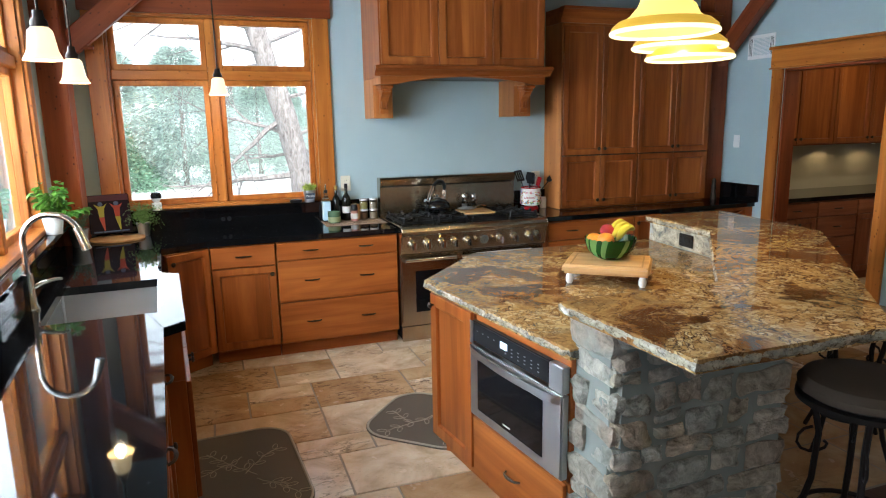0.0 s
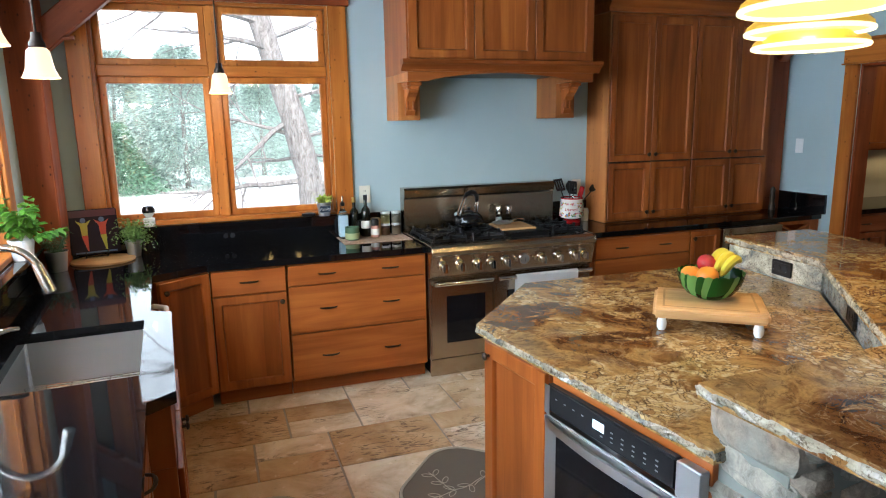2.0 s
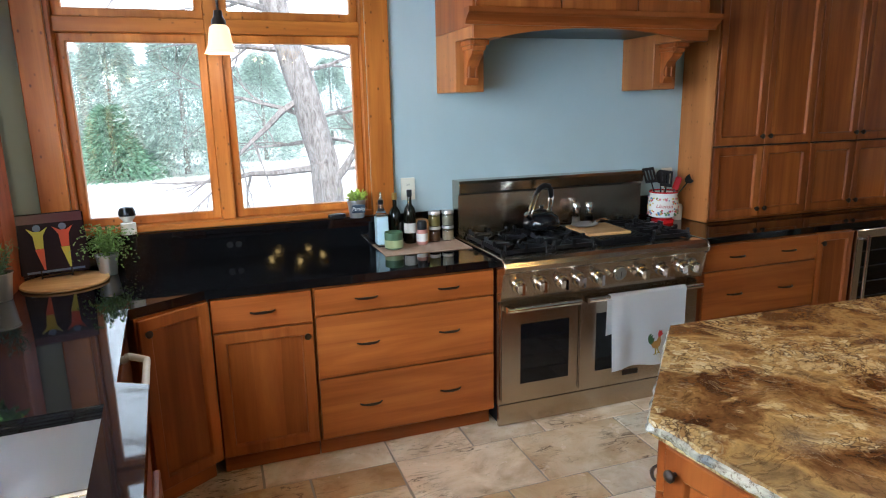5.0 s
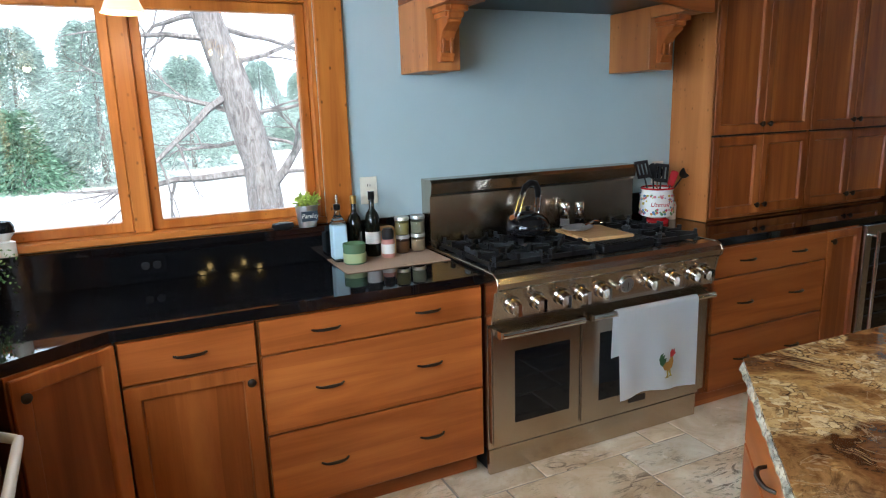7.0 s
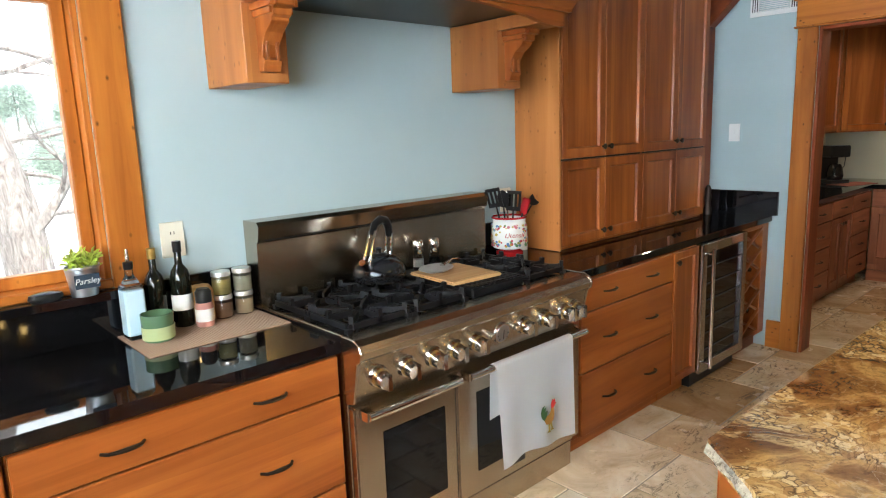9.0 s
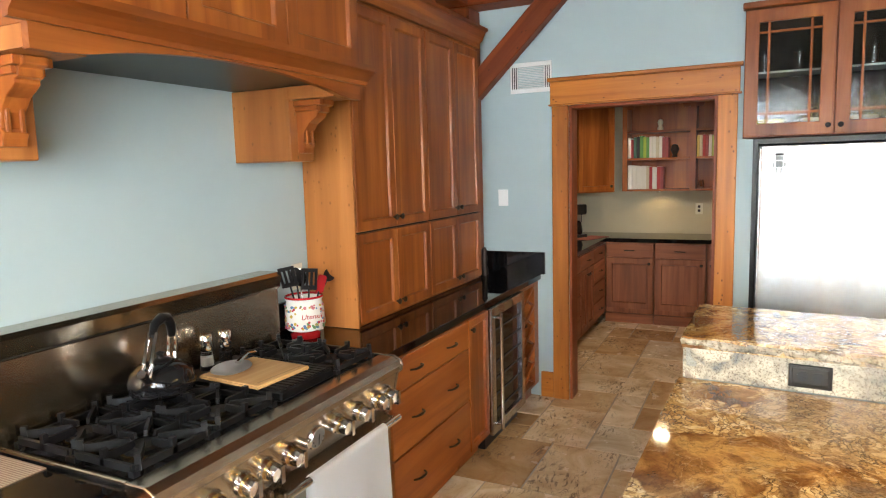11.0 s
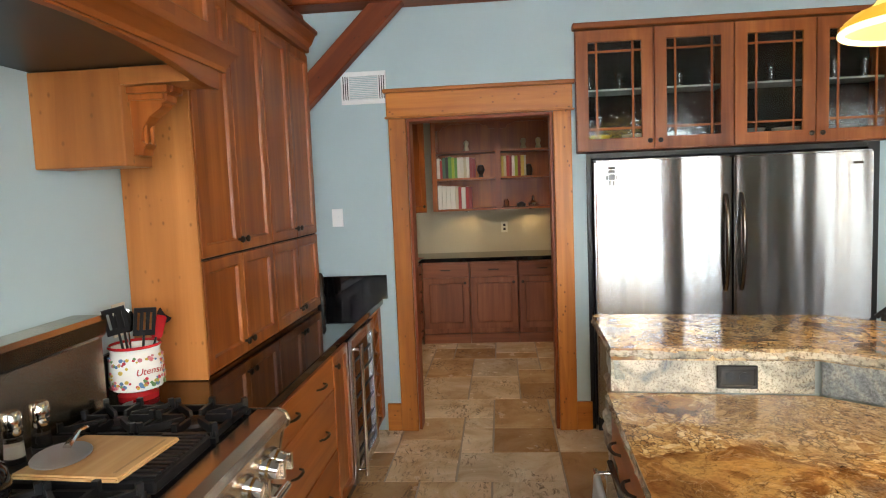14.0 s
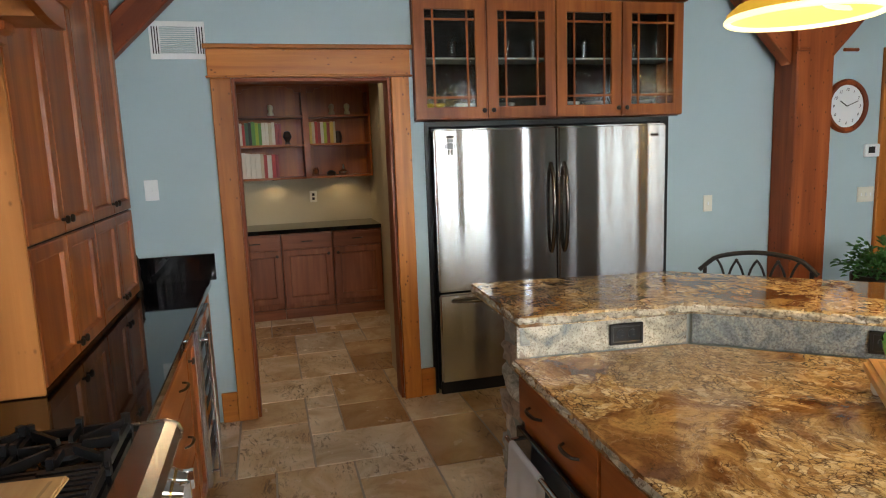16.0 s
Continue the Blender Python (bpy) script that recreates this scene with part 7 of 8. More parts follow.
clk = thing("wall_clock", pose(EAST, -0.31, 1.86, 0, 0, -90), "round wall clock with a brown rim and pale dial", "clock")
bm = B()
lathe(bm, [(0.0, 0.0), (0.20, 0.0), (0.205, 0.02), (0.19, 0.038), (0.165, 0.03), (0.16, 0.018)], n=48)
bmesh.ops.transform(bm, matrix=Matrix.Rotation(radians(90), 4, "X"), verts=bm.verts)
smooth(part("rim", bm, timber_z, clk, "turned brown wooden rim"))
bm = B()
cyl(bm, (0, -0.012, 0), (0, -0.0175, 0), 0.162, n=48)
part("dial", bm, white_paint, clk)
for h in range(12):
    a = radians(90 - 30 * (h + 1))
    text_mesh(str(h + 1), 0.034, bronze, clk, pose(0.125 * math.cos(a), -0.0182, 0.125 * math.sin(a) - 0.012, 90, 0, 0), name="numeral")
for a, l, w in ((radians(148), 0.075, 0.004), (radians(20), 0.11, 0.003)):
    bm = B()
    tube(bm, [(0, -0.021, 0), (l * math.cos(a), -0.021, l * math.sin(a))], w, 6)
    part("clock_hand", bm, bronze, clk)
mg = thing("fridge_magnet", pose(EAST - 0.0957, 2.885, 1.655, 0, 0, -90), "small grey figure-shaped magnet on the refrigerator", "magnet")
bm = B()
for a in ((-0.022, 0.022, 0.03, 0.055), (-0.02, 0.02, -0.012, 0.026), (-0.035, -0.024, -0.01, 0.02), (0.024, 0.035, -0.01, 0.02), (-0.018, -0.006, -0.05, -0.014), (0.006, 0.018, -0.05, -0.014)):
    bx(bm, a[0], a[1], -0.004, 0.0, a[2], a[3])
part("figure", bev(bm, 0.002), painted("magnet_grey", (0.25, 0.27, 0.27), 0.5), mg)
part("hat", bb(-0.024, 0.024, -0.0045, 0.0, 0.058, 0.072, 0.001), black_plastic, mg)

# ---- dishes behind the glass ----
yel = shader("yellow_glaze", 0.2, 0, (0.62, 0.42, 0.03))[0]
r7 = random.Random(3)
for y, z, r, mt, lab in ((2.95, 1.8505, 0.10, yel, "yellow glazed bowl in the cabinet"), (2.70, 1.8505, 0.08, white_glaze, "white bowl in the cabinet"), (2.45, 1.8505, 0.09, white_glaze, "white bowl in the cabinet"),
                         (1.98, 1.8505, 0.10, white_glaze, "white bowl in the cabinet"), (1.75, 1.8505, 0.085, white_glaze, "white bowl in the cabinet"), (1.40, 1.8505, 0.09, galvanised, "silver bowl in the cabinet")):
    t = thing("bowl", pose(EAST + 0.12, y, z), lab, "bowl", "dishes behind glass")
    lathed("bowl", [(0, 0), (r * 0.5, 0), (r * 0.55, 0.01), (r * 0.85, 0.05), (r, 0.085), (r * 0.96, 0.085), (r * 0.8, 0.05), (0, 0.015)], mt, t)
for k in range(10):
    y = 2.98 - 0.19 * k
    if abs(y - 2.125) < 0.06:
        continue
    t = thing("drinking_glass", pose(EAST + 0.13, y, 2.2205), "clear drinking glass on the cabinet shelf", "glass", "dishes behind glass")
    lathed("glass", [(0, 0), (0.03, 0), (0.038, 0.12), (0.036, 0.12), (0.028, 0.006)], jar_glass, t)

# ---- books and ornaments in the pantry ----
mB = pose(7.50, 4.30, 0, 0, 0, -90)
covers = [painted("book_%d" % i, c, 0.6) for i, c in enumerate(((0.70, 0.68, 0.62), (0.42, 0.04, 0.04), (0.10, 0.28, 0.06), (0.02, 0.02, 0.025), (0.35, 0.45, 0.05), (0.55, 0.50, 0.36), (0.28, 0.05, 0.05), (0.05, 0.12, 0.08), (0.6, 0.45, 0.1)))]
page = painted("paper_pages", (0.70, 0.66, 0.55), 0.9)


def book_row(x, z, specs, hmax):
    for w, h, ci in specs:
        b = thing("book", mB @ pose(x, 0.03, z), "upright hardback book on the shelf", "book", "books in the pantry")
        bm = B()
        bx(bm, 0, w, 0, 0.17, 0.0, h)
        part("cover", bev(bm, 0.002), covers[ci], b)
        part("pages", bb(0.003, w - 0.003, 0.004, 0.168, h, h + 0.0015, 0), page, b)
        x += w + 0.002


book_row(0.035, SZ[1], [(0.03, 0.22, 0), (0.025, 0.2, 1), (0.03, 0.225, 7), (0.03, 0.23, 3), (0.035, 0.235, 2), (0.03, 0.225, 4), (0.028, 0.22, 2), (0.035, 0.225, 0), (0.03, 0.225, 0), (0.03, 0.22, 5), (0.03, 0.225, 0), (0.03, 0.215, 6), (0.03, 0.21, 6)], 0.25)
book_row(0.035, SZ[0], [(0.045, 0.26, 0), (0.045, 0.255, 0), (0.045, 0.25, 0), (0.05, 0.25, 0), (0.03, 0.245, 5), (0.03, 0.24, 1), (0.045, 0.235, 0), (0.035, 0.24, 1), (0.03, 0.235, 6)], 0.28)
book_row(0.735, SZ[1], [(0.025, 0.22, 8), (0.028, 0.22, 5), (0.028, 0.225, 1), (0.026, 0.215, 6), (0.03, 0.22, 0), (0.03, 0.215, 4), (0.03, 0.21, 6), (0.035, 0.22, 8), (0.02, 0.22, 5)], 0.25)


def ornament(x, z, prof, material, label, name="ornament"):
    t = thing(name, mB @ pose(x, 0.10, z), label, "ornament", "shelf ornaments")
    lathed("figure", prof, material, t)


fig_p = [(0, 0), (0.03, 0), (0.032, 0.02), (0.02, 0.05), (0.03, 0.085), (0.022, 0.11), (0, 0.12)]
ornament(0.36, SZ[2], fig_p, painted("cream_ceramic", (0.62, 0.52, 0.34), 0.4), "cream ceramic bird on the shelf")
ornament(0.98, SZ[2], fig_p, painted("tan_ceramic", (0.45, 0.30, 0.14), 0.4), "tan ceramic bird on the shelf")
ornament(1.14, SZ[2], fig_p, painted("straw_ceramic", (0.55, 0.42, 0.18), 0.4), "straw-coloured ceramic bird on the shelf")
ornament(0.51, SZ[1], [(0, 0), (0.03, 0), (0.02, 0.03), (0.045, 0.08), (0.03, 0.13), (0, 0.14)], bronze, "dark carved ornament on the shelf")
ornament(1.03, SZ[1], [(0, 0), (0.035, 0), (0.045, 0.06), (0.03, 0.12), (0, 0.13)], bronze, "dark carved ornament on the shelf")
ornament(0.78, SZ[0], [(0, 0), (0.03, 0), (0.03, 0.06), (0.02, 0.075), (0.02, 0.09), (0, 0.09)], jar_glass, "small glass jar on the shelf")
ornament(1.07, SZ[0], [(0, 0), (0.05, 0.005), (0.055, 0.04), (0.02, 0.065), (0.012, 0.11), (0, 0.12)], chrome, "silver teapot on the shelf")
ornament(0.94, SZ[0], [(0, 0), (0.045, 0.0), (0.05, 0.03), (0.02, 0.05), (0, 0.055)], bronze, "low dark dish on the shelf")

cm = thing("coffee_maker", pose(7.22, 4.80, 0.914, 0, 0, -35), "black drip coffee maker on the pantry counter", "coffee maker")
part("base", bb(-0.10, 0.10, -0.13, 0.13, 0.0, 0.035, 0.008), black_plastic, cm)
part("column", bb(-0.10, 0.10, 0.03, 0.13, 0.036, 0.33, 0.01), black_plastic, cm)
part("head", bb(-0.105, 0.105, -0.12, 0.131, 0.25, 0.36, 0.012), black_plastic, cm)
lathed("carafe", [(0, 0.037), (0.065, 0.037), (0.075, 0.08), (0.06, 0.16), (0.045, 0.185), (0, 0.19)], dark_glass, cm, at=(0, -0.05, 0))
bm = B()
tube(bm, [(0.11, 0.1, 0.05), (0.2, 0.16, 0.06), (0.30, 0.2, 0.14), (0.38, 0.28, 0.25)], 0.004, 6)
part("cord", bm, black_plastic, cm)
pm = thing("placemat", pose(7.22, 4.60, 0.9145, 0, 0, -20), "small red striped mat under the coffee maker", "placemat")
part("cloth", bb(-0.24, 0.16, -0.13, 0.10, 0, 0.003, 0.001), painted("red_stripe_cloth", (0.35, 0.10, 0.06), 0.9), pm)


# ---- seating and plant beyond the bar ----
seat_tan = painted("brown_suede", (0.09, 0.062, 0.04), 0.85, 120)


def bar_stool(m, label):
    s = thing("bar_stool", m, label, "stool", "wrought-iron bar stools")
    lathed("seat", [(0, 0.66), (0.19, 0.66), (0.215, 0.675), (0.22, 0.70), (0.20, 0.725), (0.12, 0.74), (0, 0.742)], seat_tan, s, "round brown cushion", n=36)
    lathed("seat_ring", [(0.17, 0.64), (0.222, 0.64), (0.222, 0.659), (0.17, 0.659)], wrought, s, n=36)
    for k in range(4):
        a = radians(45 + 90 * k)
        c, si = math.cos(a), math.sin(a)
        bm = B()
        tube(bm, [(c * 0.16, si * 0.16, 0.645), (c * 0.13, si * 0.13, 0.50), (c * 0.14, si * 0.14, 0.32), (c * 0.19, si * 0.19, 0.12), (c * 0.235, si * 0.235, 0.012)], 0.012, 8)
        leg = smooth(part("leg", bm, wrought, s))
        bm = B()
        pts = [(c * (0.15 + 0.05 * math.sin(t)), si * (0.15 + 0.05 * math.sin(t)), 0.46 + 0.06 * math.cos(t) * (1 - t / 8)) for t in [q * 0.6 for q in range(10)]]
        tube(bm, pts, 0.006, 6)
        smooth(part("scroll", bm, wrought, leg))
    bm = B()
    tube(bm, [(0.175 * math.cos(t), 0.175 * math.sin(t), 0.20) for t in [q * math.pi / 12 for q in range(24)]], 0.009, 8, True)
    smooth(part("foot_ring", bm, wrought, s))
    return s


bar_stool(pose(2.12, 1.30, 0) @ Matrix.Diagonal((1, 1, 1.05, 1)), "wrought-iron bar stool with a round brown cushion")
ch = bar_stool(pose(2.968, 1.985, 0, 0, 0, -133.6), "wrought-iron bar stool with an arched openwork back")
back = []
for k in range(17):
    t = k / 16 * 2 - 1
    z = 1.11 - 0.05 * t * t - (0.04 * max(0, abs(t) - 0.72) / 0.28)
    back.append((0.25 * t, 0.22 - 0.03 * t * t, z))
bm = B()
tube(bm, back, 0.011, 8)
fr = smooth(part("back_rail", bm, wrought, ch))
for x in (-0.225, 0.225):
    bm = B()
    tube(bm, [(x * 0.75, 0.15, 0.65), (x, 0.20, 0.85), (x, 0.195, 1.035)], 0.010, 8)
    smooth(part("back_post", bm, wrought, ch))
bm = B()
tube(bm, [(-0.22, 0.2, 0.9), (0.22, 0.2, 0.9)], 0.008, 8)
smooth(part("lower_rail", bm, wrought, ch))
for cx in (-0.13, -0.045, 0.045, 0.13):
    for s in (1, -1):
        bm = B()
        pts = [(cx + s * 0.075 * (1 - math.cos(t)), 0.21, 0.9 + 0.19 * math.sin(t)) for t in [q * 1.2 / 8 for q in range(9)]]
        pts = [q for q in pts if abs(q[0]) < 0.225]
        tube(bm, pts, 0.006, 6)
        smooth(part("back_scroll", bm, wrought, ch))
pp = thing("potted_plant", pose(3.95, 0.15, 0), "leafy green plant in a dark pot on a stand", "plant")
lathed("pot", [(0, 0.0), (0.13, 0.0), (0.15, 0.4), (0.16, 0.72), (0.15, 0.72), (0.14, 0.68)], bronze, pp)
lathed("soil", [(0, 0.69), (0.145, 0.69)], soil, pp)
bm = B()
for i in range(420):
    d = sphere_dir(r7)
    d.z = abs(d.z) * 0.9
    q = Vector((0, 0, 0.72)) + d * r7.uniform(0.05, 0.26)
    leaf(bm, q, d + sphere_dir(r7) * 0.7, 0.03, r7.uniform(0.03, 0.06))
part("leaves", bm, leafy("house_plant_leaf", (0.05, 0.15, 0.03)), pp)

# appliance front and towel on the island's north side
wd = thing("warming_drawer", mN @ pose(0.03, -0.0225, 0), "black built-in drawer front with a bar handle", "appliance")
part("front", bb(0, 0.55, -0.02, 0.0, 0.30, 0.695, 0.004), black_enamel, wd)
bm = B()
tube(bm, [(0.02, -0.06, 0.665), (0.53, -0.06, 0.665)], 0.009, 10)
for x in (0.04, 0.51):
    cyl(bm, (x, -0.02, 0.665), (x, -0.06, 0.665), 0.007)
smooth(part("handle", bm, chrome, wd))
towel(mN @ pose(0.10, -0.0825, 0.665), 0.25, 0.36, 0.2, 0.010, "white hand towel hanging over a bar handle")

# ---- mats ----
mat_weave = painted("taupe_mat", (0.15, 0.12, 0.085), 0.95, 400)
mat_cream = painted("cream_cord", (0.46, 0.40, 0.30), 0.95, 300)
for m, w, d, lab in ((pose(-0.03, 2.84, 0.001, 0, 0, 3.6), 0.62, 0.92, "taupe kitchen mat with cream vine pattern by the sink"), (pose(1.05, 3.06, 0.001, 0, 0, -42), 0.66, 0.62, "taupe kitchen mat with cream vine pattern by the island")):
    t = thing("kitchen_mat", m, lab, "rug")
    rad = 0.17
    pts = []
    for cx, cy, a0 in ((w / 2 - rad, d / 2 - rad, 0), (-w / 2 + rad, d / 2 - rad, 90), (-w / 2 + rad, -d / 2 + rad, 180), (w / 2 - rad, -d / 2 + rad, 270)):
        for k in range(9):
            a = radians(a0 + k * 90 / 8)
            pts.append((cx + rad * math.cos(a), cy + rad * math.sin(a)))
    bm = B()
    prism(bm, pts, 0, 0.009)
    part("mat", bm, mat_weave, t)
    bm = B()
    tube(bm, [(x * 0.975, y * 0.975, 0.008) for x, y in pts], 0.007, 6, True)
    part("cord_edge", bm, mat_cream, t)
    rm = random.Random(8)
    for s in range(5):
        a = rm.uniform(-0.5, 0.5) + s * 1.3
        q = Vector((rm.uniform(-0.1, 0.1), rm.uniform(-0.2, 0.2), 0.0095))
        line = [q.copy()]
        for k in range(9):
            a += rm.uniform(-0.35, 0.35)
            q = q + Vector((math.cos(a), math.sin(a), 0)) * 0.042
            if abs(q.x) > w / 2 - 0.07 or abs(q.y) > d / 2 - 0.07:
                break
            line.append(q.copy())
            if k % 2:
                for sgn in (1, -1):
                    b2 = a + sgn * 0.8
                    u, v = Vector((math.cos(b2), math.sin(b2), 0)), Vector((-math.sin(b2), math.cos(b2), 0))
                    c0 = q + u * 0.035
                    bm = B()
                    tube(bm, [c0 + u * 0.028 * math.cos(z) + v * 0.013 * math.sin(z) for z in [n8 * math.pi / 5 for n8 in range(10)]], 0.0017, 4, True)
                    part("vine_leaf", bm, mat_cream, t)
        if len(line) > 2:
            bm = B()
            tube(bm, line, 0.0022, 4)
            part("vine_stem", bm, mat_cream, t)

# ---- outdoors ----
def ground_mat():
    m, nt, b = shader("pale_winter_grass", 0.95)
    v = coords(nt, (1, 1, 1), False)
    nt.links.new(ramp(nt, noise_tex(nt, v, 0.35, 6), [(0.3, (0.68, 0.66, 0.58)), (0.7, (0.88, 0.87, 0.83))]), b.inputs["Base Color"])
    bump(nt, b, noise_tex(nt, v, 6, 5), 0.5, 0.05)
    return m


bm = B()
prism(bm, [(400 * math.cos(k * math.pi / 24), 400 * math.sin(k * math.pi / 24)) for k in range(48)], -0.9, -0.5)
structure("ground", bm, ground_mat(), "pale winter grass around the house", "ground")


over = glowing("overcast_sky", (0.93, 0.97, 1.0), 1.7)
bm = B()
for k in range(16):
    a0, a1 = radians(15 + k * 150 / 16), radians(15 + (k + 1) * 150 / 16)
    q = [bm.verts.new((90 * math.cos(a), 90 * math.sin(a), z)) for a, z in ((a0, -0.5), (a1, -0.5), (a1, 60), (a0, 60))]
    bm.faces.new(q)
bmesh.ops.remove_doubles(bm, verts=bm.verts, dist=0.01)
structure("backdrop", bm, over, "plain white overcast sky", "sky")


def bark_mat():
    m, nt, b = shader("pine_bark", 0.95)
    v = coords(nt, (9, 9, 2.6), False)
    n1 = noise_tex(nt, v, 2.0, 6, 0.7, 1.5)
    nt.links.new(ramp(nt, n1, [(0.35, (0.17, 0.14, 0.125)), (0.6, (0.44, 0.39, 0.36))]), b.inputs["Base Color"])
    bump(nt, b, n1, 0.9, 0.03)
    return m


bark = bark_mat()
rt = random.Random(21)


def limb(bm, p, d, length, r, depth=0):
    pts, rad = [p.copy()], [r]
    n = 7
    q, dd = p.copy(), d.normalized()
    for k in range(n):
        dd = (dd + sphere_dir(rt) * 0.22 + Vector((0, 0, -0.03))).normalized()
        q = q + dd * length / n
        pts.append(q.copy())
        rad.append(r * (1 - (k + 1) / n * 0.85))
        if depth < 3 and k > 0 and rt.random() < 0.75:
            limb(bm, q, dd + sphere_dir(rt) * 0.9, length * rt.uniform(0.35, 0.6), rad[-1] * 0.6, depth + 1)
    tube(bm, pts, rad, 5)


big = thing("pine_tree", pose(1.06, 8.5, -0.5), "leaning rough-barked tree with bare limbs close to the window", "tree")
bm = B()
line = [(0.12, 0, 0), (0.09, 0.02, 0.9), (0.03, 0, 1.6), (-0.12, 0, 2.3), (-0.30, 0.02, 2.9), (-0.45, 0.05, 3.5), (-0.50, 0.1, 4.4), (-0.42, 0.1, 5.6), (-0.5, 0, 7.5)]
tube(bm, line, [0.24, 0.175, 0.155, 0.145, 0.135, 0.125, 0.11, 0.09, 0.05], 18)
bmesh.ops.subdivide_edges(bm, edges=bm.edges[:], cuts=1)
for v in bm.verts:
    v.co += noise.noise_vector(v.co * 5) * 0.025
smooth(part("trunk", bm, bark, big))
for z, dx, dy, dz, l, r in ((1.55, -1, 0.1, -0.12, 1.7, 0.045), (2.25, -1, -0.2, -0.35, 1.5, 0.04), (2.75, -1, 0.3, 0.05, 1.3, 0.035), (3.4, -1, -0.2, 0.35, 1.8, 0.06), (3.6, 1, -0.2, 0.5, 1.7, 0.06), (2.9, 1, 0.1, -0.6, 1.3, 0.035), (1.3, 1, -0.3, 0.7, 1.2, 0.06), (2.0, 1, 0.3, 0.3, 1.1, 0.03), (4.2, -1, 0.1, 0.3, 2.0, 0.06), (4.6, 1, 0.2, 0.4, 1.8, 0.05), (3.1, -0.8, -0.5, 0.4, 1.5, 0.04), (3.9, -0.3, -0.8, 0.2, 1.5, 0.04), (2.1, -0.9, 0.4, 0.2, 1.4, 0.028), (2.5, 0.9, -0.3, 0.35, 1.4, 0.03), (1.8, -0.7, 0.7, 0.3, 1.6, 0.026), (3.2, 0.7, 0.6, 0.4, 1.6, 0.035), (2.95, -0.7, 0.7, 0.1, 1.9, 0.03), (1.9, 0.9, 0.4, -0.1, 1.2, 0.022)):
    rt.random()
    xx = -0.0 if z < 2 else -0.15 - 0.2 * (z - 2)
    bm = B()
    limb(bm, Vector((max(xx, -0.5), 0, z)), Vector((dx, dy, dz)), l, r)
    smooth(part("limb", bm, bark, big))


def conifer(h, spread, n, material, label, seed):
    rc = random.Random(seed)
    t = thing("conifer", pose(0, -60, -60), label, "tree", "far conifers")
    bm = B()
    tube(bm, [(0, 0, 0), (0.05, 0, h * 0.5), (0, 0, h * 0.97)], [h * 0.022, h * 0.014, 0.02], 8)
    part("trunk", bm, bark, t)
    verts, faces = [], []
    for i in range(n):
        z = h * (0.06 + 0.92 * rc.random() ** 0.85)
        R = spread * (1 - (z / h) ** 2) ** 0.75 * (0.75 + 0.25 * math.sin(z * 2.3 + seed)) + 0.1
        a = rc.uniform(0, 2 * math.pi)
        a = round(a * 4) / 4 + rc.uniform(-0.13, 0.13)
        rr = R * rc.uniform(0.25, 1.08) ** 0.7
        p0 = Vector((rr * math.cos(a), rr * math.sin(a), z - 0.25 * rr + rc.uniform(-0.1, 0.1)))
        d = Vector((math.cos(a), math.sin(a), rc.uniform(-0.5, 0.1))) + sphere_dir(rc) * 0.5
        d.normalize()
        s = d.cross(sphere_dir(rc)).normalized()
        l, w = rc.uniform(0.10, 0.26), rc.uniform(0.012, 0.032)
        k = len(verts)
        verts += [p0, p0 + d * l * 0.5 + s * w, p0 + d * l, p0 + d * l * 0.5 - s * w]
        faces.append((k, k + 1, k + 2, k + 3))
    me = bpy.data.meshes.new("crown")
    me.from_pydata(verts, [], faces)
    me.materials.append(material)
    o = new("crown", me)
    o.parent = t
    return t


def needles(name, base):
    """Thin foliage that lets part of the light through."""
    m = leafy(name, base, 0.8)
    nt = m.node_tree
    b = nt.nodes["Principled BSDF"]
    tr = nt.nodes.new("ShaderNodeBsdfTranslucent")
    nt.links.new(b.inputs["Base Color"].links[0].from_socket, tr.inputs[0])
    mx = nt.nodes.new("ShaderNodeMixShader")
    mx.inputs[0].default_value = 0.5
    nt.links.new(b.outputs[0], mx.inputs[1])
    nt.links.new(tr.outputs[0], mx.inputs[2])
    nt.links.new(mx.outputs[0], nt.nodes["Material Output"].inputs[0])
    return m


# Needle colours lifted far past foliage: the washed-out daylight is painted in.
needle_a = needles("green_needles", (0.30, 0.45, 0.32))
needle_b = needles("washed_out_needles", (0.50, 0.58, 0.52))
protos = [conifer(2.4, 1.5, 16000, needle_a, "dense low green conifer beyond the lawn", 1), conifer(5.2, 2.8, 24000, needle_b, "conifer beyond the lawn, bleached by daylight put into its colour", 2),
          conifer(4.6, 2.6, 15000, needle_b, "thin conifer beyond the lawn, bleached by daylight put into its colour", 3), conifer(7.2, 2.4, 22000, needle_b, "tall conifer beyond the lawn, bleached by daylight put into its colour", 4)]
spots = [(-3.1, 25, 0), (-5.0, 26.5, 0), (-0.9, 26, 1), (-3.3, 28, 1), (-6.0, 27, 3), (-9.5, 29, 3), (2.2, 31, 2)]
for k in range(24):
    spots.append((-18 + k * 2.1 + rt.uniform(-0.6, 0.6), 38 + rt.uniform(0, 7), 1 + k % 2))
used = set()
for x, y, i in spots:
    m = pose(x, y, -0.5, 0, 0, rt.uniform(0, 360))
    if i not in used:
        protos[i].matrix_world = m
        used.add(i)
    else:
        copy_thing(protos[i], m)

# ---- plank floor of the dining end ----
floor_ob = bpy.data.objects["floor"]
dark_oak = wood("dark_oak_floor", (0.06, 0.020, 0.008), (0.11, 0.038, 0.014), (0.16, 0.06, 0.022), "y", 0.3, 0.0, 14)
rp = random.Random(31)
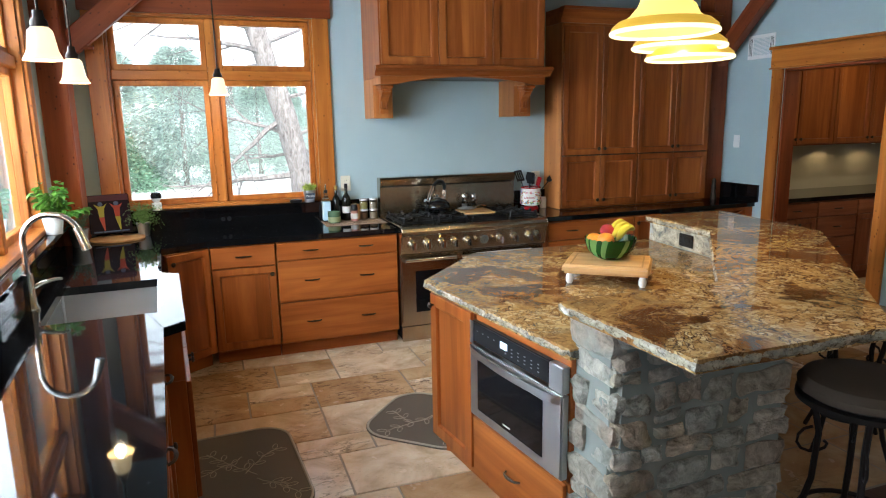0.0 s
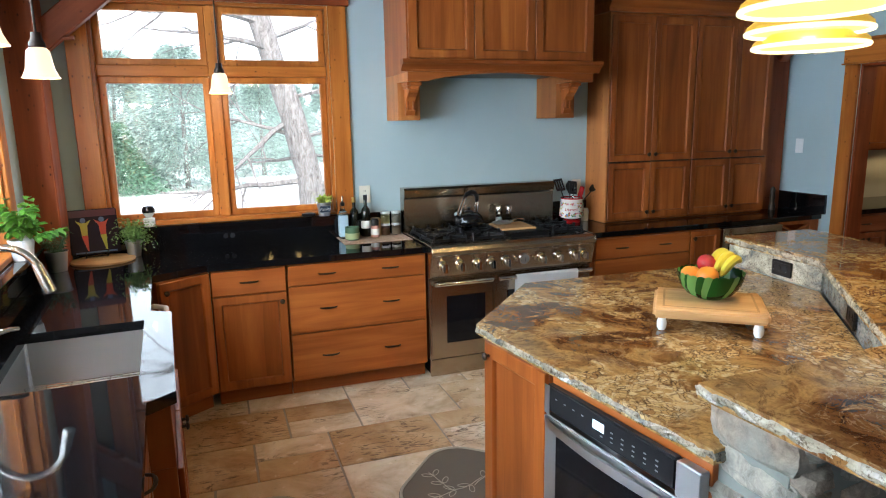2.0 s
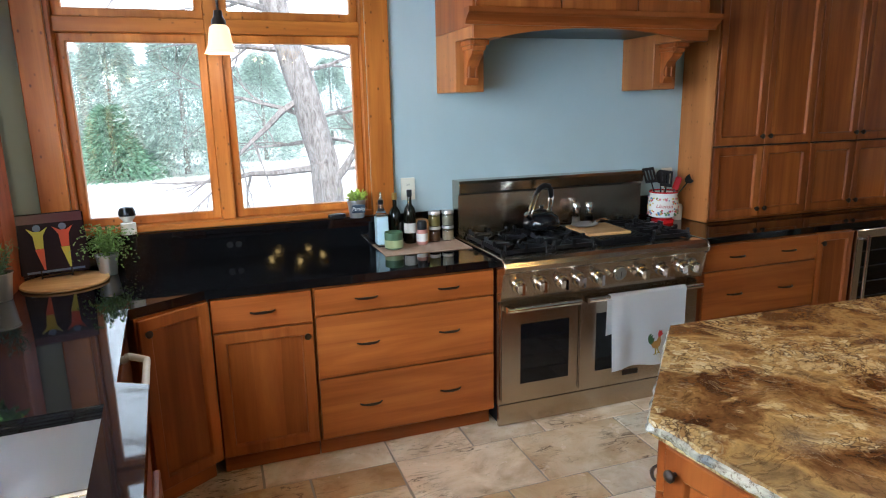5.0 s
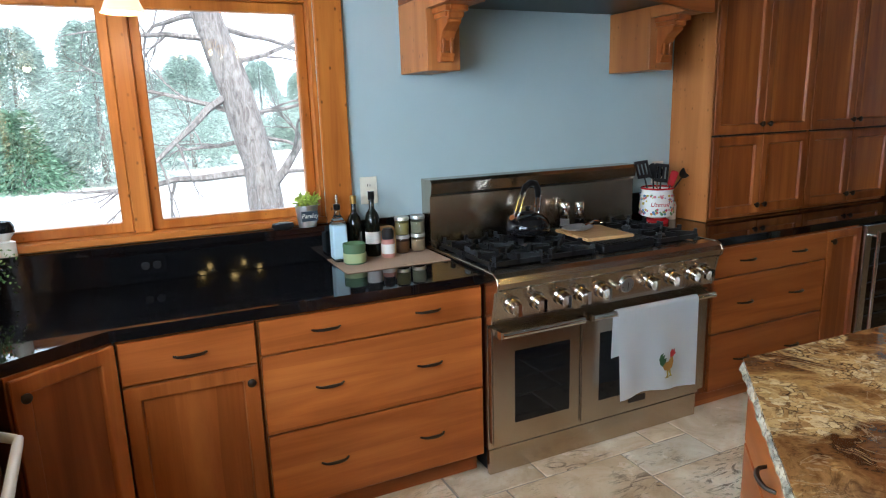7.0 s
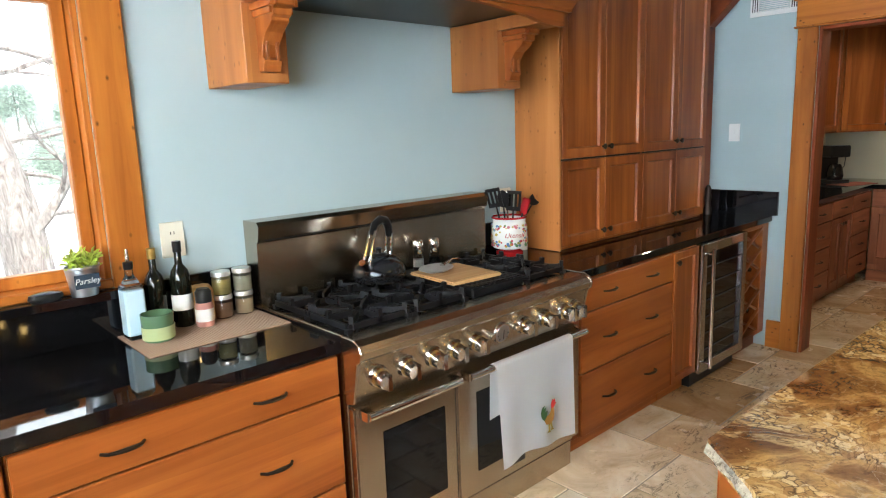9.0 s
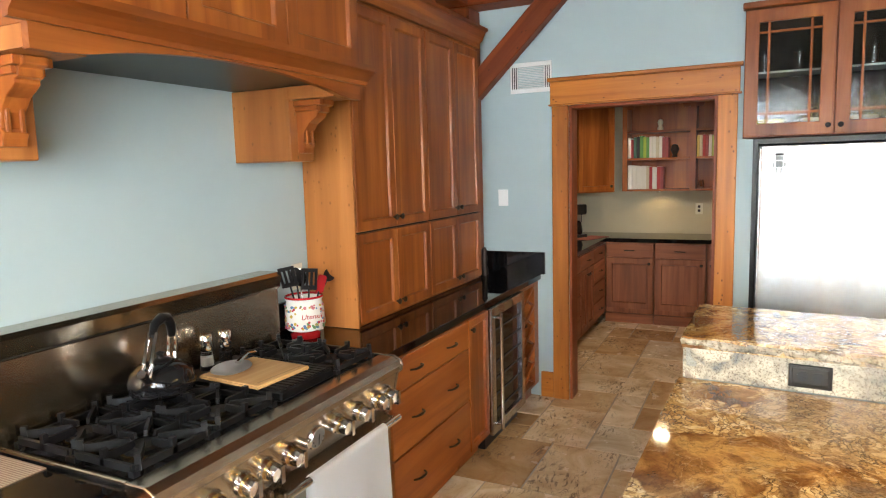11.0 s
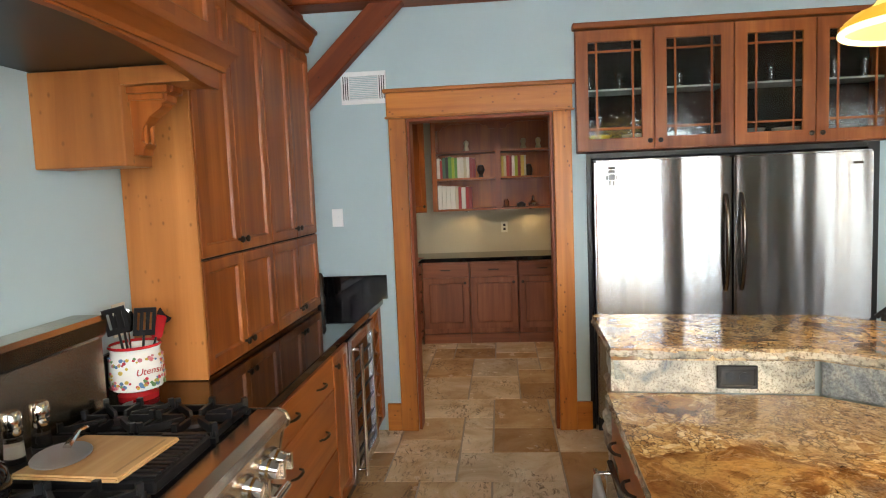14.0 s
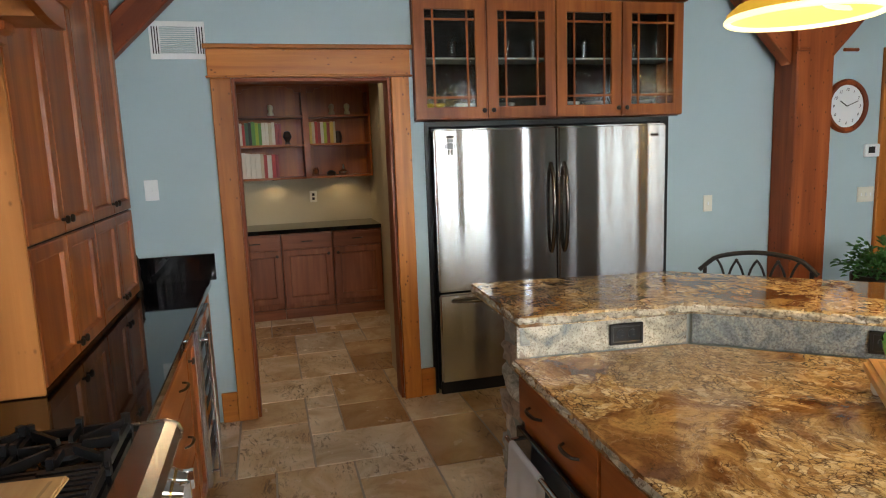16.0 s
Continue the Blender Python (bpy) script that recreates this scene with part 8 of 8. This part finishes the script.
for i in range(45):
    x0 = -1.0 + i * 0.127
    y = -5.55 + rp.uniform(-1.2, 0)
    while y < 1.64:
        y1 = min(y + rp.uniform(1.2, 2.4), 1.64)
        if y1 > -5.5:
            part("plank", bb(x0 + 0.001, x0 + 0.126, max(y, -5.55), y1 - 0.002, -0.012, -0.001, 0), dark_oak, floor_ob)
        y = y1

# ---- floor tiles ----
U = 0.2032
x_lo, y_lo, nx, ny = -0.95, -1.40 + 15 * U, 43, 17
taken = np.zeros((nx, ny), bool)
rf = random.Random(17)
meshes = {}


def tile_mesh(a, b, k):
    if (a, b, k) not in meshes:
        bm = B()
        w, d = a * U - 0.007, b * U - 0.007
        ed = []
        for sx, sy, ex, ey in ((0, 0, 1, 0), (1, 0, 1, 1), (1, 1, 0, 1), (0, 1, 0, 0)):
            steps = 3
            for q in range(steps):
                t = q / steps
                jx = rf.uniform(-0.002, 0.002) if q else 0
                jy = rf.uniform(-0.002, 0.002) if q else 0
                ed.append((0.0035 + w * (sx + (ex - sx) * t) + jx, 0.0035 + d * (sy + (ey - sy) * t) + jy))
        top = [bm.verts.new((x + (0.003 if x < 0.01 else -0.003 if x > w else 0), y + (0.003 if y < 0.01 else -0.003 if y > d else 0), 0.0)) for x, y in ed]
        low = [bm.verts.new((x, y, -0.012)) for x, y in ed]
        bm.faces.new(top)
        for i in range(len(ed)):
            j = (i + 1) % len(ed)
            bm.faces.new((low[i], low[j], top[j], top[i]))
        bmesh.ops.recalc_face_normals(bm, faces=bm.faces)
        me = bpy.data.meshes.new("tile")
        bm.to_mesh(me)
        bm.free()
        me.materials.append(travertine)
        meshes[(a, b, k)] = me
    return meshes[(a, b, k)]


far_verts, far_faces = [], []
for i in range(nx):
    for j in range(ny):
        if taken[i, j]:
            continue
        opts = [(3, 2), (2, 3), (2, 2), (3, 2), (2, 1), (1, 2), (2, 2), (1, 1)]
        rf.shuffle(opts)
        opts.sort(key=lambda o: rf.random() - 0.09 * o[0] * o[1])
        for a, b in opts + [(1, 1)]:
            if i + a <= nx and j + b <= ny and not taken[i:i + a, j:j + b].any():
                break
        taken[i:i + a, j:j + b] = True
        x, y = x_lo + i * U, y_lo + j * U
        cx, cy = x + a * U / 2, y + b * U / 2
        near = (2.3 < cy < 4.75 and cx > -0.6 and not (cx > 1.5 and cy < 2.9)) or (cy > 1.5 and cx < 1.2)
        z = rf.uniform(-0.0012, 0.0)
        if near:
            o = new("tile", tile_mesh(a, b, rf.randrange(3)))
            o.location = (x, y, z)
            o.parent = floor_ob
        else:
            n = len(far_verts)
            far_verts += [(x + 0.004, y + 0.004, z - 0.001), (x + a * U - 0.004, y + 0.004, z - 0.001), (x + a * U - 0.004, y + b * U - 0.004, z - 0.001), (x + 0.004, y + b * U - 0.004, z - 0.001)]
            far_faces.append((n, n + 1, n + 2, n + 3))
me = bpy.data.meshes.new("tiles")
me.from_pydata(far_verts, [], far_faces)
me.materials.append(travertine)
far = new("tiles", me)
far.parent = floor_ob
far["kind"] = "stuff"
